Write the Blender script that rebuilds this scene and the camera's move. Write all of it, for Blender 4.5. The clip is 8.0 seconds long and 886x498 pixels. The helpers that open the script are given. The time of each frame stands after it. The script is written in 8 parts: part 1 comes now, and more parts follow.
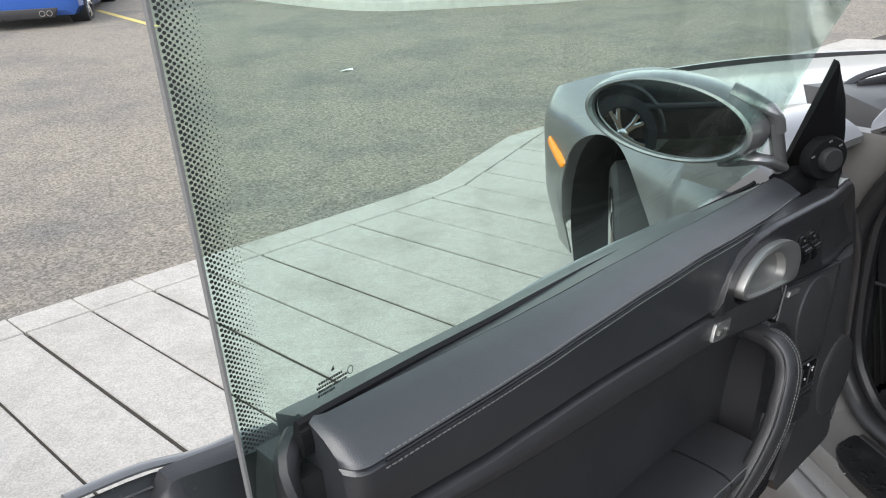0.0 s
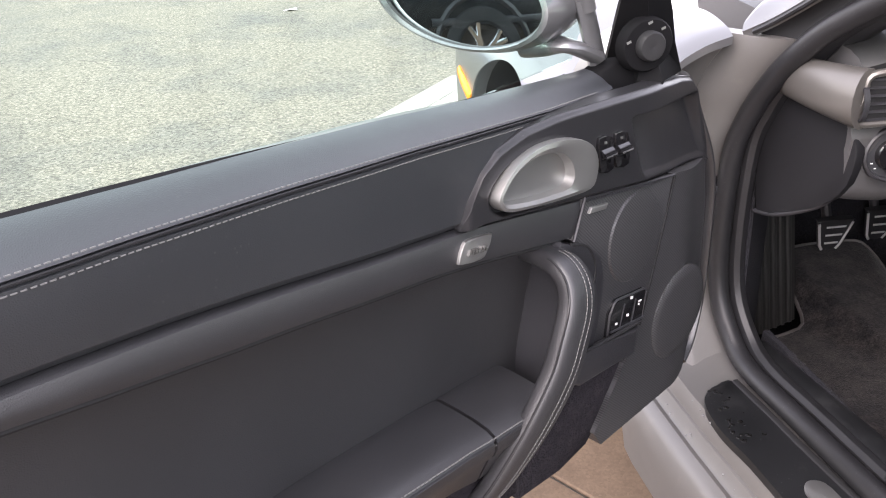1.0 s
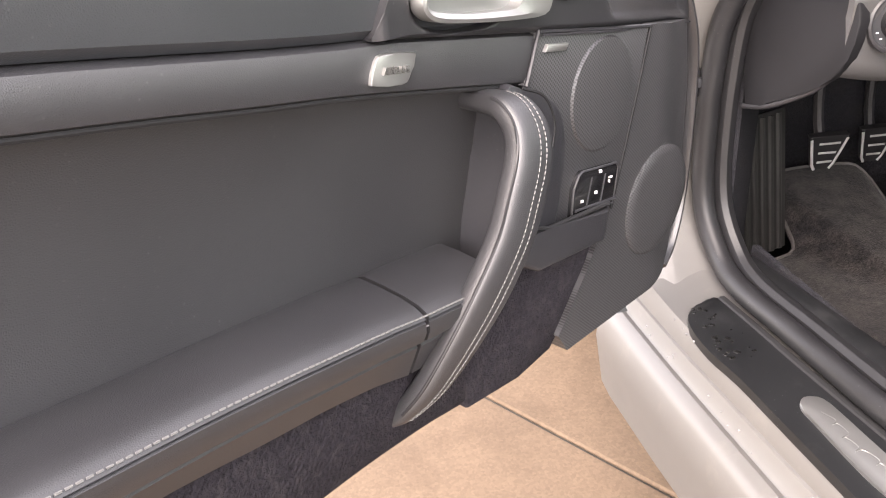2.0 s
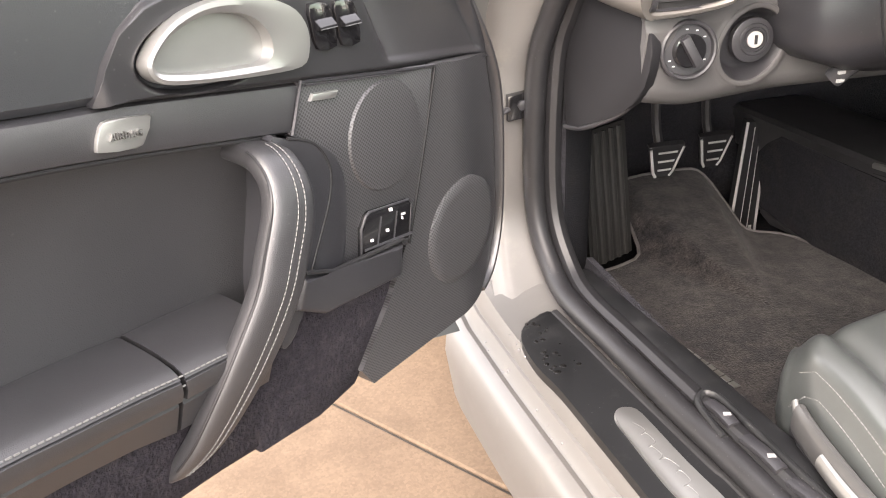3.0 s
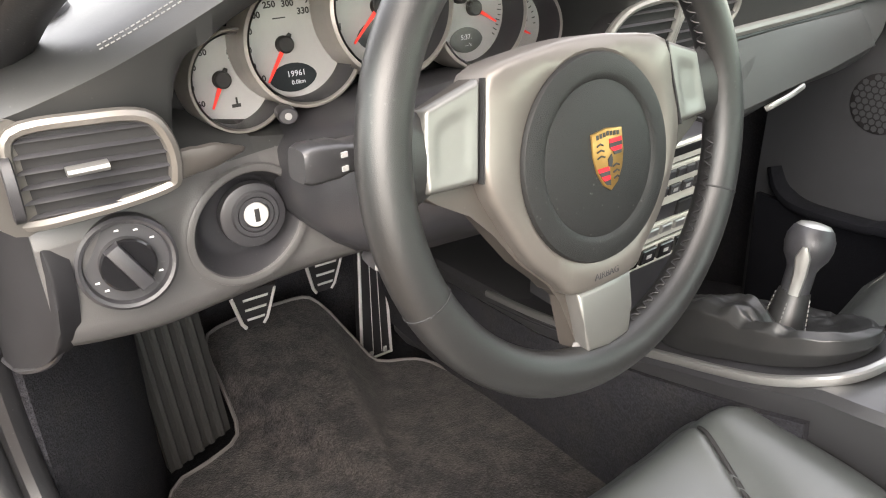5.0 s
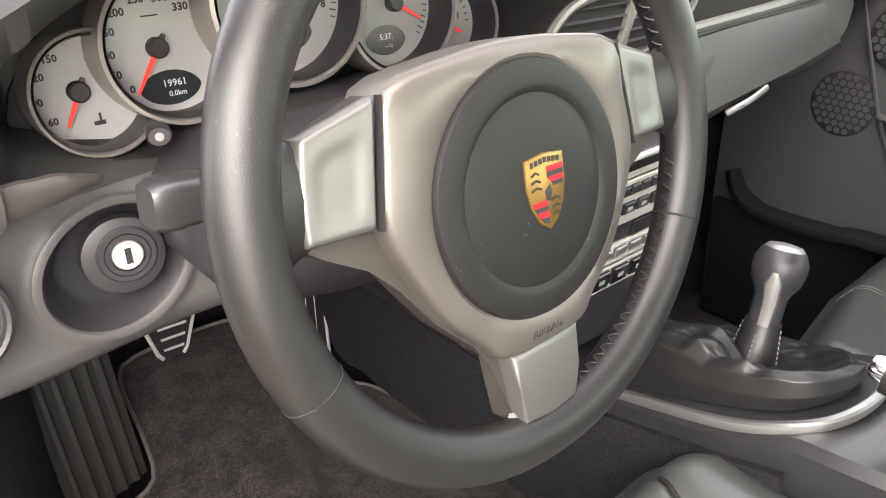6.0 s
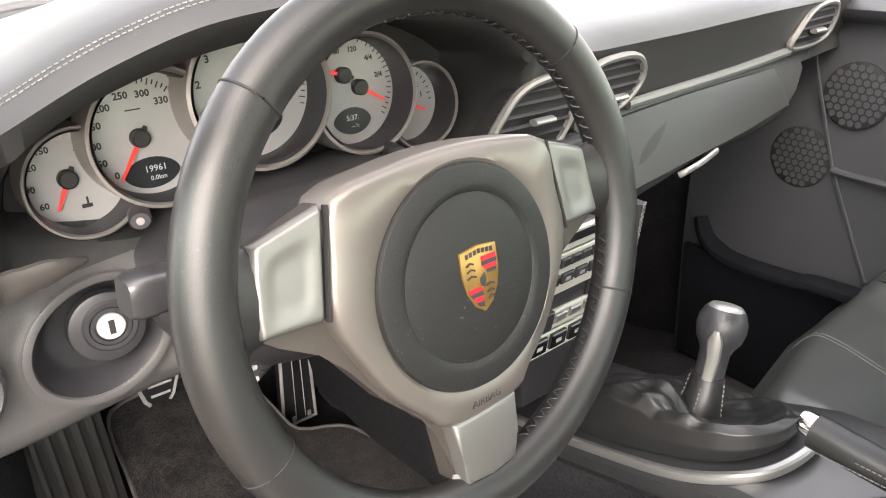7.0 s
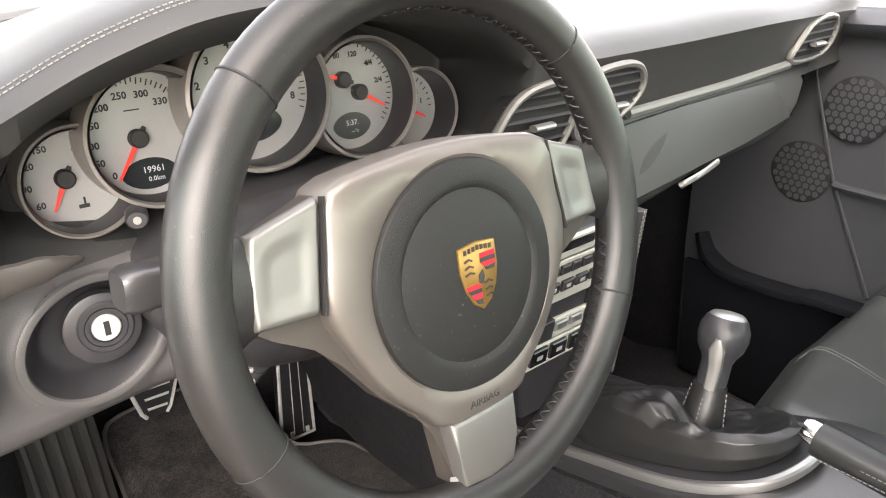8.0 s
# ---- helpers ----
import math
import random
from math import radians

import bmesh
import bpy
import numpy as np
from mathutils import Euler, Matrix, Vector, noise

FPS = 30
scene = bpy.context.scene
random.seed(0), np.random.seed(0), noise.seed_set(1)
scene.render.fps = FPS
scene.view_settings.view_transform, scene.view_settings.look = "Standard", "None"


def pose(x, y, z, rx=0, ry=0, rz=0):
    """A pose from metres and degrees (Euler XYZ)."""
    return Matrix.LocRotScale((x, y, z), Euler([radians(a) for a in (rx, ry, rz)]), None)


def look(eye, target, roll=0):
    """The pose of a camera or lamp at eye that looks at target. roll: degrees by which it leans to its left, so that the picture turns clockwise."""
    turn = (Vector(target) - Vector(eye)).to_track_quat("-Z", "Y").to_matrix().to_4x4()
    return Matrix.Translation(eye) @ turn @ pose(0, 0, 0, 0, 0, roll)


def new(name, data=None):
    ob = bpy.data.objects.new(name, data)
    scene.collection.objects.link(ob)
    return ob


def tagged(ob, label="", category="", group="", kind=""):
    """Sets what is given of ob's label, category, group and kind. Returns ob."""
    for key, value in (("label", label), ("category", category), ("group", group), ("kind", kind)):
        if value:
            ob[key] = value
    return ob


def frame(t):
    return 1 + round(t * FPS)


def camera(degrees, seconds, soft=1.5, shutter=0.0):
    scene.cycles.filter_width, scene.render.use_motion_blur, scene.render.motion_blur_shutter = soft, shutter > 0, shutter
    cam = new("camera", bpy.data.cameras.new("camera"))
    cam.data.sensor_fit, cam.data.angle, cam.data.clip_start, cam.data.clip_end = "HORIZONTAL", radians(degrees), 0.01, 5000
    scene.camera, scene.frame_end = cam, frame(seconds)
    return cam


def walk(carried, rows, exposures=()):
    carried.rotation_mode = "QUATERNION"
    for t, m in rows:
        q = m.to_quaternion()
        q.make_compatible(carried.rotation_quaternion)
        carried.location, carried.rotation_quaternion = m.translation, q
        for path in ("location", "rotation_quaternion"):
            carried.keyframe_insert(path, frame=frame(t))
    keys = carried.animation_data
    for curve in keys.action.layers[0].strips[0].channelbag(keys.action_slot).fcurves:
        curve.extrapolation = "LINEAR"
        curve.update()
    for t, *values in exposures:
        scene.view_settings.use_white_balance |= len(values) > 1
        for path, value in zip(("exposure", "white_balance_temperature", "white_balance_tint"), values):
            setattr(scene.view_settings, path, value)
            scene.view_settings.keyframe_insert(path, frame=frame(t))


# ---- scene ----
cam = camera(59.7, 8.0, 1.1)
PATH = [
    (0, (0.311, 0.07, 1.35), (0.307, 1.92, 0.589), -4.8),
    (0.3, (0.339, 0.124, 1.315), (0.414, 1.924, 0.531), -4.6),
    (0.5, (0.433, 0.13, 1.298), (0.458, 1.954, 0.478), -4.5),
    (0.8, (0.552, 0.164, 1.249), (0.542, 1.959, 0.431), -4.4),
    (1, (0.554, 0.207, 1.222), (0.602, 2.004, 0.345), -4.4),
    (1.2, (0.564, 0.232, 1.18), (0.614, 2.02, 0.285), -4.6),
    (2.3, (0.618, 0.286, 1.059), (0.73, 2.043, 0.11), -4.8),
    (2.5, (0.639, 0.284, 1.061), (0.788, 2.035, 0.108), -4.7),
    (3, (0.713, 0.278, 1.1), (1.012, 2.007, 0.14), -3.6),
    (3.5, (0.816, 0.259, 1.139), (1.334, 1.943, 0.193), -2.8),
    (4, (0.904, 0.274, 1.157), (1.626, 1.888, 0.224), -2.1),
    (4.5, (0.99, 0.405, 1.145), (1.87, 1.952, 0.231), -1.6),
    (4.7, (1.04, 0.496, 1.129), (1.97, 2.021, 0.229), -1.5),
    (5.8, (1.184, 0.678, 1.067), (2.24, 2.104, 0.145), -0.7),
    (6, (1.193, 0.672, 1.085), (2.259, 2.097, 0.172), -0.8),
    (6.5, (1.2, 0.646, 1.123), (2.284, 2.077, 0.24), -0.9),
    (7, (1.198, 0.626, 1.139), (2.292, 2.069, 0.291), -0.9),
    (7.5, (1.2, 0.62, 1.133), (2.303, 2.075, 0.317), -0.8),
    (8, (1.198, 0.623, 1.122), (2.305, 2.088, 0.328), -0.7),
]
walk(cam, [(t, look(eye, target, roll)) for t, eye, target, roll in PATH], [(0.0,1.58,6600,10),(0.3,1.80,6600,11),(0.5,1.92,6600,12),(0.8,2.28,6800,18),(1.0,2.64,6900,22),(1.2,2.80,7000,22),(2.4,3.8,7600,19),(3.5,3.62,7600,16),(4.0,3.72,7550,14),(4.5,3.80,7500,13),(6.0,3.80,7600,15),(8.0,3.82,7600,15)])
SKY, SUN = 0.15, 0.58

# ---------------------------------------------------------------- light
world = bpy.data.worlds.new("sky")
scene.world = world
world.use_nodes = True
wn, wl = world.node_tree.nodes, world.node_tree.links
sky = wn.new("ShaderNodeTexSky")
sky.sky_type, sky.sun_disc = "NISHITA", False
sky.sun_elevation, sky.sun_rotation = radians(46), radians(218)
sky.air_density, sky.dust_density = 1.0, 1.0
hsv = wn.new("ShaderNodeHueSaturation")
hsv.inputs["Saturation"].default_value = 0.35
wl.new(sky.outputs[0], hsv.inputs["Color"])
wl.new(hsv.outputs[0], wn["Background"].inputs["Color"])
wn["Background"].inputs["Strength"].default_value = SKY
sun = new("sun", bpy.data.lights.new("sun", "SUN"))
sun.data.energy, sun.data.angle, sun.data.color = SUN, radians(60), (1.0, 0.97, 0.93)
SUN_AT = Vector((math.sin(radians(218)) * math.cos(radians(46)), math.cos(radians(218)) * math.cos(radians(46)), math.sin(radians(46))))
sun.rotation_euler = SUN_AT.to_track_quat("Z", "Y").to_euler()


# ---------------------------------------------------------------- materials
def material(name, color, rough=0.5, metal=0.0, spec=0.5, grain=0.0, grain_size=0.002, tone=0.0, tone_size=0.05,
             coat=0.0, bump=0.0, kind="noise", stain=None, stain_size=0.2, stain_at=0.6, sheen=0.0, rough_var=0.0, wave=0.0, wave_size=0.05, dust=0.0):
    """A principled surface: tone varies its colour at a broad scale, grain its fine relief, stain a second colour in patches."""
    m = bpy.data.materials.new(name)
    m.use_nodes = True
    nt = m.node_tree
    b = nt.nodes["Principled BSDF"]
    b.inputs["Base Color"].default_value = (*color, 1)
    b.inputs["Roughness"].default_value = rough
    b.inputs["Metallic"].default_value = metal
    b.inputs["Specular IOR Level"].default_value = spec
    b.inputs["Coat Weight"].default_value = coat
    b.inputs["Coat Roughness"].default_value = 0.08
    b.inputs["Sheen Weight"].default_value = sheen
    tc = nt.nodes.new("ShaderNodeTexCoord")
    out = None
    if tone or stain:
        n1 = nt.nodes.new("ShaderNodeTexNoise")
        n1.inputs["Scale"].default_value = 1 / tone_size
        n1.inputs["Detail"].default_value = 6
        nt.links.new(tc.outputs["Object"], n1.inputs["Vector"])
        mix = nt.nodes.new("ShaderNodeMix")
        mix.data_type = "RGBA"
        mix.inputs["A"].default_value = (*[c * (1 - tone) for c in color], 1)
        mix.inputs["B"].default_value = (*[min(1, c * (1 + tone)) for c in color], 1)
        nt.links.new(n1.outputs["Fac"], mix.inputs["Factor"])
        out = mix.outputs["Result"]
        if stain:
            n2 = nt.nodes.new("ShaderNodeTexNoise")
            n2.inputs["Scale"].default_value = 1 / stain_size
            n2.inputs["Detail"].default_value = 8
            n2.inputs["Roughness"].default_value = 0.65
            nt.links.new(tc.outputs["Object"], n2.inputs["Vector"])
            ramp = nt.nodes.new("ShaderNodeValToRGB")
            ramp.color_ramp.elements[0].position, ramp.color_ramp.elements[1].position = stain_at - 0.12, stain_at + 0.12
            nt.links.new(n2.outputs["Fac"], ramp.inputs["Fac"])
            mix2 = nt.nodes.new("ShaderNodeMix")
            mix2.data_type = "RGBA"
            nt.links.new(out, mix2.inputs["A"])
            mix2.inputs["B"].default_value = (*stain, 1)
            nt.links.new(ramp.outputs["Color"], mix2.inputs["Factor"])
            out = mix2.outputs["Result"]
        if dust:
            n3 = nt.nodes.new("ShaderNodeTexVoronoi")
            n3.inputs["Scale"].default_value = 160
            nt.links.new(tc.outputs["Object"], n3.inputs["Vector"])
            n4 = nt.nodes.new("ShaderNodeTexNoise")
            n4.inputs["Scale"].default_value = 14
            nt.links.new(tc.outputs["Object"], n4.inputs["Vector"])
            r3 = nt.nodes.new("ShaderNodeValToRGB")
            r3.color_ramp.elements[0].position, r3.color_ramp.elements[1].position = 0.05, 0.16
            r3.color_ramp.elements[0].color, r3.color_ramp.elements[1].color = (1, 1, 1, 1), (0, 0, 0, 1)
            nt.links.new(n3.outputs["Distance"], r3.inputs["Fac"])
            mm = nt.nodes.new("ShaderNodeMath")
            mm.operation = "MULTIPLY"
            r4 = nt.nodes.new("ShaderNodeMapRange")
            r4.inputs["From Min"].default_value, r4.inputs["From Max"].default_value, r4.inputs["To Max"].default_value = 0.45, 0.75, dust
            nt.links.new(n4.outputs["Fac"], r4.inputs["Value"])
            nt.links.new(r3.outputs["Color"], mm.inputs[0])
            nt.links.new(r4.outputs["Result"], mm.inputs[1])
            mix3 = nt.nodes.new("ShaderNodeMix")
            mix3.data_type = "RGBA"
            nt.links.new(out, mix3.inputs["A"])
            mix3.inputs["B"].default_value = (0.30, 0.29, 0.28, 1)
            nt.links.new(mm.outputs[0], mix3.inputs["Factor"])
            out = mix3.outputs["Result"]
        nt.links.new(out, b.inputs["Base Color"])
        if rough_var:
            mr = nt.nodes.new("ShaderNodeMapRange")
            mr.inputs["To Min"].default_value, mr.inputs["To Max"].default_value = rough - rough_var, rough + rough_var
            nt.links.new(n1.outputs["Fac"], mr.inputs["Value"])
            nt.links.new(mr.outputs["Result"], b.inputs["Roughness"])
    if grain:
        if kind == "cells":
            g = nt.nodes.new("ShaderNodeTexVoronoi")
            g.feature = "DISTANCE_TO_EDGE"
            fac = g.outputs["Distance"]
        elif kind == "dots":
            g = nt.nodes.new("ShaderNodeTexVoronoi")
            g.inputs["Randomness"].default_value = 0.0
            fac = g.outputs["Distance"]
        else:
            g = nt.nodes.new("ShaderNodeTexNoise")
            g.inputs["Detail"].default_value = 4
            fac = g.outputs["Fac"]
        g.inputs["Scale"].default_value = 1 / grain_size
        nt.links.new(tc.outputs["Object"], g.inputs["Vector"])
        bp = nt.nodes.new("ShaderNodeBump")
        bp.inputs["Strength"].default_value = grain
        bp.inputs["Distance"].default_value = bump or grain_size * 0.3
        nt.links.new(fac, bp.inputs["Height"])
        nt.links.new(bp.outputs["Normal"], b.inputs["Normal"])
        if wave:
            g2, bp2 = nt.nodes.new("ShaderNodeTexNoise"), nt.nodes.new("ShaderNodeBump")
            g2.inputs["Scale"].default_value, g2.inputs["Detail"].default_value = 1 / wave_size, 3
            nt.links.new(tc.outputs["Object"], g2.inputs["Vector"])
            bp2.inputs["Strength"].default_value, bp2.inputs["Distance"].default_value = 1.0, wave
            nt.links.new(g2.outputs["Fac"], bp2.inputs["Height"])
            nt.links.new(bp2.outputs["Normal"], bp.inputs["Normal"])
    return m


def glass(name, color, rough=0.0, glare=0.0, face=0.03):
    """Thin tinted pane: what lies behind shows through the tint, with a mirror's gloss by angle."""
    m = bpy.data.materials.new(name)
    m.use_nodes = True
    nt = m.node_tree
    nt.nodes.remove(nt.nodes["Principled BSDF"])
    tr, gl = nt.nodes.new("ShaderNodeBsdfTransparent"), nt.nodes.new("ShaderNodeBsdfGlossy")
    tr.inputs["Color"].default_value = (*color, 1)
    gl.inputs["Roughness"].default_value = rough
    lw, mx = nt.nodes.new("ShaderNodeLayerWeight"), nt.nodes.new("ShaderNodeMixShader")
    lw.inputs["Blend"].default_value = 0.5
    pw, sc = nt.nodes.new("ShaderNodeMath"), nt.nodes.new("ShaderNodeMath")
    pw.operation, pw.inputs[1].default_value = "POWER", 4.5
    sc.operation, sc.inputs[1].default_value, sc.inputs[2].default_value = "MULTIPLY_ADD", 0.7, face
    nt.links.new(lw.outputs["Facing"], pw.inputs[0])
    nt.links.new(pw.outputs[0], sc.inputs[0])
    fac = sc.outputs[0]
    # slanting noise streaks raise the mirror share, imitating glare on the pane
    if glare:
        tc, mp, no = nt.nodes.new("ShaderNodeTexCoord"), nt.nodes.new("ShaderNodeMapping"), nt.nodes.new("ShaderNodeTexNoise")
        mp.inputs["Rotation"].default_value, mp.inputs["Scale"].default_value = (radians(35), radians(25), 0), (26, 26, 3)
        no.inputs["Scale"].default_value, no.inputs["Detail"].default_value = 1.0, 3
        nt.links.new(tc.outputs["Object"], mp.inputs["Vector"])
        nt.links.new(mp.outputs["Vector"], no.inputs["Vector"])
        mr, ad = nt.nodes.new("ShaderNodeMapRange"), nt.nodes.new("ShaderNodeMath")
        mr.inputs["From Min"].default_value, mr.inputs["From Max"].default_value, mr.inputs["To Max"].default_value = 0.50, 0.80, glare
        ad.operation = "ADD"
        nt.links.new(no.outputs["Fac"], mr.inputs["Value"])
        nt.links.new(mr.outputs["Result"], ad.inputs[0])
        nt.links.new(fac, ad.inputs[1])
        fac = ad.outputs[0]
    nt.links.new(fac, mx.inputs[0])
    nt.links.new(tr.outputs[0], mx.inputs[1])
    nt.links.new(gl.outputs[0], mx.inputs[2])
    nt.links.new(mx.outputs[0], nt.nodes["Material Output"].inputs["Surface"])
    return m


def glow(name, color, strength):
    m = material(name, color, 0.5)
    b = m.node_tree.nodes["Principled BSDF"]
    b.inputs["Emission Color"].default_value = (*color, 1)
    b.inputs["Emission Strength"].default_value = strength
    return m


LEATHER = material("black leather", (0.020, 0.0200, 0.0222), 0.47, spec=0.9, grain=0.9, grain_size=0.0013, kind="cells", tone=0.15, tone_size=0.08, bump=0.00025, wave=0.0003, rough_var=0.06, dust=0.15)
SEAT_LEATHER = material("black seat leather", (0.047, 0.052, 0.051), 0.34, spec=1.0, grain=0.35, grain_size=0.0013, kind="cells", tone=0.12, tone_size=0.1, bump=0.0003, wave=0.0015, wave_size=0.08, rough_var=0.05, dust=0.10)
PAD_LEATHER = material("soft black door leather", (0.022, 0.0242, 0.0275), 0.40, spec=1.0, grain=0.7, grain_size=0.0014, kind="cells", tone=0.12, tone_size=0.1, bump=0.0003, wave=0.0008, rough_var=0.06, dust=0.15)
DASH_LEATHER = material("black dashboard leather", (0.024, 0.025, 0.025), 0.47, spec=0.50, grain=0.3, grain_size=0.0016, kind="cells", tone=0.1, tone_size=0.1, bump=0.0003, wave=0.0005, dust=0.2, rough_var=0.05)
WHEEL_LEATHER = material("smooth black steering wheel leather", (0.0115, 0.0117, 0.0120), 0.40, spec=0.55, grain=0.7, grain_size=0.0009, kind="cells", tone=0.15, tone_size=0.05, bump=0.00016, wave=0.00025, wave_size=0.03, rough_var=0.05, dust=0.12)
INSERT = material("matt black insert leather", (0.020, 0.0200, 0.0218), 0.46, spec=0.9, grain=0.8, grain_size=0.0016, kind="cells", tone=0.2, tone_size=0.12, bump=0.0004, wave=0.0009, rough_var=0.06, dust=0.2)
DOOR_CARPET = material("black looped door carpet", (0.021, 0.019, 0.023), 0.95, spec=0.1, tone=0.75, tone_size=0.004, grain=1.0, grain_size=0.0035, bump=0.003, stain=(0.036, 0.033, 0.036), stain_size=0.012, stain_at=0.60)
PLASTIC = material("black soft-touch plastic", (0.024, 0.024, 0.027), 0.40, grain=0.6, grain_size=0.0008, tone=0.1, tone_size=0.05, spec=0.5, dust=0.2, rough_var=0.06)
CONSOLE = material("satin black console plastic", (0.027, 0.027, 0.029), 0.30, spec=0.9, grain=0.4, grain_size=0.0009, tone=0.1, tone_size=0.05, dust=0.3, rough_var=0.06)
POD = material("satin black moulding", (0.018, 0.018, 0.020), 0.36, spec=0.6, grain=0.3, grain_size=0.0008, tone=0.08, tone_size=0.05, dust=0.2, rough_var=0.05)
DARK = material("unlit black plastic", (0.008, 0.008, 0.009), 0.7, tone=0.1)
SAIL = material("dull black mirror corner", (0.0055, 0.0055, 0.0062), 0.75, spec=0.1, tone=0.1)
GLOSS = material("gloss black plastic", (0.008, 0.008, 0.009), 0.12, coat=0.3, tone=0.1)
RUBBER = material("black rubber seal", (0.014, 0.014, 0.0155), 0.45, tone=0.25, tone_size=0.03, grain=0.2, grain_size=0.002, dust=0.3, rough_var=0.06)
BELT_RUBBER = material("dull black window rubber", (0.006, 0.006, 0.0065), 0.6, spec=0.25, tone=0.2, tone_size=0.02)
SCUFFED = material("scuffed black sill plastic", (0.010, 0.0105, 0.0115), 0.44, spec=0.4, tone=0.25, tone_size=0.05, stain=(0.035, 0.035, 0.036), stain_size=0.06, stain_at=0.68, grain=0.25, grain_size=0.001, dust=0.3, rough_var=0.08)
CARPET = material("black velour carpet", (0.020, 0.020, 0.0235), 0.95, spec=0.1, tone=0.3, tone_size=0.006, grain=1.0, grain_size=0.0025, bump=0.002, sheen=0.0, stain=(0.026, 0.025, 0.026), stain_size=0.05, stain_at=0.6, dust=0.12)
MAT_PILE = material("worn charcoal mat pile", (0.0125, 0.0115, 0.0130), 0.95, spec=0.1, tone=0.45, tone_size=0.01, grain=1.0, grain_size=0.003, bump=0.002, sheen=0.10, stain=(0.033, 0.0295, 0.0285), stain_size=0.04, stain_at=0.54, dust=0.25)


def perforated(name, color, hole, pitch):
    """Sheet with small punched holes in a lattice, laid out in the open door's plane."""
    m = material(name, color, 0.45, spec=0.6)
    nt = m.node_tree
    b = nt.nodes["Principled BSDF"]
    tc, sep, along = nt.nodes.new("ShaderNodeTexCoord"), nt.nodes.new("ShaderNodeSeparateXYZ"), nt.nodes.new("ShaderNodeVectorMath")
    along.operation, along.inputs[1].default_value = "DOT_PRODUCT", (0.7403, 0.6723, 0)
    nt.links.new(tc.outputs["Object"], sep.inputs[0])
    nt.links.new(tc.outputs["Object"], along.inputs[0])
    com = nt.nodes.new("ShaderNodeCombineXYZ")
    for k, op in enumerate(("ADD", "SUBTRACT")):
        mt = nt.nodes.new("ShaderNodeMath")
        mt.operation = op
        nt.links.new(along.outputs["Value"], mt.inputs[0])
        nt.links.new(sep.outputs["Z"], mt.inputs[1])
        nt.links.new(mt.outputs[0], com.inputs[k])
    vo = nt.nodes.new("ShaderNodeTexVoronoi")
    vo.voronoi_dimensions = "2D"
    vo.inputs["Scale"].default_value, vo.inputs["Randomness"].default_value = 1 / pitch, 0.0
    nt.links.new(com.outputs[0], vo.inputs["Vector"])
    ramp = nt.nodes.new("ShaderNodeValToRGB")
    ramp.color_ramp.elements[0].position, ramp.color_ramp.elements[1].position = 0.30, 0.42
    ramp.color_ramp.elements[0].color, ramp.color_ramp.elements[1].color = (*hole, 1), (*color, 1)
    nt.links.new(vo.outputs["Distance"], ramp.inputs["Fac"])
    nt.links.new(ramp.outputs["Color"], b.inputs["Base Color"])
    bp = nt.nodes.new("ShaderNodeBump")
    bp.inputs["Strength"].default_value, bp.inputs["Distance"].default_value = 0.2, 0.0003
    nt.links.new(vo.outputs["Distance"], bp.inputs["Height"])
    nt.links.new(bp.outputs["Normal"], b.inputs["Normal"])
    return m


GRILLE = perforated("black perforated speaker cover", (0.050, 0.050, 0.053), (0.010, 0.010, 0.011), 0.0038)

SATIN = material("satin silver trim", (0.34, 0.34, 0.332), 0.40, metal=0.85, tone=0.05, tone_size=0.02, grain=0.05, grain_size=0.001)
SPOKE = material("satin silver spoke", (0.19, 0.189, 0.182), 0.42, metal=0.75, tone=0.05, tone_size=0.02, grain=0.05, grain_size=0.001)
TRIM = material("dull satin trim", (0.18, 0.18, 0.172), 0.48, metal=0.6, tone=0.06, tone_size=0.03, grain=0.05, grain_size=0.001)
VOLCANO = material("warm grey metallic trim", (0.16, 0.147, 0.135), 0.42, metal=0.65, tone=0.06, tone_size=0.03, grain=0.05, grain_size=0.001)
CHROME = material("bright chrome", (0.75, 0.75, 0.76), 0.15, metal=1.0, tone=0.04)
PAINT = material("silver metallic car paint", (0.185, 0.187, 0.191), 0.30, metal=0.6, coat=0.4, tone=0.03, tone_size=0.002)
INNER_PAINT = material("dull silver painted door jamb", (0.150, 0.145, 0.138), 0.44, metal=0.30, coat=0.05, tone=0.03, tone_size=0.06, stain=(0.19, 0.18, 0.165), stain_size=0.06, stain_at=0.70, rough_var=0.06)
THREAD = material("grey sewing thread", (0.15, 0.15, 0.147), 0.8, tone=0.2, tone_size=0.002)
WINDOW = glass("green tinted window glass", (0.845, 0.94, 0.90), 0.0, 0.10)
CLEAR = glass("clear dial lens", (0.93, 0.93, 0.93))
LENS = glass("clear dial lens with dull coating", (0.96, 0.96, 0.96), 0.15, 0.0, 0.004)
MIRROR = material("mirror glass", (0.80, 0.84, 0.86), 0.015, metal=1.0)
PAD_PLASTIC = material("grained black pad plastic", (0.0095, 0.0097, 0.010), 0.52, spec=0.35, grain=0.9, grain_size=0.0012, kind="cells", bump=0.0003, tone=0.12, tone_size=0.04, dust=0.25)
FRIT = material("black ceramic window dots", (0.012, 0.013, 0.013), 0.5)
DIAL = material("light grey dial face", (0.33, 0.33, 0.322), 0.55, tone=0.05, tone_size=0.01)
INK = material("black dial print", (0.015, 0.015, 0.015), 0.6)
# a little emission brightens the needles' red; they are no lamps
NEEDLE = glow("red dial needle with added glow", (0.70, 0.035, 0.025), 0.05)
LCD = material("dark display glass", (0.018, 0.022, 0.024), 0.2)
DIGIT = glow("lit display digits", (0.46, 0.48, 0.50), 0.03)
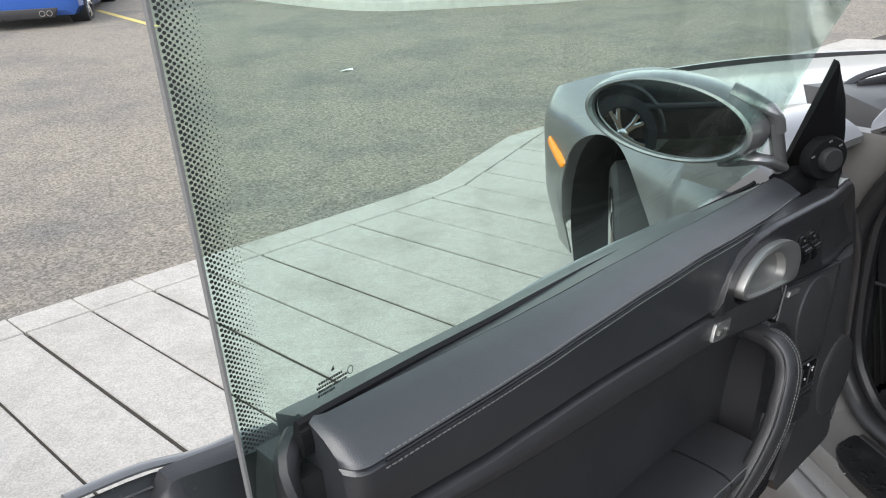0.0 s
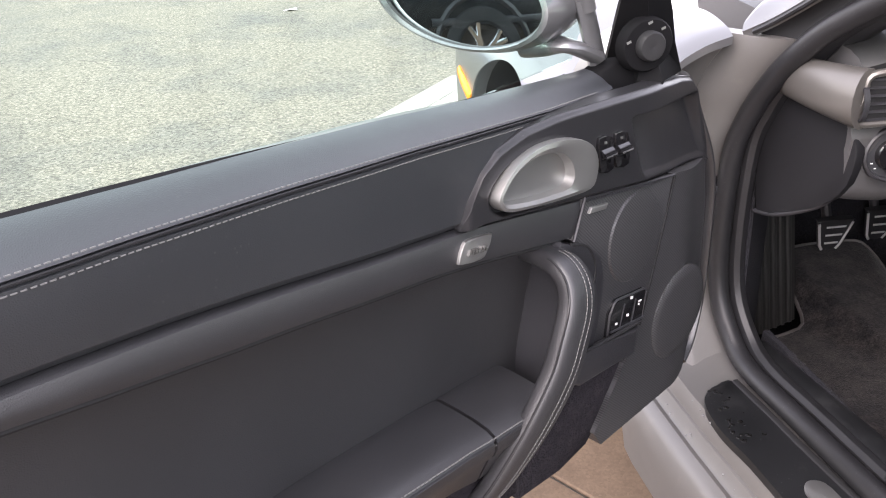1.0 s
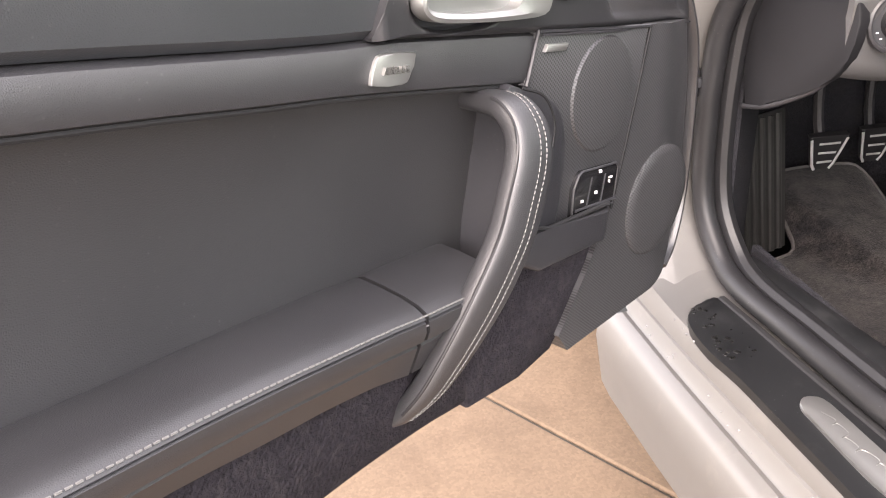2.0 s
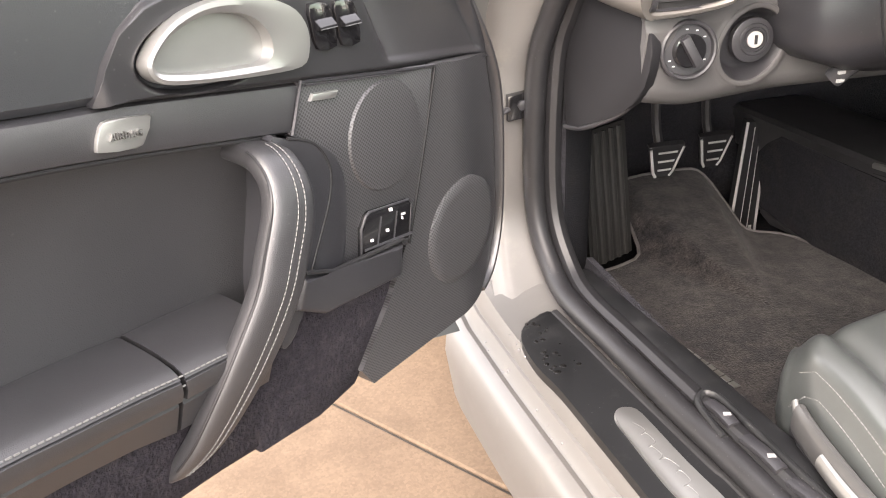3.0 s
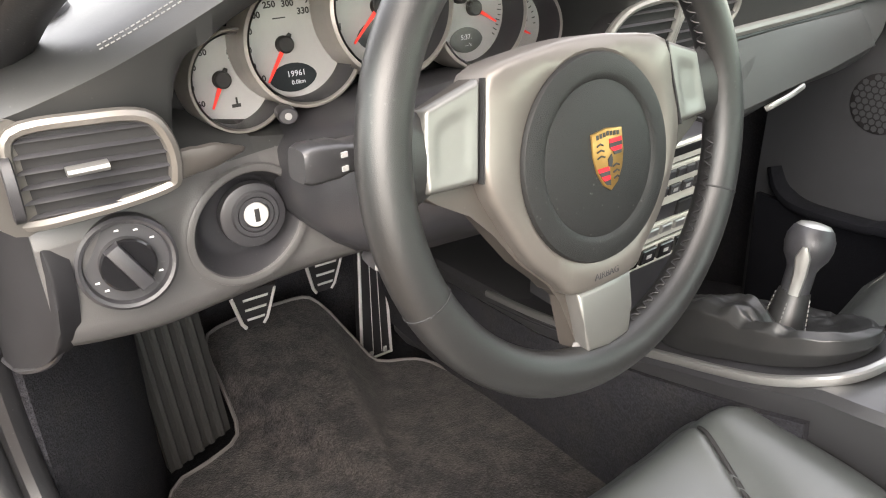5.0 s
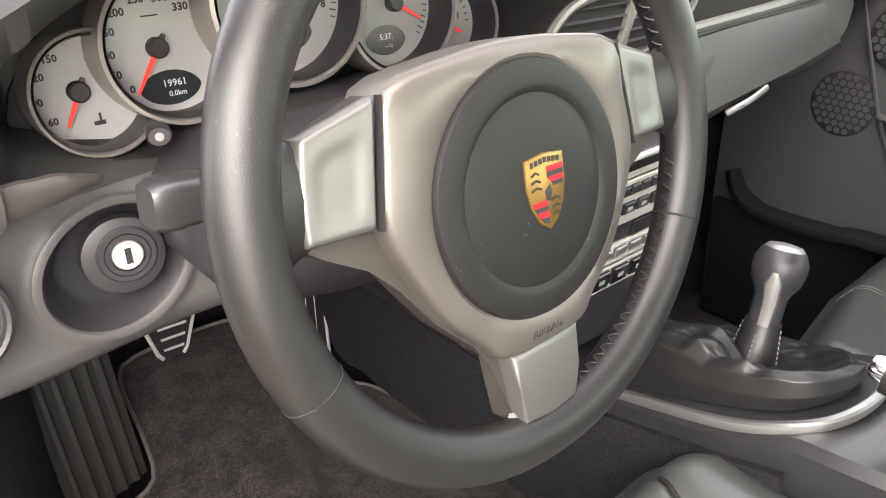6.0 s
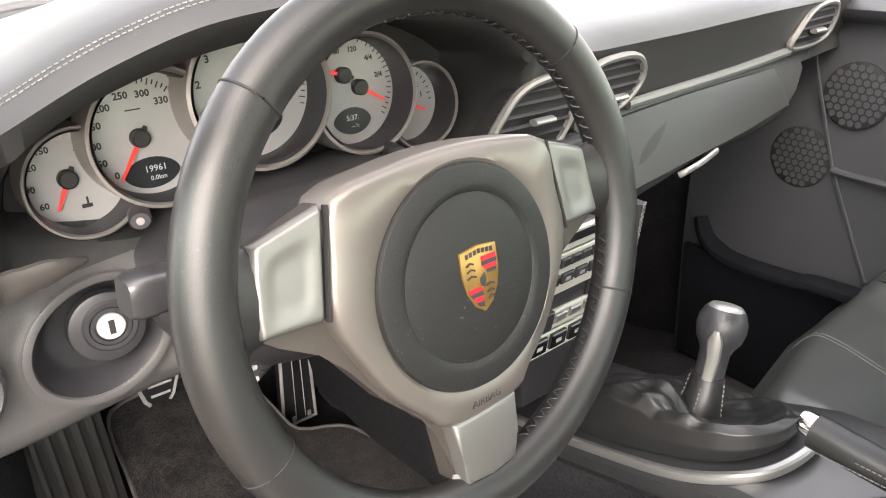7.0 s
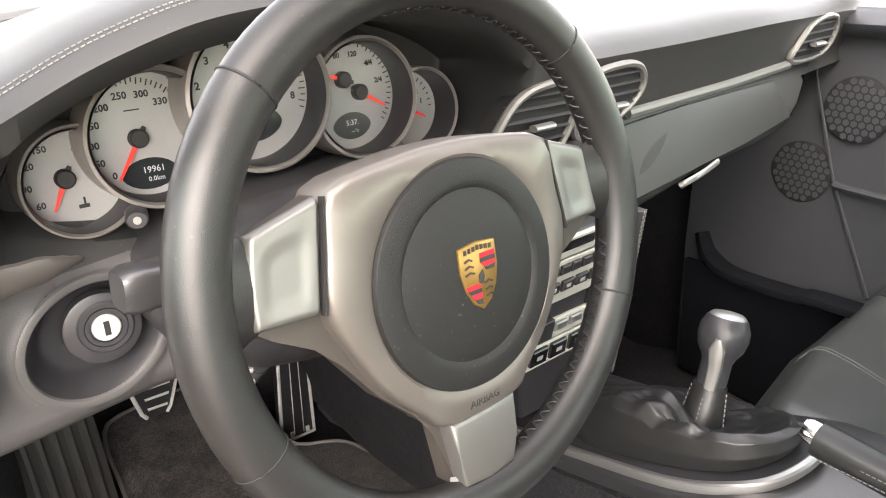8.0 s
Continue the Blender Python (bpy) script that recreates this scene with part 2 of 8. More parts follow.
LABEL = material("faded white label", (0.30, 0.30, 0.30), 0.6, tone=0.2, tone_size=0.002)
WHITE = material("white switch print", (0.75, 0.75, 0.75), 0.6)
GOLD = material("gold enamel badge", (0.31, 0.185, 0.06), 0.34, metal=0.75, tone=0.08, tone_size=0.004)
RED = material("red enamel", (0.45, 0.02, 0.03), 0.2)
AMBER = material("amber marker lens", (0.95, 0.30, 0.02), 0.2, tone=0.1, tone_size=0.01)
TYRE = material("black tyre rubber", (0.02, 0.02, 0.021), 0.75, tone=0.3, tone_size=0.03, grain=0.4, grain_size=0.003)
BLUE = material("blue metallic car paint", (0.03, 0.11, 0.42), 0.25, metal=0.4, coat=0.8, tone=0.05, tone_size=0.002)
NIGHT = material("black car paint", (0.012, 0.013, 0.014), 0.18, coat=0.8, tone=0.1, tone_size=0.01)
TAIL = material("red lamp lens", (0.4, 0.01, 0.01), 0.15)
CONCRETE = material("pale worn concrete", (0.44, 0.418, 0.382), 0.85, tone=0.16, tone_size=0.05, grain=1.0, grain_size=0.008, bump=0.004, stain=(0.33, 0.31, 0.275), stain_size=0.45, stain_at=0.60)
TAN = material("tan coloured concrete", (0.128, 0.088, 0.057), 0.85, tone=0.14, tone_size=0.09, grain=0.5, grain_size=0.006, bump=0.0015, stain=(0.088, 0.059, 0.037), stain_size=0.20, stain_at=0.6)
JOINT = material("dirty concrete joint", (0.050, 0.043, 0.036), 0.95, tone=0.3, tone_size=0.02)
ASPHALT = material("worn grey asphalt", (0.220, 0.195, 0.158), 0.9, tone=0.45, tone_size=0.02, grain=1.0, grain_size=0.010, bump=0.006, stain=(0.135, 0.128, 0.118), stain_size=1.1, stain_at=0.58)


def speckle(m, size, strength):
    """Strews small stones of random tone over a material's colour."""
    nt = m.node_tree
    b = nt.nodes["Principled BSDF"]
    tc = nt.nodes.new("ShaderNodeTexCoord")
    vo = nt.nodes.new("ShaderNodeTexVoronoi")
    vo.inputs["Scale"].default_value = 1 / size
    nt.links.new(tc.outputs["Object"], vo.inputs["Vector"])
    sep = nt.nodes.new("ShaderNodeSeparateColor")
    nt.links.new(vo.outputs["Color"], sep.inputs["Color"])
    mr = nt.nodes.new("ShaderNodeMapRange")
    mr.inputs["To Min"].default_value, mr.inputs["To Max"].default_value = 1 - strength, 1 + strength * 1.3
    nt.links.new(sep.outputs["Red"], mr.inputs["Value"])
    old = b.inputs["Base Color"].links[0].from_socket
    mul = nt.nodes.new("ShaderNodeVectorMath")
    mul.operation = "SCALE"
    nt.links.new(old, mul.inputs[0])
    nt.links.new(mr.outputs["Result"], mul.inputs["Scale"])
    nt.links.new(mul.outputs[0], b.inputs["Base Color"])


STEEL = material("brushed pedal steel", (0.55, 0.55, 0.54), 0.35, metal=0.4, tone=0.08, tone_size=0.01)
speckle(ASPHALT, 0.012, 0.40)
speckle(CONCRETE, 0.006, 0.13)
speckle(TAN, 0.006, 0.10)
speckle(CARPET, 0.0022, 0.3)
speckle(MAT_PILE, 0.0022, 0.45)
YELLOW = material("worn yellow road paint", (0.62, 0.50, 0.16), 0.8, tone=0.25, tone_size=0.03)
KERB = material("grey kerb concrete", (0.40, 0.39, 0.36), 0.9, tone=0.2, tone_size=0.1, grain=0.5, grain_size=0.008)
LITTER = material("white paper scrap", (0.8, 0.8, 0.78), 0.8, tone=0.05)
GRASS = material("dull green verge", (0.06, 0.075, 0.035), 0.95, tone=0.4, tone_size=0.05, grain=1.0, grain_size=0.02)


# ---------------------------------------------------------------- helpers
BASE = {}


def part(name, bm, mat, parent=None, label="", sharp=35):
    """Links a bmesh as one mesh object under a thing or a part, in world coordinates."""
    bmesh.ops.recalc_face_normals(bm, faces=bm.faces)
    me = bpy.data.meshes.new(name)
    bm.to_mesh(me)
    bm.free()
    for p in me.polygons:
        p.use_smooth = True
    me.set_sharp_from_angle(angle=radians(sharp))
    me.materials.append(mat)
    ob = new(name, me)
    while parent and parent.parent and parent.parent.parent:
        parent = parent.parent
    if parent:
        ob.parent = parent
        ob.matrix_parent_inverse = BASE.get(parent.name, Matrix()).inverted()
    if label:
        ob["label"] = label
    return ob


def thing(name, at, label, category, group=""):
    ob = new(name)
    ob.location = at
    BASE[ob.name] = Matrix.Translation(at)
    return tagged(ob, label, category, group)


def loft(rings, closed=True, caps=True, loop=False):
    bm = bmesh.new()
    rows = [[bm.verts.new(p) for p in r] for r in rings]
    k = len(rows[0])
    pairs = list(zip(rows, rows[1:])) + ([(rows[-1], rows[0])] if loop else [])
    for a, b in pairs:
        for i in range(k if closed else k - 1):
            j = (i + 1) % k
            bm.faces.new((a[i], a[j], b[j], b[i]))
    if caps and closed and not loop:
        bm.faces.new(rows[0])
        bm.faces.new(rows[-1])
    return bm


def tube(path, w, h=None, seg=12, up=(0, 0, 1), loop=False, power=1.0):
    """A sweep of an ellipse along a path: half width w across, half height h towards up; each a number or a list along the path."""
    h = w if h is None else h
    pts = [Vector(p) for p in path]
    k, rings = len(pts), []
    for i, p in enumerate(pts):
        a, b = (pts[i - 1], pts[(i + 1) % k]) if loop else (pts[max(i - 1, 0)], pts[min(i + 1, k - 1)])
        t = (b - a).normalized()
        x = t.cross(Vector(up)).normalized()
        y = x.cross(t)
        wi = w[i] if isinstance(w, (list, tuple)) else w
        hi = h[i] if isinstance(h, (list, tuple)) else h
        ring = []
        for n in range(seg):
            c, s = math.cos(2 * math.pi * n / seg), math.sin(2 * math.pi * n / seg)
            c, s = math.copysign(abs(c) ** power, c), math.copysign(abs(s) ** power, s)
            ring.append(p + x * wi * c + y * hi * s)
        rings.append(ring)
    return loft(rings, loop=loop)


def smooth(path, n=6, loop=False):
    """Catmull-Rom through the points."""
    pts, out = [Vector(p) for p in path], []
    k = len(pts)
    for i in range(k if loop else k - 1):
        if loop:
            p0, p1, p2, p3 = pts[i - 1], pts[i], pts[(i + 1) % k], pts[(i + 2) % k]
        else:
            p0, p1, p2, p3 = pts[max(i - 1, 0)], pts[i], pts[i + 1], pts[min(i + 2, k - 1)]
        for s in range(n):
            t = s / n
            out.append(0.5 * ((2 * p1) + (p2 - p0) * t + (2 * p0 - 5 * p1 + 4 * p2 - p3) * t * t + (3 * p1 - p0 - 3 * p2 + p3) * t ** 3))
    if not loop:
        out.append(pts[-1])
    return out


def plate(outline, depth, bevel=0.002, steps=2):
    """A plate of that outline: its front where the points lie, its back by the vector depth; the front's rim rounded."""
    bm = bmesh.new()
    depth = Vector(depth)
    front = [bm.verts.new(p) for p in outline]
    back = [bm.verts.new(Vector(p) + depth) for p in outline]
    face = bm.faces.new(front)
    bm.faces.new(back[::-1])
    for i in range(len(front)):
        j = (i + 1) % len(front)
        bm.faces.new((front[i], back[i], back[j], front[j]))
    if bevel:
        bmesh.ops.bevel(bm, geom=list(face.edges), offset=bevel, segments=steps, affect="EDGES", profile=0.5, clamp_overlap=True)
    return bm


def box(x0, x1, y0, y1, z0, z1, bevel=0.004, steps=2):
    bm = bmesh.new()
    bmesh.ops.create_cube(bm, size=1, matrix=Matrix.Translation(((x0 + x1) / 2, (y0 + y1) / 2, (z0 + z1) / 2)) @ Matrix.Diagonal((x1 - x0, y1 - y0, z1 - z0, 1)))
    if bevel:
        bmesh.ops.bevel(bm, geom=list(bm.edges), offset=bevel, segments=steps, affect="EDGES", profile=0.5)
    return bm


def lathe(profile, m, seg=32, stretch=1.0):
    """Turns (radius, height) pairs round the z axis of m; stretch widens y."""
    rings = []
    for r, hgt in profile:
        rings.append([m @ Vector((max(r, 1e-5) * math.cos(2 * math.pi * n / seg), stretch * max(r, 1e-5) * math.sin(2 * math.pi * n / seg), hgt)) for n in range(seg)])
    return loft(rings, caps=False)


def sheet(fn, nu, nv, thick=None):
    """A surface fn(u, v) over the unit square; thick: a vector by which its back is set off."""
    front = [[Vector(fn(i / nu, j / nv)) for j in range(nv + 1)] for i in range(nu + 1)]
    bm = bmesh.new()
    f = [[bm.verts.new(p) for p in row] for row in front]
    for i in range(nu):
        for j in range(nv):
            bm.faces.new((f[i][j], f[i + 1][j], f[i + 1][j + 1], f[i][j + 1]))
    if thick is not None:
        t = Vector(thick)
        b = [[bm.verts.new(p + t) for p in row] for row in front]
        for i in range(nu):
            for j in range(nv):
                bm.faces.new((b[i][j], b[i][j + 1], b[i + 1][j + 1], b[i + 1][j]))
        for i in range(nu):
            bm.faces.new((f[i][0], b[i][0], b[i + 1][0], f[i + 1][0]))
            bm.faces.new((f[i][nv], f[i + 1][nv], b[i + 1][nv], b[i][nv]))
        for j in range(nv):
            bm.faces.new((f[0][j], f[0][j + 1], b[0][j + 1], b[0][j]))
            bm.faces.new((f[nu][j], b[nu][j], b[nu][j + 1], f[nu][j + 1]))
    return bm


def joined(bms):
    out = bmesh.new()
    for b in bms:
        me = bpy.data.meshes.new("tmp")
        b.to_mesh(me)
        b.free()
        out.from_mesh(me)
        bpy.data.meshes.remove(me)
    return out


def stitches(path, step=0.0055, length=0.0036, r=0.0005, lift=(0, 0, 0)):
    """A row of thread stitches along a path."""
    pts = [Vector(p) for p in path]
    bm, run = bmesh.new(), 0.0
    for a, b in zip(pts, pts[1:]):
        seg = (b - a).length
        if seg < 1e-6:
            continue
        d = (b - a) / seg
        while run < seg:
            c = a + d * run + Vector(lift)
            q = d.to_track_quat("X", "Z").to_matrix().to_4x4()
            bmesh.ops.create_cube(bm, size=1, matrix=Matrix.Translation(c) @ q @ Matrix.Diagonal((length, r * 2, r * 2, 1)))
            run += step
        run -= seg
    return bm


def words(body, size, m, depth=0.0003, weight=0.0):
    """Lettering in the built-in font, centred, flat in the xy plane of m."""
    cu = bpy.data.curves.new("lettering", "FONT")
    cu.body, cu.size, cu.extrude, cu.align_x, cu.align_y = body, size, depth, "CENTER", "CENTER"
    cu.resolution_u, cu.offset = 2, weight * size
    ob = bpy.data.objects.new("lettering", cu)
    scene.collection.objects.link(ob)
    me = bpy.data.meshes.new_from_object(ob.evaluated_get(bpy.context.evaluated_depsgraph_get()))
    bpy.data.objects.remove(ob)
    bm = bmesh.new()
    bm.from_mesh(me)
    bpy.data.meshes.remove(me)
    bm.transform(m)
    return bm


def facing(at, normal, right):
    """A frame at a place: z along normal, x as near right as may be."""
    z = Vector(normal).normalized()
    x = (Vector(right) - z * Vector(right).dot(z)).normalized()
    y = z.cross(x)
    return Matrix.Translation(at) @ Matrix((x, y, z)).transposed().to_4x4()


def lerp(xs, ys, x):
    return float(np.interp(x, xs, ys))


def ease(a, b, x):
    t = min(1, max(0, (x - a) / (b - a)))
    return t * t * (3 - 2 * t)


# ---------------------------------------------------------------- ground
KERB_DIR, INWARD, ACROSS = Vector((0.797, 0.604, 0)), Vector((0.713, -0.701, 0)), Vector((0.604, -0.797, 0))
KERB_AT = Vector((-0.600, 3.435, 0))
# the tan slabs lie to a grid of their own
TAN_AT, TAN_DIR, TAN_IN, TAN_NORMAL = Vector((-0.53, 3.56, 0)), Vector((0.806, 0.592, 0)), Vector((0.66, -0.751, 0)), Vector((0.592, -0.806, 0))
RISE = 0.05


def lot_height(x, y):
    q = -(Vector((x, y, 0)) - KERB_AT).dot(ACROSS)
    return -0.06 + 0.045 * ease(-0.6, 0.25, q) + RISE * min(max(q - 0.3, 0), 30)


def ground_sheet():
    ticks = [-400, -120, -60, -30] + [-15 + i * 0.75 for i in range(41)] + [30, 60, 120, 400]
    bm = bmesh.new()
    rows = []
    for a in ticks:
        row = []
        for b in ticks:
            p = KERB_AT + KERB_DIR * a + INWARD * b
            row.append(bm.verts.new((p.x, p.y, lot_height(p.x, p.y))))
        rows.append(row)
    for r, s in zip(rows, rows[1:]):
        for i in range(len(r) - 1):
            bm.faces.new((r[i], r[i + 1], s[i + 1], s[i]))
    return bm


ground = tagged(part("ground", ground_sheet(), ASPHALT), "worn grey asphalt parking lot with fine stones", "ground", kind="structure")

# pavement of narrow tooled concrete strips between the lot and the car
pavement = tagged(part("pavement", plate([KERB_AT + KERB_DIR * a + INWARD * b + Vector((0, 0, -0.008)) for a, b in ((-9, 0.03), (1.0, 0.03), (4, -0.85), (9, -0.85), (9, 10), (-9, 10))], (0, 0, -0.04), 0), JOINT), "pale concrete pavement scored into narrow strips", "pavement", kind="structure")


def bend(a):
    """The kerb line swings away from the car further on."""
    return -min(0.9, 0.10 * max(0, a - 1.0) + 0.30 * max(0, a - 1.35))


def strip_end(a):
    """How far in a strip runs before it meets the tan slabs."""
    edge = TAN_AT + TAN_IN * CROSS
    return (edge - KERB_AT - KERB_DIR * a).dot(TAN_NORMAL) / INWARD.dot(TAN_NORMAL)


STEP, CROSS = 0.26, 1.7
for i in range(-26, 27):
    a0, a1 = 0.055 + i * STEP, 0.055 + (i + 1) * STEP
    # every second joint is a deep one
    g0, g1 = (0.0080, 0.0055) if i % 2 == 0 else (0.0055, 0.0080)
    pts = [KERB_AT + KERB_DIR * a + INWARD * (b + bend(a)) for a, b in ((a0 + g0 * 0.4, -0.20), (a1 - g1 * 0.4, -0.20), (a1 - g1 * 0.4, -0.004), (a0 + g0 * 0.4, -0.004))]
    part("edging", plate([p + Vector((0, 0, 0.002)) for p in pts], (0, 0, -0.05), 0.004, 1), CONCRETE, pavement)
    ends = ((a0 + g0, bend(a0) + 0.004), (a1 - g1, bend(a1) + 0.004), (a1 - g1, strip_end(a1) - 0.006), (a0 + g0, strip_end(a0) - 0.006))
    part("strip", plate([KERB_AT + KERB_DIR * a + INWARD * b for a, b in ends], (0, 0, -0.03), 0.002, 1), CONCRETE, pavement)
for i in range(-8, 9):
    a0, a1 = i * 0.75 - 0.357, (i + 1) * 0.75 - 0.357
    for b0, b1 in ((CROSS, CROSS + 1.25), (CROSS + 1.25, 9.0)):
        corners = ((a0 + 0.004, b0 + 0.004), (a1 - 0.004, b0 + 0.004), (a1 - 0.004, b1 - 0.004), (a0 + 0.004, b1 - 0.004))
        part("slab", plate([TAN_AT + TAN_DIR * a + TAN_IN * b for a, b in corners], (0, 0, -0.03), 0.004, 1), TAN, pavement)


# kerb of the island across the lot
def far_kerb():
    line = smooth([(-3.8, 16.0, 0), (-2.67, 14.42, 0), (-1.71, 13.26, 0), (-1.0, 12.52, 0), (-0.45, 12.15, 0), (0.05, 12.0, 0), (1.22, 12.02, 0), (2.84, 12.15, 0), (4.8, 13.0, 0)], 5)
    rings = []
    for p in line:
        z = lot_height(p.x, p.y)
        n = Vector((0.35, 0.94, 0))
        rings.append([(p.x, p.y, z - 0.05), (p.x + 0.02 * n.x, p.y + 0.02 * n.y, z + 0.12), (p.x + 0.05 * n.x, p.y + 0.05 * n.y, z + 0.14), (p.x + 0.2 * n.x, p.y + 0.2 * n.y, z + 0.14), (p.x + 0.2 * n.x, p.y + 0.2 * n.y, z - 0.05)])
    return loft(rings), line


kerb_mesh, kerb_line = far_kerb()
tagged(part("kerb", kerb_mesh, KERB), "grey concrete kerb round a parking island", "kerb", kind="structure")


def verge():
    rows = []
    for p in kerb_line:
        z = lot_height(p.x, p.y) + 0.125
        rows.append([(p.x + 0.07, p.y + 0.19, z), (p.x + 0.6, p.y + 1.8, z + 0.1), (p.x + 1.6, p.y + 6, z + 0.4)])
    return loft(rows, closed=False)


tagged(part("verge", verge(), GRASS), "dull green grass on the parking island", "grass", kind="stuff")


def line_paint():
    d, rows = Vector((0.588, -0.809, 0)), []
    for k in range(10):
        p = Vector((-5.30, 14.10, 0)) + d * (k * 0.33)
        w = Vector((0.809, 0.588, 0)) * 0.05
        rows.append([(q.x, q.y, lot_height(q.x, q.y) + 0.004) for q in (p - w, p + w)])
    return loft(rows, closed=False)


tagged(part("road_line", line_paint(), YELLOW), "worn yellow painted parking bay line", "road marking", kind="structure")
z = lot_height(-0.50, 7.83)
tagged(part("paper_scrap", plate([(x - 0.17, y + 0.16, z + h) for x, y, h in ((-0.40, 7.66, 0.006), (-0.34, 7.62, 0.02), (-0.27, 7.65, 0.008), (-0.28, 7.71, 0.02), (-0.36, 7.72, 0.008))], (0, 0, -0.005), 0.001, 1), LITTER), "small crumpled white scrap lying on the asphalt", "litter")



# ---------------------------------------------------------------- the sports car: door
car = thing("sports_car", (1.83, 2.0, 0), "silver sports car with black leather cabin and its driver's door open", "car")
# the trim bows out towards the door's rear end
BOW = ([0.25, 0.40, 0.474, 0.58, 0.65, 0.713, 0.78, 0.847, 0.913, 0.98], [0.062, 0.048, 0.042, 0.040, 0.035, 0.028, 0.020, 0.013, 0.005, 0.0])
DU, DN = Vector((0.7403, 0.6723, 0)), Vector((0.6723, -0.7403, 0))


def dp(s, z, d=0.0):
    """A place on the open door: s along it towards the hinge, z up, d out of the trim towards the cabin."""
    return DU * s + DN * (-0.185 + d + lerp(*BOW, s)) + Vector((0, 0, z))


BELT = ([0.40, 0.470, 0.574, 0.679, 0.783, 0.887, 0.991, 1.096, 1.200], [1.100, 1.096, 1.090, 1.082, 1.073, 1.063, 1.052, 1.041, 1.029])
STITCH = ([0.40, 0.474, 0.578, 0.681, 0.785, 0.889, 0.993, 1.096, 1.200], [1.077, 1.074, 1.070, 1.063, 1.053, 1.042, 1.031, 1.020, 1.010])
GLASS_LINE = ([0.40, 0.450, 0.557, 0.664, 0.771, 0.879, 0.986, 1.093, 1.200], [1.106, 1.102, 1.092, 1.081, 1.069, 1.056, 1.044, 1.033, 1.022])
GLASS_D = ([0.25, 0.45, 0.575, 0.70, 0.95, 1.20, 1.40], [-0.034, -0.041, -0.055, -0.060, -0.065, -0.088, -0.105])
PAD_D = ([0.47, 0.60, 0.713, 0.957, 1.078, 1.20], [0.034, 0.034, 0.030, 0.027, 0.029, 0.031])
SET_BACK = ([0.98, 1.08, 1.20], [0.0, 0.010, 0.027])
LINE1 = ([0.40, 0.58, 0.637, 0.694, 0.751, 0.809, 0.866, 0.923, 0.980, 1.124, 1.404, 1.45], [1.040, 1.019, 1.013, 1.005, 0.995, 0.984, 0.973, 0.963, 0.955, 0.929, 0.879, 0.872])
LINE2 = ([0.40, 0.60, 0.666, 0.731, 0.797, 0.863, 0.929, 0.994, 1.065, 1.15], [1.030, 0.995, 0.982, 0.968, 0.955, 0.941, 0.928, 0.914, 0.899, 0.880])
ARM_B = ([0.40, 0.68, 0.754, 0.829, 0.903, 0.940, 1.046], [0.866, 0.823, 0.811, 0.800, 0.787, 0.779, 0.766])
ARM_F = ([0.40, 0.68, 0.755, 0.830, 0.905, 0.943, 1.02], [0.870, 0.822, 0.809, 0.794, 0.777, 0.768, 0.754])
BAND = ([0.40, 0.75, 0.804, 0.859, 0.913, 0.940, 1.03], [0.820, 0.754, 0.741, 0.730, 0.715, 0.705, 0.690])
BOTTOM = ([0.40, 0.865, 1.098, 1.155, 1.383], [0.69, 0.635, 0.601, 0.606, 0.586])


def band(s0, s1, profile, n=28):
    """A strip of the door's trim: profile(s) gives its (d, z) points from top to bottom, and its back is closed."""
    return loft([[dp(s, z, d) for d, z in profile(s)] for s in list(np.linspace(s0, s0 + 0.016, 6))[:-1] + list(np.linspace(s0 + 0.016, s1, n))])


door = part("driver_door", plate([dp(s, z, -0.062) for s, z in ((0.46, 1.020), (0.46, 0.80), (0.50, 0.74), (0.62, 0.70), (1.05, 0.635), (1.10, 0.622), (1.20, 0.617), (1.42, 0.605), (1.45, 0.63), (1.46, 0.80), (1.42, 0.90), (1.34, 0.96), (1.16, 0.985))], DN * -0.036, 0.006), INNER_PAINT, car, "open driver's door with silver shell and black leather trim")


def upper(s):
    e = 0.014 * (1 - math.sqrt(1 - max(0, (0.480 - s) / 0.0142) ** 2)) if s < 0.480 else 0.0
    zb, zs, z1, w = lerp(*BELT, s), lerp(*STITCH, s), lerp(*LINE1, s), lerp(*PAD_D, s)
    e += lerp(*SET_BACK, s)
    h = zb - zs
    return [(-0.075, zb - 0.012), (-w - 0.006 - e, zb - 0.004), (-w - 0.001 - e, zb), (-w * 0.72 - e, zb - 0.10 * h), (-w * 0.36 - e, zb - 0.34 * h), (-w * 0.10 - e, zb - 0.64 * h), (0.001 - e, zs + 0.005), (0.003 - e, zs + 0.0025), (-0.001 - e, zs), (0.003 - e, zs - 0.0025), (0.003 - e, zs - 0.010), (0.002 - e * 0.6, (zs + z1) / 2), (-0.001 - e * 0.3, z1 + 0.006), (-0.007 - e * 0.2, z1), (-0.075, z1)]


part("upper_pad", band(0.466, 1.215, upper, 40), PAD_LEATHER, door, "soft black leather upper pad with grey stitching")


def strip(s):
    z1, z2 = lerp(*LINE1, s), lerp(*LINE2, s)
    return [(-0.05, z1 - 0.002), (-0.007, z1 - 0.001), (-0.001, z1 - 0.004), (0.001, z1 - 0.010), (0.001, z2 + 0.008), (-0.001, z2 + 0.002), (-0.010, z2 - 0.002), (-0.05, z2 - 0.004)]


part("trim_strip", band(0.440, 1.127, strip), LEATHER, door, "black leather strip")


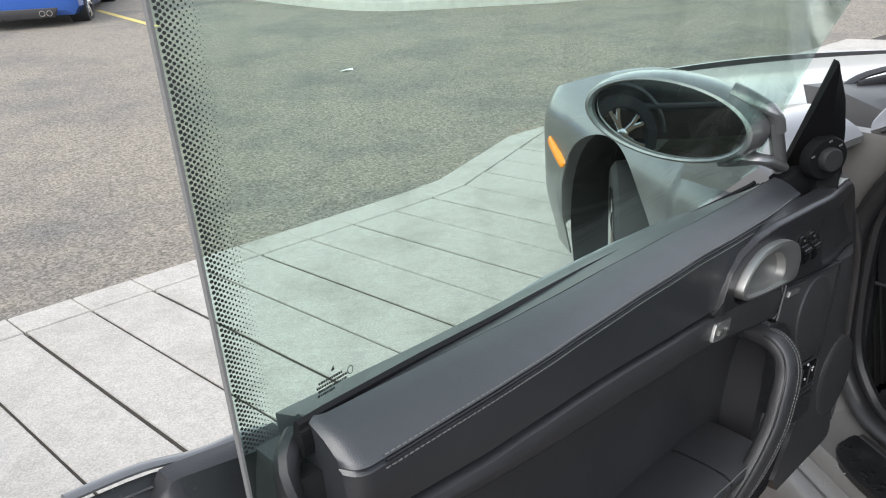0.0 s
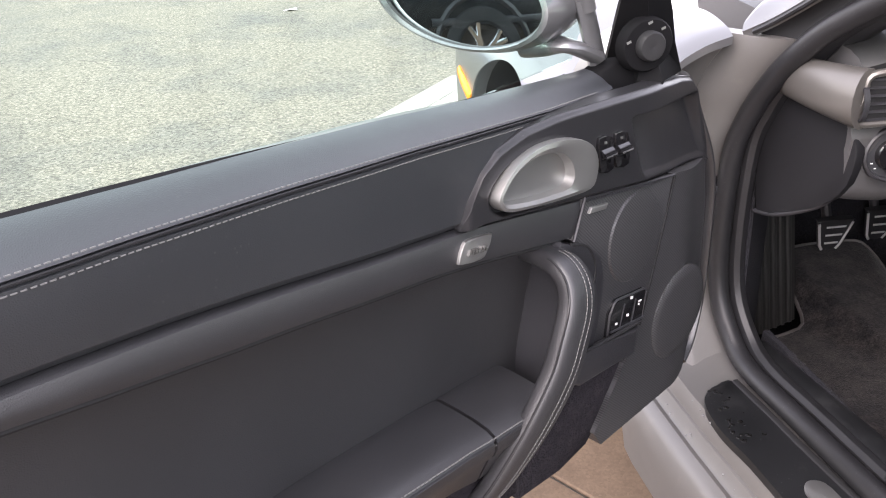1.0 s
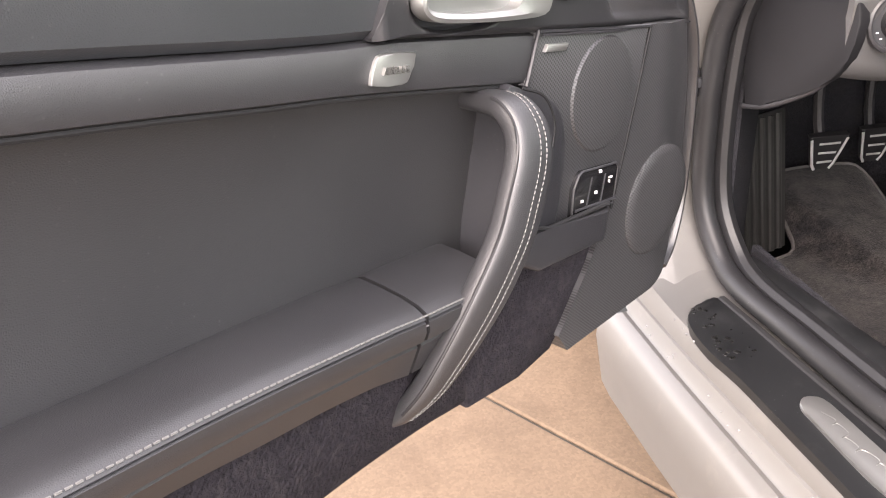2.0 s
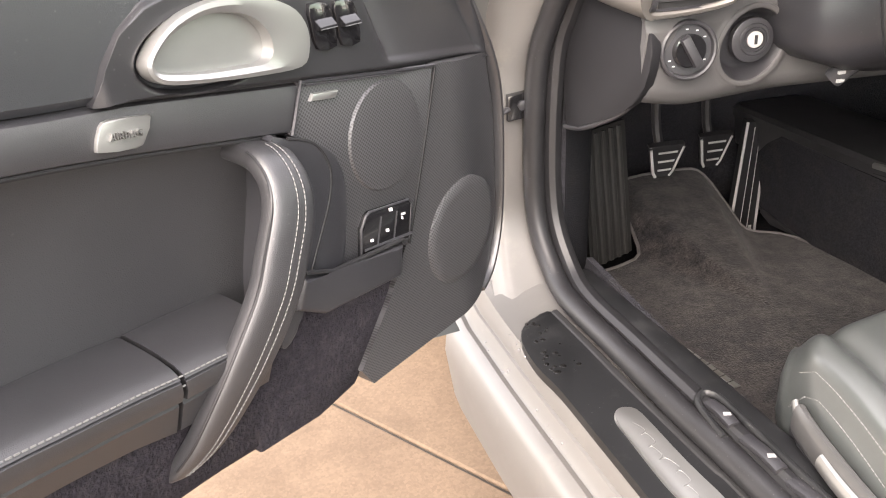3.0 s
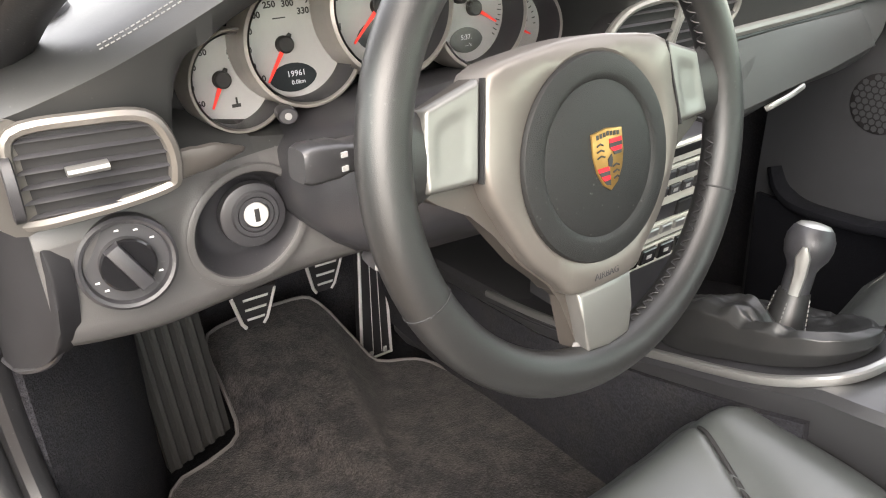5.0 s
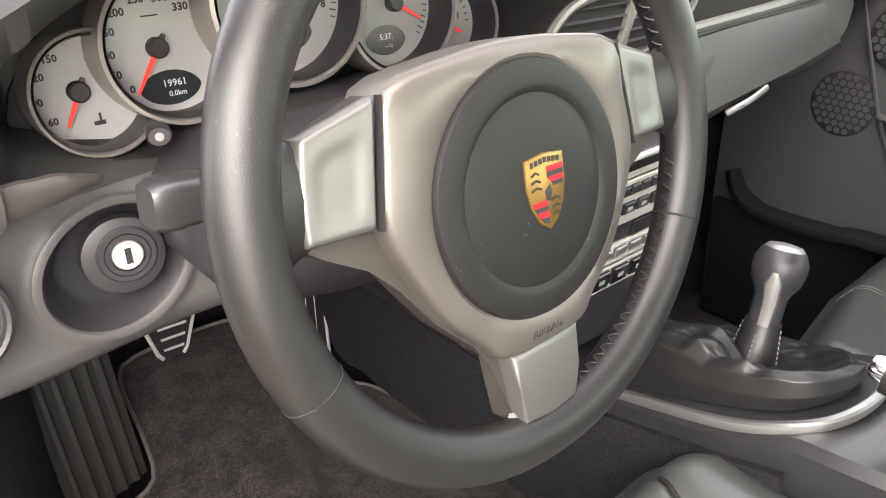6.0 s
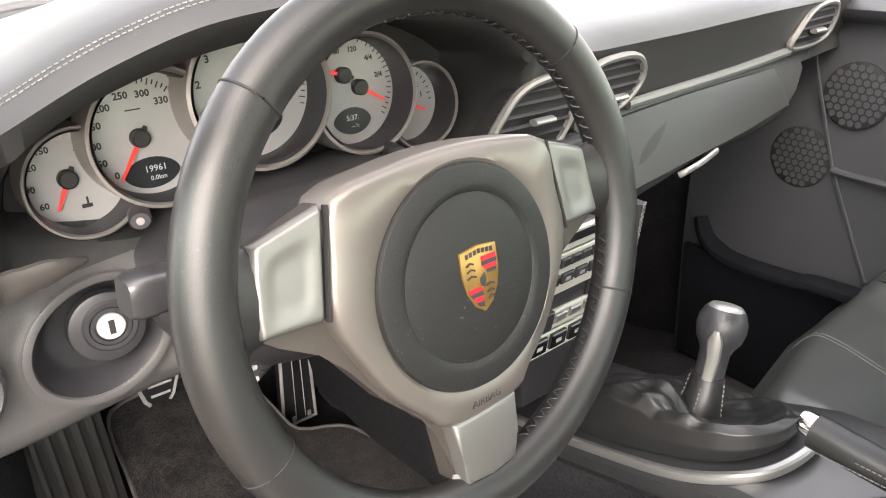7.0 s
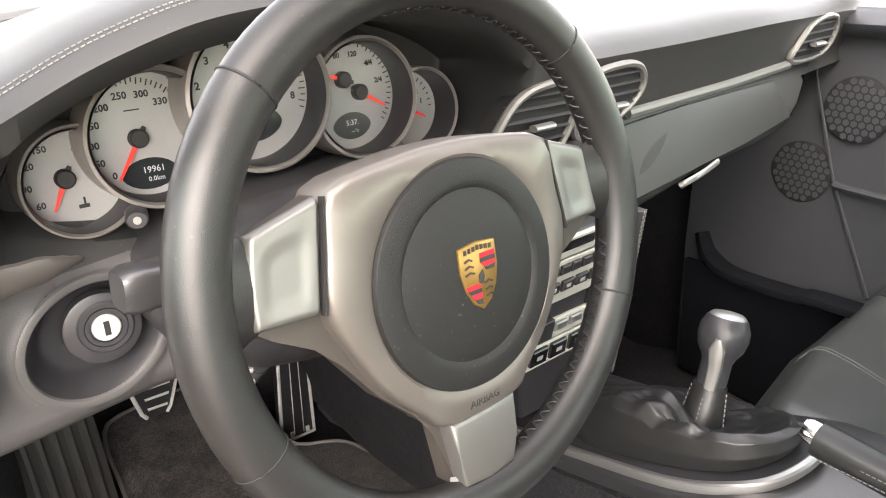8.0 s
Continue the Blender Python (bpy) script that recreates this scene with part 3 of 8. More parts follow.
def insert(s):
    z2, za = lerp(*LINE2, s), lerp(*ARM_B, s)
    return [(-0.055, z2 + 0.005), (-0.018, z2 + 0.003), (-0.024, z2 - 0.008), (-0.032, z2 - 0.04), (-0.036, (z2 + za) / 2), (-0.038, za + 0.01), (-0.036, za - 0.03), (-0.055, za - 0.03)]


part("insert", band(0.440, 1.15, insert), INSERT, door, "recessed matt black door insert")


def arm(s):
    zb, zf, zl = lerp(*ARM_B, s), lerp(*ARM_F, s), lerp(*BAND, s)
    return [(-0.045, zb - 0.004), (-0.031, zb + 0.001), (-0.010, zb * 0.65 + zf * 0.35 + 0.005), (0.012, zb * 0.35 + zf * 0.65 + 0.007), (0.028, zf + 0.008), (0.035, zf + 0.0045), (0.038, zf + 0.001), (0.0355, zf - 0.0005), (0.038, zf - 0.002), (0.0375, zf - 0.010), (0.033, zf - 0.020), (0.024, zf - 0.0225), (0.026, zf - 0.028), (0.012, zl + 0.004), (-0.002, zl), (-0.045, zl)]


armrest = part("armrest", band(0.440, 0.9425, arm), LEATHER, door, "black leather armrest lid with double grey stitching")
part("armrest_end", band(0.9465, 1.035, arm, 8), LEATHER, door, "short black leather end of the armrest")


def lower(s):
    zl, zb = lerp(*BAND, s), lerp(*BOTTOM, s)
    return [(-0.05, zl + 0.01), (-0.003, zl + 0.008), (0.000, zl - 0.01), (-0.004, (zl + zb) / 2), (-0.008, zb + 0.008), (-0.014, zb), (-0.05, zb)]


part("carpet_panel", band(0.440, 1.03, lower), DOOR_CARPET, door, "black carpeted lower door panel")
part("carpet_corner", plate([dp(s, z, -0.004) for s, z in ((1.025, 0.72), (1.10, 0.745), (1.243, 0.72), (1.232, 0.700), (1.208, 0.668), (1.180, 0.636), (1.150, 0.606), (1.098, 0.601), (1.025, 0.611))], DN * -0.045, 0.004), DOOR_CARPET, door)
# stitches
seam = [dp(s, lerp(*STITCH, s) + 0.005, 0.0036 - lerp(*SET_BACK, s)) for s in np.linspace(0.49, 1.185, 60)]
for off in (0.0, -0.0095):
    part("seam", stitches([p + Vector((0, 0, off)) for p in seam], 0.0045, 0.003, 0.00035), THREAD, door, "fine grey stitching")
part("seam_groove", tube([p + Vector((0, 0, -0.005)) - DN * 0.0006 for p in seam], 0.0011, 0.0009, 6, up=DN), RUBBER, door)
seam = [dp(s, lerp(*ARM_F, s) + 0.0035, 0.0368) for s in np.linspace(0.45, 1.03, 50)]
for off in (0.0, -0.0085):
    part("seam", stitches([p + Vector((0, 0, off)) for p in seam], 0.005, 0.0035, 0.0005), THREAD, door, "grey stitching")

# speaker panel, in two covers split by a slanting seam
part("speaker_cover", plate([dp(s, z, 0.003) for s, z in [(1.128, 0.927), (1.112, 0.888), (1.128, 0.868), (1.146, 0.846), (1.150, 0.822), (1.134, 0.744), (1.243, 0.727), (1.264, 0.783), (1.285, 0.840), (1.303, 0.896)]], DN * -0.05, 0.003), GRILLE, door, "black perforated speaker cover")
def front_cover(u, v):
    """The perforated front cover, bent back towards the hinge side."""
    z = 0.586 + (0.312 - 0.024 * u) * v
    s0 = lerp([0.586, 0.612, 0.672, 0.728, 0.783, 0.840, 0.896], [1.17, 1.155, 1.208, 1.243, 1.264, 1.285, 1.304], z)
    s1 = lerp([0.586, 0.600, 0.640, 0.700, 0.807, 0.874], [1.400, 1.428, 1.452, 1.459, 1.457, 1.440], z)
    s = s0 + (s1 - s0) * u
    return dp(s, z + 0.010 * (1 - v) * (1 - u), 0.002 - 0.030 * ease(1.33, 1.46, s) - 0.004 * max(0, u - 0.96) / 0.04)


part("speaker_cover", sheet(front_cover, 30, 24, DN * -0.03), GRILLE, door, "black perforated speaker cover")


def dome(s, z, rs, rz, tilt, name):
    m = Matrix((DU, Vector((0, 0, 1)), DN)).transposed().to_4x4()
    m = Matrix.Translation(dp(s, z, 0.0015)) @ m @ pose(0, 0, 0, 0, 0, tilt) @ Matrix.Diagonal((rs, rz, 1, 1))
    part(name, lathe([(1.0, -0.004), (1.0, 0.0015), (0.96, 0.0035), (0.8, 0.0045), (0.4, 0.005), (0.0, 0.005)], m, 36), GRILLE, door, "round perforated speaker dome")


dome(1.223, 0.851, 0.051, 0.053, 0, "speaker_dome")
dome(1.337, 0.702, 0.064, 0.060, 25, "speaker_dome")
part("speaker_badge", plate([dp(s, z, 0.0065) for s, z in ((1.133, 0.9105), (1.137, 0.916), (1.166, 0.911), (1.162, 0.9055))], DN * -0.005, 0.001), SATIN, door, "small silver slanted badge")
mod = part("switch_module", plate([dp(s, z, 0.009) for s, z in ((1.168, 0.749), (1.172, 0.776), (1.180, 0.787), (1.186, 0.789), (1.242, 0.779), (1.246, 0.774), (1.238, 0.738))], DN * -0.012, 0.003), GLOSS, door, "gloss black seat memory switches")
for s, z, w, h in ((1.181, 0.760, 0.004, 0.0025), (1.204, 0.7605, 0.004, 0.003), (1.211, 0.7795, 0.0045, 0.003), (1.228, 0.768, 0.006, 0.002), (1.228, 0.764, 0.002, 0.003)):
    part("switch_print", plate([dp(s, z, 0.0096), dp(s + w, z - 0.001, 0.0096), dp(s + w, z + h - 0.001, 0.0096), dp(s, z + h, 0.0096)], DN * -0.002, 0), WHITE, mod, "white switch symbol as a small bar")
for a, b, r in ((dp(1.172, 0.755, 0.0092), dp(1.241, 0.743, 0.0092), 0.0016), (dp(1.190, 0.752, 0.0092), dp(1.199, 0.779, 0.0092), 0.0009), (dp(1.214, 0.748, 0.0092), dp(1.222, 0.775, 0.0092), 0.0009)):
    part("switch_divider", tube([a, b], r, seg=6), PLASTIC, mod)
part("module_frame", tube([dp(s, z, 0.0075) for s, z in ((1.168, 0.749), (1.172, 0.776), (1.180, 0.787), (1.186, 0.789), (1.242, 0.779), (1.246, 0.774), (1.238, 0.738))], 0.0012, 0.0015, 6, up=DN, loop=True), PLASTIC, mod, "thin grey frame")
part("cover_piping", tube([dp(s, z, 0.0035) for s, z in ((1.304, 0.896), (1.285, 0.840), (1.264, 0.783), (1.243, 0.728))], 0.0014, 0.0012, 6, up=DN), BELT_RUBBER, door)
part("cover_piping", tube([dp(s, z, 0.0035) for s, z in ((1.303, 0.897), (1.22, 0.911), (1.128, 0.928), (1.111, 0.888))], 0.0018, 0.002, 6, up=DN), PLASTIC, door)
part("trim_block", plate([dp(s, z, 0.016) for s, z in ((1.090, 0.769), (1.126, 0.754), (1.222, 0.742), (1.215, 0.707), (1.108, 0.7215), (1.078, 0.7415))], DN * -0.05, 0.005, 3), PLASTIC, door, "black plastic corner trim")
part("grab_surround", plate(smooth([dp(s, z, 0.006) for s, z in ((1.085, 0.893), (1.106, 0.886), (1.135, 0.873), (1.155, 0.852), (1.161, 0.825), (1.145, 0.748), (1.107, 0.757), (1.080, 0.715), (1.060, 0.71), (1.065, 0.76), (1.085, 0.84))], 3, True), DN * -0.05, 0.003, 2), PLASTIC, door, "black moulding behind the grab handle")
# door pull: a flat padded bar that leaves the door, bends down and runs back into it
PULL_AT = [(1.082, 0.882, -0.030), (1.076, 0.884, 0.004), (1.070, 0.883, 0.024), (1.067, 0.870, 0.037), (1.061, 0.850, 0.043), (1.047, 0.822, 0.045), (1.032, 0.792, 0.044), (1.002, 0.746, 0.036), (0.968, 0.694, 0.018), (0.946, 0.665, 0.000), (0.938, 0.655, -0.010)]
hp = smooth([dp(*p) for p in PULL_AT], 6)
n = len(hp)
across = (DU * 0.95 + Vector((0, 0, -0.3))).normalized()
pull_rings, pull_top = [], []
for i, p in enumerate(hp):
    run = (hp[min(n - 1, i + 1)] - hp[max(0, i - 1)]).normalized()
    wide = (across - run * across.dot(run)).normalized()
    out = wide.cross(run)
    out = out if out.dot(DN + Vector((0, 0, 0.6))) > 0 else -out
    f = i / (n - 1)
    w = 0.0205 + 0.0025 * ease(0.25, 0.5, f) - 0.017 * ease(0.66, 1.0, f)
    h = 0.0095 + 0.002 * math.sin(math.pi * f) - 0.004 * ease(0.8, 1.0, f)
    pull_rings.append([p + wide * w * math.copysign(abs(math.cos(t)) ** 0.6, math.cos(t)) + out * h * math.copysign(abs(math.sin(t)) ** 0.6, math.sin(t)) for t in np.linspace(0, 2 * math.pi, 25)[:-1]])
    pull_top.append((p, wide, out, w, h))
grab = part("grab_handle", loft(pull_rings), LEATHER, door, "curved black leather door pull with twin stitching", sharp=70)
for off in (-0.05, 0.30):
    part("seam", stitches([p + wide * w * off + out * (h + 0.0003) for p, wide, out, w, h in pull_top[8:-5]], 0.0042, 0.0027, 0.00032), THREAD, grab, "pale grey stitching")
part("piping_and_crease_shade", tube([p - wide * w * 0.97 + out * h * 0.45 for p, wide, out, w, h in pull_top[10:-6]], 0.0013, 0.0013, 6), RUBBER, grab, "dark piped edge")
# shut lines of the door trim
part("shut_line", tube([dp(s, lerp(*LINE2, s) - 0.0015, -0.0065) for s in np.linspace(0.45, 1.10, 40)], 0.0022, 0.0030, 8, up=DN), DARK, door)
part("shut_line", tube(smooth([dp(s, z, 0.0058) for s, z in ((1.103, 0.889), (1.131, 0.875), (1.145, 0.849), (1.140, 0.822), (1.123, 0.792), (1.106, 0.764))], 5), 0.0013, 0.0012, 6, up=DN), DARK, door)
part("shut_line", tube([dp(s, z, 0.0125) for s, z in ((1.094, 0.7715), (1.127, 0.757), (1.223, 0.745))], 0.0020, 0.0030, 6, up=DN), DARK, door)

# door opener in its dark pod
POD_TOP = ([0.955, 0.966, 0.982, 1.004, 1.040, 1.086, 1.179, 1.270, 1.330, 1.368, 1.388, 1.410, 1.440], [0.958, 0.980, 1.000, 1.013, 1.021, 1.022, 1.016, 1.009, 1.001, 0.992, 0.978, 0.935, 0.875])


def FRONT(s):
    """How far the trim falls back towards its front end."""
    return 0.030 * ease(1.22, 1.44, s)


def pod(u, v):
    """Black moulding round the opener and switches, its front scooped out under a lip."""
    s = 0.955 + 0.485 * u
    zt, zb = lerp(*POD_TOP, s), lerp(*LINE1, s) - 0.001
    z = zb + (max(zt, zb + 0.002) - zb) * v
    low, high = 0.917 - 0.20 * (s - 1.232), 0.991 - 0.107 * (s - 1.206)
    h = (z - low) / (high - low)
    left, right = 1.230 - 0.026 * h, 1.426 - 0.040 * h
    inside = ease(left - 0.003, left + 0.010, s) * ease(right + 0.003, right - 0.010, s) * ease(-0.01, 0.09, h) * ease(1.0, 0.91, h)
    rim = 0.006 * ease(0.0, 0.06, min(v, 1 - v, u * 3, (1 - u) * 3))
    # hollow behind the opener's cup
    cup = 0.036 * ease(1.15, 0.85, math.hypot((s - 1.050) / 0.056, (z - 0.974) / 0.0260))
    return dp(s, z, rim + 0.001 - cup - FRONT(s) - inside * (0.002 + 0.017 * max(0, min(1, h)) ** 0.8))


part("opener_pod", sheet(pod, 170, 90, DN * -0.02), POD, door, "black moulded pod round the door opener, scooped into a tray", sharp=50)
part("pod_line", tube([dp(s, lerp(*LINE1, s) - 0.003, 0.006 - FRONT(s)) for s in np.linspace(1.13, 1.438, 14)], 0.0009, 0.0012, 6, up=DN), PLASTIC, door)
OUTER = [(0.999, 0.972), (1.008, 0.983), (1.025, 0.994), (1.050, 1.0005), (1.078, 1.000), (1.110, 0.993), (1.133, 0.981), (1.143, 0.964), (1.141, 0.947), (1.131, 0.938), (1.095, 0.941), (1.050, 0.948), (1.015, 0.955), (1.002, 0.962)]
HOLE = [(1.006, 0.971), (1.014, 0.980), (1.028, 0.988), (1.050, 0.993), (1.072, 0.991), (1.091, 0.984), (1.102, 0.973), (1.106, 0.962), (1.104, 0.953), (1.096, 0.949), (1.075, 0.951), (1.045, 0.955), (1.018, 0.961), (1.008, 0.965)]
so, sh = smooth([dp(s - 0.009, z + 0.005) for s, z in OUTER], 3, True), smooth([dp(s - 0.009, z + 0.005) for s, z in HOLE], 3, True)
mid = [a * 0.5 + b * 0.5 for a, b in zip(so, sh)]
cen = dp(1.046, 0.975)
opener = part("door_opener", loft([[p + DN * 0.004 for p in so], [p + DN * 0.012 for p in so], [p + (cen - p) * 0.015 + DN * 0.0155 for p in so], [p + DN * 0.0165 for p in mid], [p + DN * 0.014 for p in sh], [p + DN * 0.010 for p in sh], [p + (cen - p) * 0.12 - DN * 0.012 for p in sh], [p + (cen - p) * 0.5 - DN * 0.022 for p in sh], [p + (cen - p) * 0.99 - DN * 0.024 for p in sh]]), SATIN, door, "satin silver door opener bowl")
for s0, z0 in ((1.140, 0.984), (1.168, 0.981)):
    sw = part("window_switch", plate(smooth([dp(s0 + a, z0 + h, 0.0105) for a, h in ((0.002, 0.002), (0.023, -0.002), (0.027, -0.018), (0.027, -0.036), (0.006, -0.034), (0.002, -0.016))], 2, True), DN * -0.006, 0.001), GLOSS, door, "black window switch in its recess")
    part("switch_paddle", loft([[dp(s0 + a, z0 + h - 0.0014 * (a / 0.026), d) for d, h in ((0.008, -0.009), (0.011, -0.011), (0.0165, -0.016), (0.017, -0.018), (0.012, -0.019), (0.008, -0.019))] for a in (0.005, 0.014, 0.024)]), GLOSS, sw, "black paddle")
    part("switch_print", plate([dp(s0 + a, z0 + h, 0.0112) for a, h in ((0.009, -0.003), (0.013, -0.0036), (0.0135, -0.0062), (0.0095, -0.0056))], DN * -0.001, 0), SATIN, sw)
FRONT_LINE = smooth([dp(1.30, 1.006, -0.026), dp(1.350, 0.999, -0.032), dp(1.386, 0.981, -0.037), dp(1.408, 0.942, -0.035), dp(1.442, 0.873, -0.030), dp(1.461, 0.807, -0.032), dp(1.463, 0.70, -0.034), dp(1.455, 0.640, -0.034), dp(1.430, 0.598, -0.030), dp(1.398, 0.584, -0.024)], 5)
part("front_edge", tube(FRONT_LINE[8:], 0.006, 0.012, 10, up=DN), CONSOLE, door, "dark grey front edge of the door trim")
part("front_frame", loft([[p + DN * d + DU * a + Vector((0, 0, h)) for d, a, h in ((-0.004, -0.004, 0.0), (-0.020, 0.000, 0.004), (-0.045, 0.004, 0.004), (-0.060, 0.000, 0.0), (-0.060, -0.030, -0.01), (-0.010, -0.030, -0.01))] for p in FRONT_LINE[8:]]), INNER_PAINT, door, "silver front end of the door")
badge = part("airbag_badge", plate(smooth([dp(s, z, 0.0045) for s, z in ((0.9475, 0.9335), (0.954, 0.946), (0.962, 0.9485), (0.988, 0.9435), (0.9915, 0.941), (0.984, 0.928), (0.976, 0.9245), (0.951, 0.9305))], 2, True), DN * -0.006, 0.001), SATIN, door, "silver plate lettered AIRBAG")
slope = (dp(1.0, lerp(*LINE1, 1.0)) - dp(0.9, lerp(*LINE1, 0.9))).normalized()
part("badge_lettering", words("AIRBAG", 0.0068, facing(dp(0.969, 0.9365, 0.0060), DN, slope), 0.0020), SPOKE, badge, "AIRBAG lettering")

# sail corner with mirror switch
SAIL_LINE = ((1.208, 1.177, 0.006), (1.214, 1.178, 0.003), (1.275, 1.124, -0.007), (1.308, 1.075, -0.014), (1.332, 1.037, -0.022), (1.372, 0.996, -0.034), (1.330, 0.999, -0.022), (1.274, 1.003, -0.002), (1.262, 0.998, -0.030), (1.278, 1.000, -0.066), (1.285, 1.012, -0.081), (1.260, 1.068, -0.052), (1.239, 1.112, -0.028))
fr = [dp(*p) for p in SAIL_LINE]
mid_ = sum(fr, Vector()) / len(fr)
sail = part("sail_corner", loft([[p.lerp(mid_, f) + DN * h for p in fr] for f, h in ((0.97, 0.003), (0.5, 0.003), (0.10, 0.0025), (0.03, 0.0015), (0.0, 0.0))] + [[p - DN * 0.010 + DU * 0.012 for p in fr]]), SAIL, door, "black triangular mirror corner")
km = facing(dp(1.266, 1.047, -0.017), DN - DU * 0.55, DU + DN * 0.5) @ pose(0, 0, 0, 0, 0, 20)
part("switch_plate", lathe([(0.029, -0.012), (0.028, 0.000), (0.026, 0.003), (0.0, 0.003)], km @ Matrix.Diagonal((1.06, 0.98, 1, 1)), 28), SAIL, door)
part("mirror_switch", lathe([(0.0155, 0.002), (0.0155, 0.010), (0.0135, 0.013), (0.006, 0.0135), (0.0, 0.0125)], km, 24), DARK, door, "round black mirror adjuster")
for a, b in ((-0.022, 0.012), (0.018, 0.008), (0.006, 0.020)):
    part("switch_print", plate([km @ Vector(p) for p in ((a, b, 0.0034), (a + 0.005, b, 0.0034), (a + 0.005, b + 0.0024, 0.0034), (a, b + 0.0024, 0.0034))], km.to_3x3() @ Vector((0, 0, -0.001)), 0), SATIN, door)

part("sail_base", plate([dp(s, z, d) for s, z, d in ((1.232, 1.022, -0.052), (1.250, 1.030, -0.046), (1.305, 1.030, -0.020), (1.312, 0.985, -0.020), (1.232, 0.985, -0.040))], DN * -0.022, 0.004), SAIL, door, "black base of the mirror corner")
# window, its seal and printed dots
def pane(s, z):
    return dp(s, z, lerp(*GLASS_D, s) + (z - 1.06) * 0.01)


PANE_FRONT = ([1.03, 1.165, 1.25, 1.33, 1.46, 1.56], [1.238, 1.305, 1.40, 1.33, 1.10, 0.80])


def glazing(u, v):
    z = 1.03 + 0.53 * v
    s = 0.422 + (lerp(*PANE_FRONT, z) - 0.422) * u
    return pane(s, z) + DN * (0.30 * max(0, z - 1.05) * ease(0.7, 1.25, s))


window = part("window_glass", sheet(glazing, 24, 24, DN * -0.004), WINDOW, door, "green tinted frameless door glass, raised")
window.visible_shadow = False
dots = bmesh.new()
for i in range(12):
    for j in range(116):
        z = 1.098 + j * 0.0030 + (0.0015 if i % 2 else 0)
        r = 0.00105 * (1 - i / 14.0)
        bmesh.ops.create_circle(dots, cap_ends=True, radius=r, segments=7, matrix=facing(pane(0.4255 + i * 0.00185, z) + DN * 0.0006, DN, DU))
tagged(part("window_dots", dots, FRIT, door, "black printed dots along the window's rear edge"), kind="stuff")
part("window_edge", tube([pane(0.4220, z) for z in np.linspace(1.06, 1.50, 8)], 0.0016, 0.0024, 6), THREAD, door, "dark ground edge of the window")


def seal_rows(lips):
    """Rubber lips along the belt line: each gives its half width, half height, share of the way from pad to glass and lift."""
    for half, tall, share, lift, n in lips:
        rows = []
        for s in np.linspace(0.458, 1.215, 36):
            pad_at, glass_at = -lerp(*PAD_D, s) - lerp(*SET_BACK, s) - 0.004, lerp(*GLASS_D, s) + 0.003
            pad_z, glass_z = lerp(*BELT, s) - 0.004, lerp(*GLASS_LINE, s) - 0.003
            rows.append(dp(s, pad_z + (glass_z - pad_z) * share + lift - tall, pad_at + (glass_at - pad_at) * share))
        part("belt_seal", tube(rows, half, tall, 8, power=0.8), BELT_RUBBER, door, "black rubber window seal" if n else "")


seal_rows(((0.004, 0.010, 0.10, 0.001, 1), (0.005, 0.010, 0.42, -0.002, 0), (0.0045, 0.010, 0.70, -0.003, 0), (0.003, 0.010, 0.93, 0.001, 0)))
# glazing mark: lines of small print as bars, and a ringed letter
mark_rng = random.Random(11)
mark_bits = []
for row, (a0, a1) in enumerate(((0.481, 0.499), (0.479, 0.505), (0.480, 0.502), (0.479, 0.492))):
    a = a0
    while a < a1:
        w = mark_rng.uniform(0.0007, 0.0016)
        z = 1.1090 - 0.0026 * row - (a - 0.479) * 0.06
        mark_bits.append(plate([pane(a + p, z + q) + DN * 0.0008 for p, q in ((0, 0), (w, 0), (w, 0.0015), (0, 0.0015))], DN * -0.0004, 0))
        a += w + mark_rng.uniform(0.0004, 0.0008)
mark_bits.append(tube([pane(0.5065 + 0.0022 * math.cos(t), 1.1065 + 0.0026 * math.sin(t)) + DN * 0.0007 for t in np.linspace(0, 2 * math.pi, 17)[:-1]], 0.0003, 0.0002, 5, up=DN, loop=True))
mark_bits.append(plate([pane(0.4915 + p, 1.1130 + q) + DN * 0.0008 for p, q in ((0, 0), (0.003, 0.0003), (0.0022, 0.0016), (0.0026, 0.0032), (0.0012, 0.0018))], DN * -0.0004, 0))
tagged(part("window_mark", joined(mark_bits), FRIT, door, "small black glazing mark with lines of fine print"), kind="stuff")


def skin(u, v):
    s = 0.25 + 1.19 * u
    z0 = lerp([0, 0.6, 0.75, 1.0], [0.80, 0.66, 0.54, 0.47], u)
    z1 = lerp([0.25, 0.45, 0.80, 1.20, 1.44], [1.098, 1.060, 1.045, 1.000, 0.96], s)
    z = z0 + (z1 - z0) * v
    return dp(s, z, -0.100 - 0.10 * math.sin(math.pi * 0.85 * (1 - v)) + 0.05 * ease(0.85, 1.0, u) * (1 - v))


EDGE = ([0.345, 0.387, 0.423, 0.462], [1.088, 1.081, 1.069, 1.062])
part("skin_edge", tube(smooth([dp(s, z, -0.100) for s, z in zip(*EDGE)] + [dp(0.50, 1.045, -0.100)], 4), 0.0022, 0.0045, 10, up=DN), PAINT, door, "silver lip at the rear top of the door skin")
part("door_end", loft([[dp(s, lerp(*EDGE, s) - 0.004, -0.098), dp(s, lerp(*EDGE, s) - 0.012, -0.088), dp(s, lerp(*EDGE, s) - 0.035, -0.075), dp(s, 0.98, -0.070), dp(s, 0.72, -0.070), dp(s, 0.72, -0.105), dp(s, lerp(*EDGE, s) - 0.01, -0.105)] for s in np.linspace(0.347, 0.452, 8)]), RUBBER, door, "black rear end of the door")
part("outer_skin", sheet(skin, 16, 10, DN * 0.01), PAINT, door, "silver outer skin of the door")
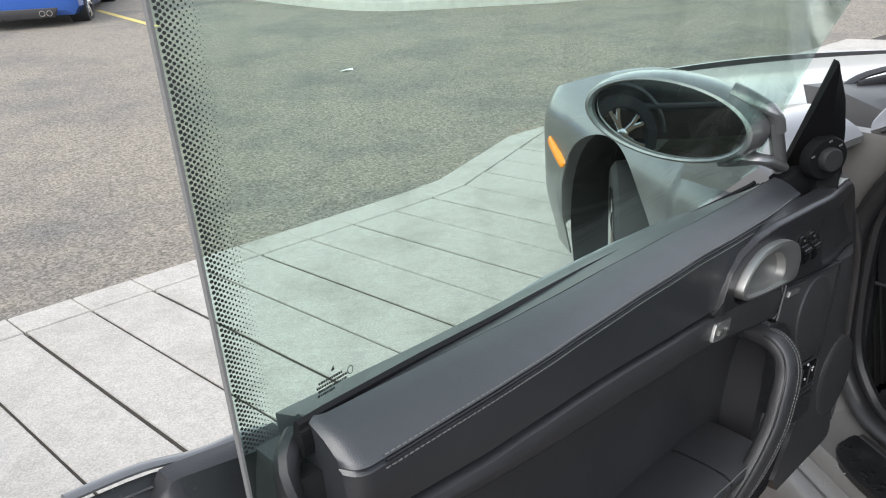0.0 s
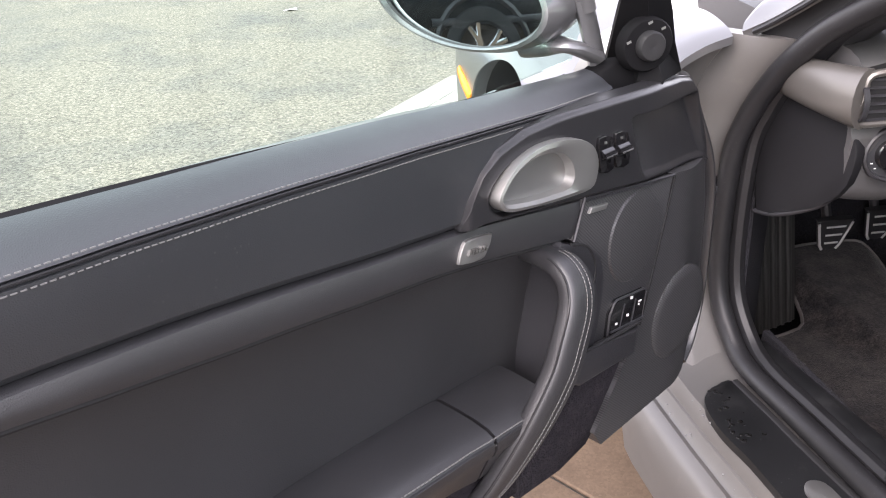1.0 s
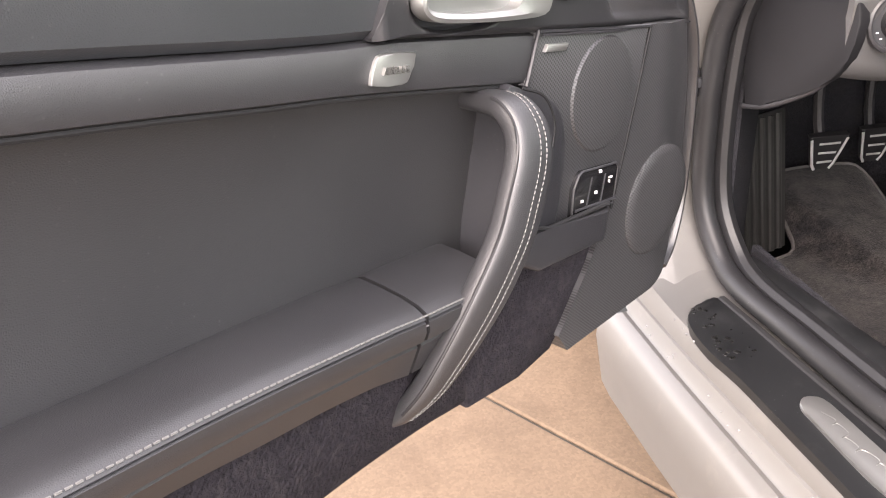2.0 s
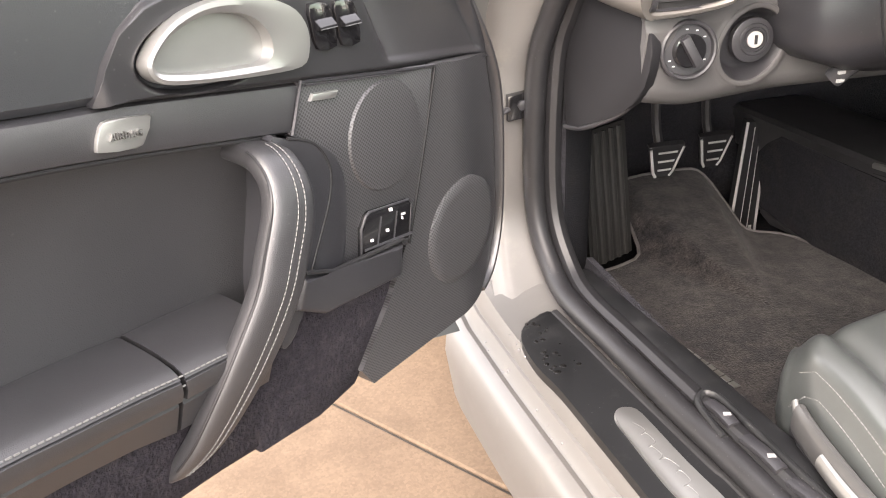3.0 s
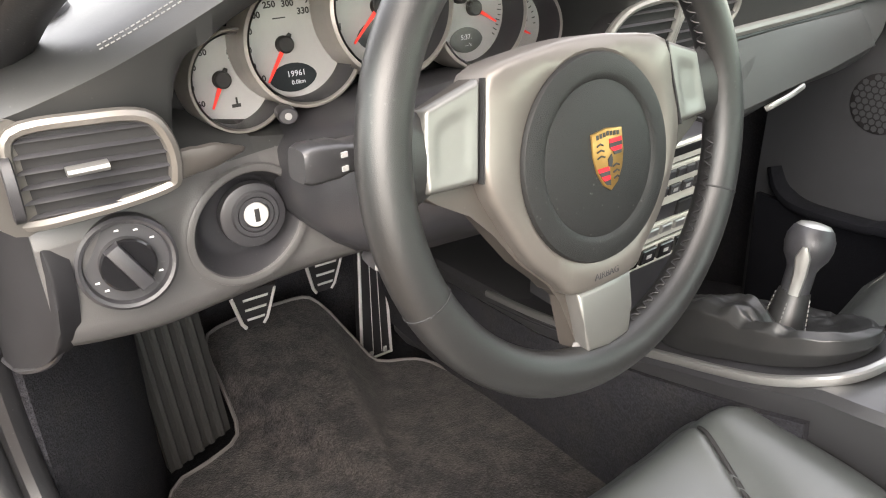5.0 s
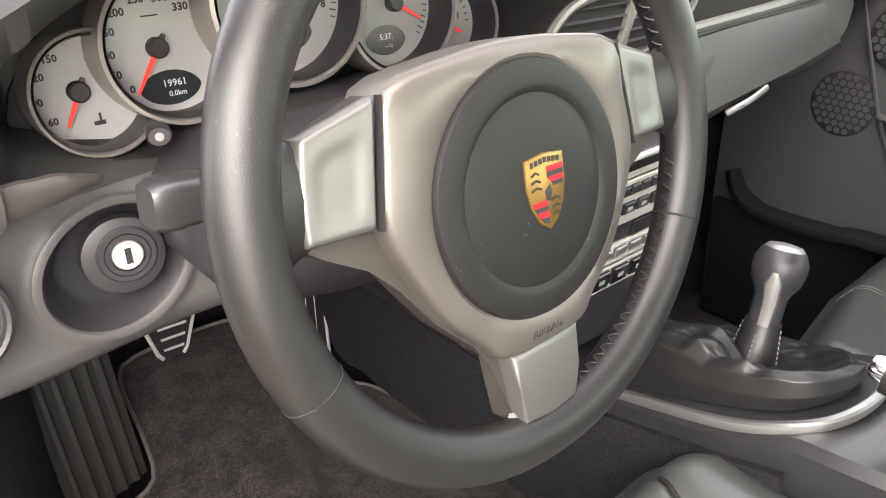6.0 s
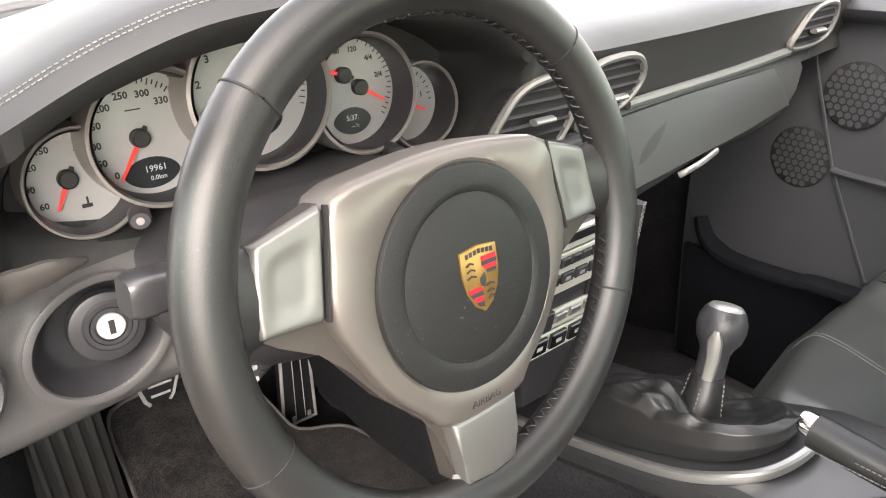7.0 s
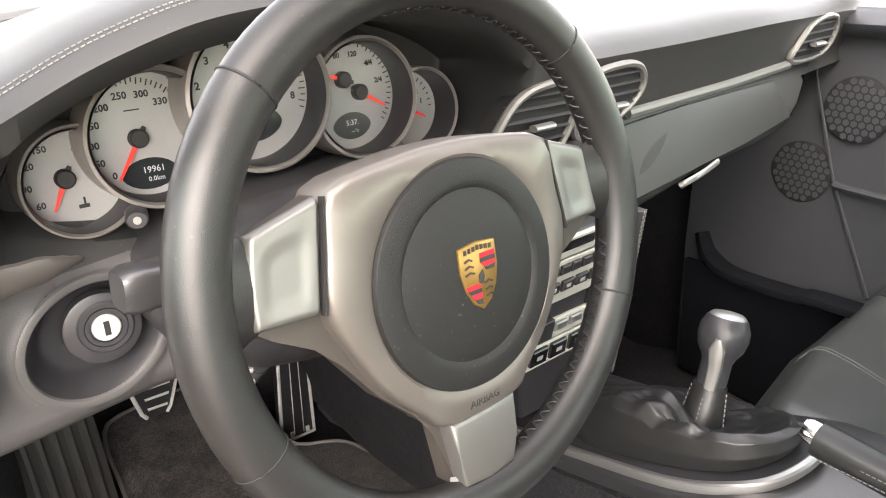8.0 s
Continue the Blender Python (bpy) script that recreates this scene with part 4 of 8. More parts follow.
part("end_cover", plate([dp(s, z, -0.026) for s, z in ((0.462, 1.030), (0.478, 1.015), (0.478, 0.84), (0.44, 0.84), (0.44, 1.01))], DN * -0.05, 0.006, 3), PLASTIC, door)


def shut(u, v):
    """Black folded rubber over the door's rear face, from the skin's rim inwards."""
    s = 0.25 + 0.222 * u
    z = lerp([0.25, 0.345, 0.45, 0.48], [1.098, 1.082, 1.058, 1.055], s) - 0.004 - 0.05 * v ** 1.5
    fold = 0.006 * math.sin(9 * v + 14 * s) * math.sin(math.pi * v) + 0.014 * ease(0.60, 0.66, u) * ease(0.35, 0.25, v) * ease(0.0, 0.05, v)
    return dp(s, z + fold, -0.098 + 0.085 * v)


part("shut_face", sheet(shut, 40, 16, Vector((0, 0, -0.02))), RUBBER, door, "black folded rubber on the door's rear face")
part("shut_wall", plate([dp(s, z, d) for s, z, d in ((0.470, 1.064, -0.030), (0.450, 1.066, -0.032), (0.43, 1.03, -0.03), (0.27, 0.99, -0.02), (0.27, 0.80, -0.03), (0.476, 0.80, -0.03))], DN * -0.05, 0), RUBBER, door)
part("rear_bead", tube(smooth([dp(0.464, 1.080, -0.050), dp(0.448, 1.070, -0.040), dp(0.446, 1.03, -0.030), dp(0.462, 0.96, -0.024), dp(0.462, 0.84, -0.024)], 5), 0.008, 0.010, 10), RUBBER, door, "black rubber bead at the door's rear edge")

# mirror on its foot
MC, MN = Vector((0.614, 1.062, 1.100)), Vector((-0.675, -0.722, 0.015)).normalized()
mm = facing(MC, MN, Vector((0.6, -0.8, 0)) * 1.0)
mm = mm @ pose(0, 0, 0, 0, 0, -6)
EL = Matrix.Diagonal((0.117, 0.052, 1, 1))
mirror = part("wing_mirror", lathe([(0.93, 0.004), (0.96, 0.010), (1.01, 0.008), (1.06, -0.004), (1.08, -0.025), (1.02, -0.055), (0.85, -0.085), (0.5, -0.105), (0.0, -0.112)], mm @ EL, 44), PAINT, door, "silver oval wing mirror")
glass_bm = lathe([(0.93 * k / 14, 0.0) for k in range(15)], EL, 48)
for v_ in glass_bm.verts:
    v_.co = mm @ Vector((v_.co.x, v_.co.y, 0.002 - (v_.co.x ** 2 + v_.co.y ** 2) / 3.2))
mirror_glass = part("mirror_glass", glass_bm, MIRROR, door, "oval convex mirror glass", sharp=80)
part("mirror_rim", lathe([(0.915, 0.001), (0.93, 0.0045), (0.955, 0.006), (0.955, -0.01), (0.915, -0.01)], mm @ EL, 44), PLASTIC, door, "black rim of the mirror")
for path, w, h in (((mm @ Vector((0.070, 0.038, -0.030)), mm @ Vector((0.100, 0.033, -0.034)), mm @ Vector((0.122, 0.026, -0.036)), dp(1.226, 1.086, -0.066)), 0.012, 0.0085), ((mm @ Vector((0.070, -0.040, -0.030)), mm @ Vector((0.098, -0.038, -0.034)), mm @ Vector((0.120, -0.036, -0.036)), dp(1.246, 1.034, -0.066)), 0.013, 0.008)):
    rings_ = smooth(path, 6)
    n = len(rings_)
    part("mirror_foot", tube(rings_, [w * (1.7 - 0.7 * ease(0, 0.6, k / n)) for k in range(n)], [h * (2.0 - 1.0 * ease(0, 0.6, k / n)) for k in range(n)], 14), PAINT, door, "silver strut of the mirror foot")
part("foot_plate", tube(smooth([dp(1.222, 1.100, -0.068), dp(1.236, 1.066, -0.068), dp(1.252, 1.024, -0.068)], 4), 0.009, 0.012, 12), PAINT, door, "silver base of the mirror foot")


# ---------------------------------------------------------------- body shell
def sill_x(y):
    return lerp([-0.35, 0.3, 0.6, 0.88, 1.0, 1.15, 1.33], [1.13, 1.075, 1.042, 1.005, 0.985, 0.960, 0.935], y)


def rocker(y):
    """The sill's section from the outer skin over the step to the cabin floor."""
    x, r = sill_x(y), max(0, (y - 1.225) / 0.135)
    return [(x - 0.030, 0.20), (x - 0.042, 0.30), (x - 0.037, 0.350), (x - 0.027, 0.364), (x - 0.014, 0.369), (x - 0.005, 0.365), (x + 0.001, 0.372), (x + 0.005, 0.388), (x + 0.007, 0.392), (x + 0.011, 0.393), (x + 0.014, 0.410), (x + 0.020, 0.424 + 0.02 * r * r), (x + 0.06, 0.428 + 0.04 * r * r), (x + 0.10, 0.430 + 0.05 * r * r), (x + 0.125, 0.43 + 0.05 * r * r), (x + 0.135, 0.30), (x + 0.10, 0.20)]


body = part("body_shell", loft([[(x, y, z) for x, z in rocker(y)] for y in np.linspace(-0.35, 1.36, 40)]), INNER_PAINT, car, "silver painted sill and door jamb")


def post(u, v):
    """The rear face of the front pillar: out of the sill in a round, straight up, then back along the seal."""
    z = 0.432 + 0.548 * v
    x0 = lerp([0.40, 0.45, 0.56, 0.64, 0.72, 0.80, 0.88, 0.943, 0.98], [0.966, 0.970, 0.984, 0.988, 0.978, 0.978, 0.988, 1.010, 1.030], z)
    x1 = lerp([0.40, 0.46, 0.60, 0.75, 0.90, 0.98], [1.085, 1.075, 1.06, 1.062, 1.082, 1.092], z)
    back = lerp([0.78, 0.86, 0.92, 0.965, 0.98], [0.0, 0.030, 0.068, 0.105, 0.120], z)
    y = 1.372 - 0.15 * (max(0, 0.57 - z) / 0.17) ** 2.2 + 0.02 * ease(0.25, 0.0, u) * ease(0.90, 0.80, z) - 0.010 * math.sin(math.pi * u) * ease(0.45, 0.7, z)
    return (x0 + (x1 - x0) * u, y - back * (0.25 + 0.75 * u), z)


part("front_pillar", sheet(post, 14, 40, (0, 0.06, 0)), INNER_PAINT, car, "silver painted hinge pillar")


def along(path, u):
    k = min(max(u, 0) * (len(path) - 1), len(path) - 1.001)
    return path[int(k)].lerp(path[int(k) + 1], k - int(k))


LIP = smooth([(0.890, 1.290, 0.835), (0.903, 1.280, 0.900), (0.930, 1.281, 0.950), (0.975, 1.296, 0.972), (1.023, 1.312, 0.981)], 10)
FACE = smooth([(0.985, 1.392, 0.74), (0.982, 1.384, 0.80), (0.988, 1.372, 0.86), (1.004, 1.350, 0.93), (1.028, 1.330, 0.975)], 10)


def wing_lip(u):
    """The wing's rear edge beside the door, rising to the foot of the windscreen pillar."""
    return along(LIP, u)


def jamb_side(u, v):
    """The rounded inner side of the wing, from its lip in to the pillar's face."""
    a, b = wing_lip(u) + Vector((0, 0.002, -0.003)), along(FACE, u)
    return a.lerp(b, v) + Vector((-0.25, 0.85, 0.0)) * (0.050 * (1 - u * 0.8) * math.sin(math.pi * v ** 0.7))


part("jamb_side", sheet(jamb_side, 40, 24, (0, 0.004, -0.004)), INNER_PAINT, car, "silver rounded inner side of the wing")
# black sill cover with a silver tread plate, rubber and inner sill
GAP = [(1.045, 1.227, 0.436), (1.065, 1.123, 0.436), (1.076, 1.06, 0.436), (1.097, 0.957, 0.436), (1.115, 0.87, 0.436), (1.127, 0.821, 0.436), (1.165, 0.55, 0.436), (1.19, 0.30, 0.436)]
sill = part("sill_cover", plate(smooth([(1.085, 0.30, 0.434), (1.06, 0.55, 0.434), (1.029, 0.812, 0.434), (1.019, 0.883, 0.434), (1.007, 0.957, 0.434), (0.993, 1.044, 0.434), (0.978, 1.105, 0.434), (0.975, 1.165, 0.434), (0.988, 1.205, 0.434), (1.012, 1.222, 0.434)] + GAP, 3, True), (0, 0, -0.014), 0.003), SCUFFED, car, "scuffed black sill cover with wet drops")
part("sill_gap", tube(smooth(GAP, 4), 0.006, 0.003, 8), DARK, car)
tread = part("tread_plate", plate(smooth([(1.037, 0.970, 0.4385), (1.044, 0.986, 0.4385), (1.054, 0.991, 0.4385), (1.066, 0.987, 0.4385), (1.074, 0.972, 0.4385), (1.089, 0.882, 0.4385), (1.107, 0.798, 0.4385), (1.150, 0.55, 0.4385), (1.105, 0.55, 0.4385), (1.061, 0.802, 0.4385), (1.049, 0.860, 0.4385), (1.040, 0.940, 0.4385)], 3, True), (0, 0, -0.005), 0.0015), SATIN, car, "brushed silver tread plate")
script = [(1.056 + k * 0.0013 + 0.006 * math.sin(k * 2.1) + 0.004 * math.sin(k * 0.7), 0.955 - k * 0.0075 + 0.006 * math.cos(k * 2.1), 0.4386) for k in range(34)]
part("script", tube(smooth(script, 4), 0.0005, 0.0004, 6), SATIN, tread, "raised script drawn as a plain wave")
wet = material("water drop", (0.008, 0.008, 0.008), 0.12, spec=0.3)
rng = random.Random(4)
drops = []
while len(drops) < 26:
    x, y, r = 0.990 + rng.random() * 0.048, 1.085 + rng.random() * 0.125, 0.0018 + rng.random() * 0.0028
    if all(math.hypot(x - p, y - q) > r + 0.0035 for p, q in drops):
        drops.append((x, y))
        m = pose(x, y, 0.4345, 0, 0, rng.random() * 180) @ Matrix.Diagonal((r * (1 + 0.5 * rng.random()), r, 1, 1))
        part("water_drop", lathe([(1.0, 0.0), (0.9, 0.0004), (0.5, 0.0008), (0.0, 0.0009)], m, 10), wet, sill)
for x, y in ((1.030, 1.083), (1.098, 0.862), (1.036, 1.045)):
    part("water_drop", lathe([(0.006, 0.0), (0.005, 0.0004), (0.0, 0.0005)], pose(x, y, 0.4345), 10), wet, sill)
beads = bmesh.new()
for k in range(34):
    y = 0.5 + rng.random() * 0.75
    x = sill_x(y) + rng.choice((-0.012, 0.012)) + rng.uniform(-0.006, 0.006)
    bmesh.ops.create_uvsphere(beads, u_segments=6, v_segments=4, radius=0.0010 + 0.0009 * rng.random(), matrix=Matrix.Translation((x, y, 0.391 if x < sill_x(y) else 0.423)))
tagged(part("rain_beads", beads, material("rain bead", (0.22, 0.22, 0.22), 0.05, spec=0.9), car), kind="stuff")

# door opening seal: down the pillar, round the corner and along the sill
sp = smooth([(1.215, 0.88, 1.165), (1.165, 1.03, 1.10), (1.130, 1.13, 1.05), (1.105, 1.20, 1.005), (1.090, 1.245, 0.965), (1.078, 1.285, 0.92), (1.065, 1.322, 0.86), (1.053, 1.342, 0.79), (1.049, 1.348, 0.65), (1.052, 1.338, 0.54), (1.061, 1.29, 0.475), (1.068, 1.225, 0.453), (1.090, 1.10, 0.450), (1.112, 0.96, 0.451), (1.138, 0.82, 0.453), (1.182, 0.55, 0.454), (1.207, 0.30, 0.454)], 7)
part("door_seal", tube(sp, 0.0165, 0.016, 12, up=(-0.3, -1, 0.6)), RUBBER, car, "black rubber door opening seal")
part("seal_lip", tube([p + Vector((0.0300, 0.002, 0.002)) for p in sp], 0.0150, 0.018, 10, up=(-0.3, -1, 0.6)), RUBBER, car)
ip = smooth([(1.105, 1.30, 0.455), (1.122, 1.20, 0.460), (1.150, 1.05, 0.462), (1.178, 0.88, 0.464), (1.220, 0.65, 0.466), (1.24, 0.3, 0.466)], 6)
part("inner_sill", tube([p + Vector((0.004, 0, -0.012)) for p in ip], 0.024, 0.014, 12, power=0.6), SCUFFED, car, "scuffed black inner sill moulding")
part("inner_sill_wall", sheet(lambda u, v: (1.145 + 0.10 * u - 0.03 * v, 1.33 - 1.03 * u, 0.46 - 0.2 * v), 12, 4, (-0.01, 0, 0)), CARPET, car, "black carpeted inner sill")
latch = part("release_surround", tube(smooth([(1.130, 0.88, 0.466), (1.129, 0.935, 0.468), (1.139, 0.953, 0.470), (1.151, 0.950, 0.471), (1.160, 0.925, 0.471), (1.175, 0.81, 0.471), (1.205, 0.62, 0.470)], 5), 0.005, 0.006, 10), SCUFFED, car, "black moulded surround of the release levers")
part("release_recess", plate([(1.132, 0.94, 0.4665), (1.152, 0.945, 0.4665), (1.174, 0.80, 0.4665), (1.203, 0.62, 0.4665), (1.180, 0.62, 0.4665), (1.150, 0.80, 0.4665)], (0, 0, -0.006), 0), DARK, latch)
for a, b in (((1.143, 0.938, 0.468), (1.149, 0.892, 0.470)), ((1.152, 0.872, 0.468), (1.161, 0.815, 0.470)), ((1.164, 0.800, 0.468), (1.176, 0.73, 0.470))):
    lever_ = part("release_lever", tube(smooth([a, Vector(a).lerp(Vector(b), 0.5) + Vector((0, 0, 0.003)), b], 4), 0.0085, 0.005, 12, power=0.7), PLASTIC, latch, "black release lever")
    m_ = Vector(a).lerp(Vector(b), 0.72)
    part("lever_print", plate([(m_.x + u, m_.y + v, 0.4770) for u, v in ((-0.005, 0.0), (0.004, -0.002), (0.005, 0.003), (-0.003, 0.005))], (0, 0, -0.002), 0), LABEL, latch)
# check strap and hinge parts between door and pillar
check = part("door_check", tube([(1.012, 1.352, 0.724), (0.985, 1.345, 0.716), (0.93, 1.32, 0.708)], 0.006, 0.004, 8), PLASTIC, car, "black door check strap")
part("check_plate", plate([(x, 1.349, z) for x, z in ((1.010, 0.704), (1.043, 0.708), (1.043, 0.748), (1.010, 0.744))], (0, 0.012, 0), 0.003), GLOSS, check, "black check strap plate")
part("bolt", lathe([(0.008, 0), (0.008, 0.005), (0.005, 0.006), (0, 0.006)], facing((1.032, 1.349, 0.729), (0, -1, 0), (1, 0, 0)), 6), PLASTIC, check, "dark bolt head")
# black plate puts the shade of the gap behind the hinges into its colour
part("hinge_recess", plate([(0.89, 1.43, 0.42), (1.00, 1.43, 0.42), (1.00, 1.43, 0.86), (0.90, 1.43, 0.84)], (0, 0.02, 0), 0), PLASTIC, car, "recess behind the door hinges, black in place of shade")
for z in (0.520, 0.865):
    hinge = part("hinge", plate(smooth([(0.905, 1.36, z - 0.022), (0.955, 1.385, z - 0.026), (0.985, 1.392, z - 0.020), (0.985, 1.392, z + 0.020), (0.955, 1.385, z + 0.026), (0.905, 1.36, z + 0.022)], 2, True), (0.004, 0.012, 0), 0.003), INNER_PAINT, car, "silver painted door hinge")
    for dz in (-0.013, 0.013):
        part("bolt", lathe([(0.008, 0), (0.008, 0.005), (0.005, 0.006), (0, 0.006)], facing((0.968, 1.388, z + dz), (-0.2, -1, 0), (1, 0, 0)), 6), STEEL, hinge, "bright bolt head")
    part("hinge_pin", lathe([(0.009, -0.032), (0.009, 0.032), (0.006, 0.036), (0, 0.036)], pose(0.905, 1.355, z), 14), INNER_PAINT, hinge)
boot = smooth([(0.935, 1.30, 0.735), (0.948, 1.325, 0.708), (0.962, 1.345, 0.682), (0.975, 1.370, 0.655), (0.982, 1.405, 0.630)], 6)
part("cable_boot", tube(boot, [0.011 + 0.003 * (i % 2) for i in range(len(boot))], None, 14), RUBBER, car, "ribbed black cable boot")
part("boot_flange", tube([(0.985, 1.400, 0.66), (0.99, 1.402, 0.60)], 0.010, 0.022, 10, up=(0, 1, 0)), RUBBER, car)

# front wing with wheel arch, bonnet, windscreen frame
WING = pose(0.975, 1.36, 0, 0, 0, 9)


def wing_x(y, z):
    """Half-width inset of the wing's side against its length and height, wing frame."""
    out = -0.035 * math.sin(min(1, max(0, y / 1.9)) * math.pi)
    tuck = 0.05 * ease(0.45, 0.15, z)
    top = 0.30 * max(0, (z - 0.62) / 0.32) ** 2.6
    nose = 0.42 * max(0, (y - 1.50) / 0.45) ** 2
    return out + tuck + top + nose


def wing(u, v):
    y = 0.05 + 1.90 * u
    z = 0.20 + (0.715 - 0.20 * ease(1.0, 1.95, y)) * v
    # the arch lifts the lower rim
    d = (y - 0.93) / 0.42
    if abs(d) < 1:
        low = 0.335 + 0.415 * math.sqrt(1 - d * d)
        z = max(z, low + (z - 0.2) * 0.02)
        z = low + (0.915 - 0.20 * ease(1.0, 1.95, y) - low) * v
    return WING @ Vector((wing_x(y, z), y, z))


part("front_wing", sheet(wing, 60, 18, (0.006, 0, 0)), PAINT, car, "silver front wing with round wheel arch")
part("arch_liner", loft([[WING @ Vector((x, 0.93 + 0.423 * math.cos(a), 0.335 + 0.418 * math.sin(a))) for a in np.linspace(-0.5, math.pi + 0.5, 24)] for x in (0.015, 0.12, 0.30)], closed=False), DARK, car, "black wheel arch liner")
part("arch_back", plate([WING @ Vector((0.30, 0.93 + 0.42 * math.cos(a), 0.335 + 0.42 * math.sin(a))) for a in np.linspace(0, 2 * math.pi, 24)][:-1], (0.01, 0, 0), 0), DARK, car)
part("side_marker", tube(smooth([WING @ Vector((wing_x(y, z) - lift, y, z)) for y, z, lift in ((1.455, 0.622, 0.0), (1.40, 0.612, 0.004), (1.33, 0.594, 0.004), (1.275, 0.578, 0.0))], 4), [0.006] + [0.010] * 11 + [0.005], [0.008] + [0.020] * 11 + [0.007], 10, up=(0, 1, 0.8)), AMBER, car, "amber side marker lamp")


def flip(p):
    """The same place on the other side of the car."""
    return Vector((3.69 - p[0], p[1], p[2]))


def bonnet(u, v):
    y = 0.12 + 1.78 * v
    z = 0.865 - 0.15 * v ** 2 + 0.05 * math.sin(math.pi * u) * (1 - 0.5 * v)
    a = WING @ Vector((0.22 + 0.20 * ease(0.7, 1.0, v), y, z))
    return a.lerp(flip(a), u)


part("bonnet", sheet(bonnet, 22, 16, (0, 0, -0.012)), PAINT, car, "silver front bonnet")
part("front_wing", sheet(lambda u, v: flip(wing(u, v)), 60, 18, (-0.006, 0, 0)), PAINT, car, "silver front wing with round wheel arch")


def nose(u, v):
    a = WING @ Vector((wing_x(1.95, 0.5), 1.95, 0.2))
    x = a.x + (3.69 - 2 * a.x) * u
    return (x, a.y + 0.20 * math.sin(math.pi * u) + 0.05 * math.sin(math.pi * v), 0.20 + 0.52 * v)


part("front_bumper", sheet(nose, 20, 10, (0, -0.02, 0)), PAINT, car, "silver front bumper")
wheel_at = WING @ Vector((0.12, 0.95, 0.325))
wm = Matrix.Translation(wheel_at) @ pose(0, 0, 0, 0, -90, -11)
wheel = part("front_wheel", lathe([(0.235, -0.10), (0.30, -0.105), (0.322, -0.09), (0.326, -0.04), (0.327, 0.04), (0.322, 0.09), (0.30, 0.105), (0.235, 0.10)], wm, 40), TYRE, car, "front wheel with black tyre and silver rim")
part("wheel_rim", lathe([(0.235, 0.10), (0.242, 0.106), (0.228, 0.098), (0.215, 0.06), (0.21, -0.06), (0.235, -0.10)], wm, 40), CHROME, wheel, "bright alloy rim")
for k in range(5):
    a = 2 * math.pi * k / 5
    part("rim_spoke", tube([wm @ Vector((0.05 * math.cos(a), 0.05 * math.sin(a), 0.055)), wm @ Vector((0.14 * math.cos(a), 0.14 * math.sin(a), 0.085)), wm @ Vector((0.225 * math.cos(a), 0.225 * math.sin(a), 0.09))], [0.03, 0.026, 0.034], 0.012, 8, up=(1, 0, 0)), CHROME, wheel)
part("wheel_hub", lathe([(0.065, 0.03), (0.065, 0.06), (0.04, 0.075), (0, 0.078)], wm, 20), CHROME, wheel)
# cowl, windscreen base and wiper
part("cowl", sheet(lambda u, v: (1.17 + 1.35 * u, 1.62 - 0.10 * (2 * u - 1) ** 2 + 0.16 * v, 0.945 + 0.05 * math.sin(math.pi * u) - 0.012 * v), 20, 6, (0, 0, -0.02)), PLASTIC, car, "black plastic windscreen cowl")
part("wiper_arm", tube(smooth([(1.18, 1.70, 0.965), (1.25, 1.72, 0.995), (1.42, 1.70, 1.02), (1.70, 1.64, 1.04)], 5), 0.010, 0.007, 8), PLASTIC, car, "black wiper arm")
part("wiper_blade", tube(smooth([(1.20, 1.665, 0.985), (1.40, 1.66, 1.01), (1.75, 1.61, 1.035)], 5), 0.006, 0.010, 8), RUBBER, car, "black wiper blade")


def cowl_side(u, v):
    """The silver shoulder between bonnet, wing and pillar."""
    p = wing_lip(u)
    return (p.x + 0.03 * v * u - 0.02 * v * (1 - u), p.y + 0.48 * v, p.z + 0.005 * ease(0, 0.03, v) + 0.014 * math.sin(math.pi * min(1, v * 1.5)) - 0.05 * v * v)


part("wing_shoulder", sheet(cowl_side, 20, 22, (0, 0, -0.012)), PAINT, car, "silver shoulder of the wing by the windscreen")
# windscreen pillar: silver skin, dark channel down to the door seal, inner trim
SCREEN_LINE = smooth([(1.040, 1.322, 0.984), (1.066, 1.275, 1.012), (1.092, 1.18, 1.068), (1.115, 1.07, 1.13), (1.145, 0.90, 1.215), (1.20, 0.65, 1.30)], 8)
CHANNEL = smooth([(1.088, 1.262, 0.962), (1.100, 1.225, 0.990), (1.122, 1.155, 1.040), (1.150, 1.075, 1.082), (1.200, 0.935, 1.145), (1.262, 0.70, 1.215)], 8)


def pillar_skin(u, v):
    w = 0.35 + 0.65 * ease(-0.05, 0.10, u)
    return along(SCREEN_LINE, u) + Vector((0.034, 0.026, 0.038)) * (v * w) + Vector((-0.6, 0.1, 0.6)) * (0.010 * math.sin(math.pi * v) * w)


def pillar_channel(u, v):
    return along(SCREEN_LINE, u).lerp(along(CHANNEL, u), v) + Vector((0.5, 0.6, 0.2)) * (0.004 + 0.018 * math.sin(math.pi * v))


part("screen_pillar", sheet(pillar_skin, 50, 10, Vector((0.008, 0.002, -0.012))), PAINT, car, "silver windscreen pillar")
part("pillar_channel", sheet(pillar_channel, 50, 8, Vector((0.01, 0.006, 0.0))), DARK, car, "dark channel between pillar and door seal")
part("pillar_bead", tube([p + Vector((0.002, -0.003, -0.005)) for p in SCREEN_LINE[3:]], 0.004, 0.004, 8), RUBBER, car, "black rubber bead under the pillar")
part("pillar_trim", tube([p + Vector((0.040, 0.012, -0.006)) for p in CHANNEL[2:]], 0.026, 0.022, 12), RUBBER, car, "dark inner trim of the windscreen pillar")

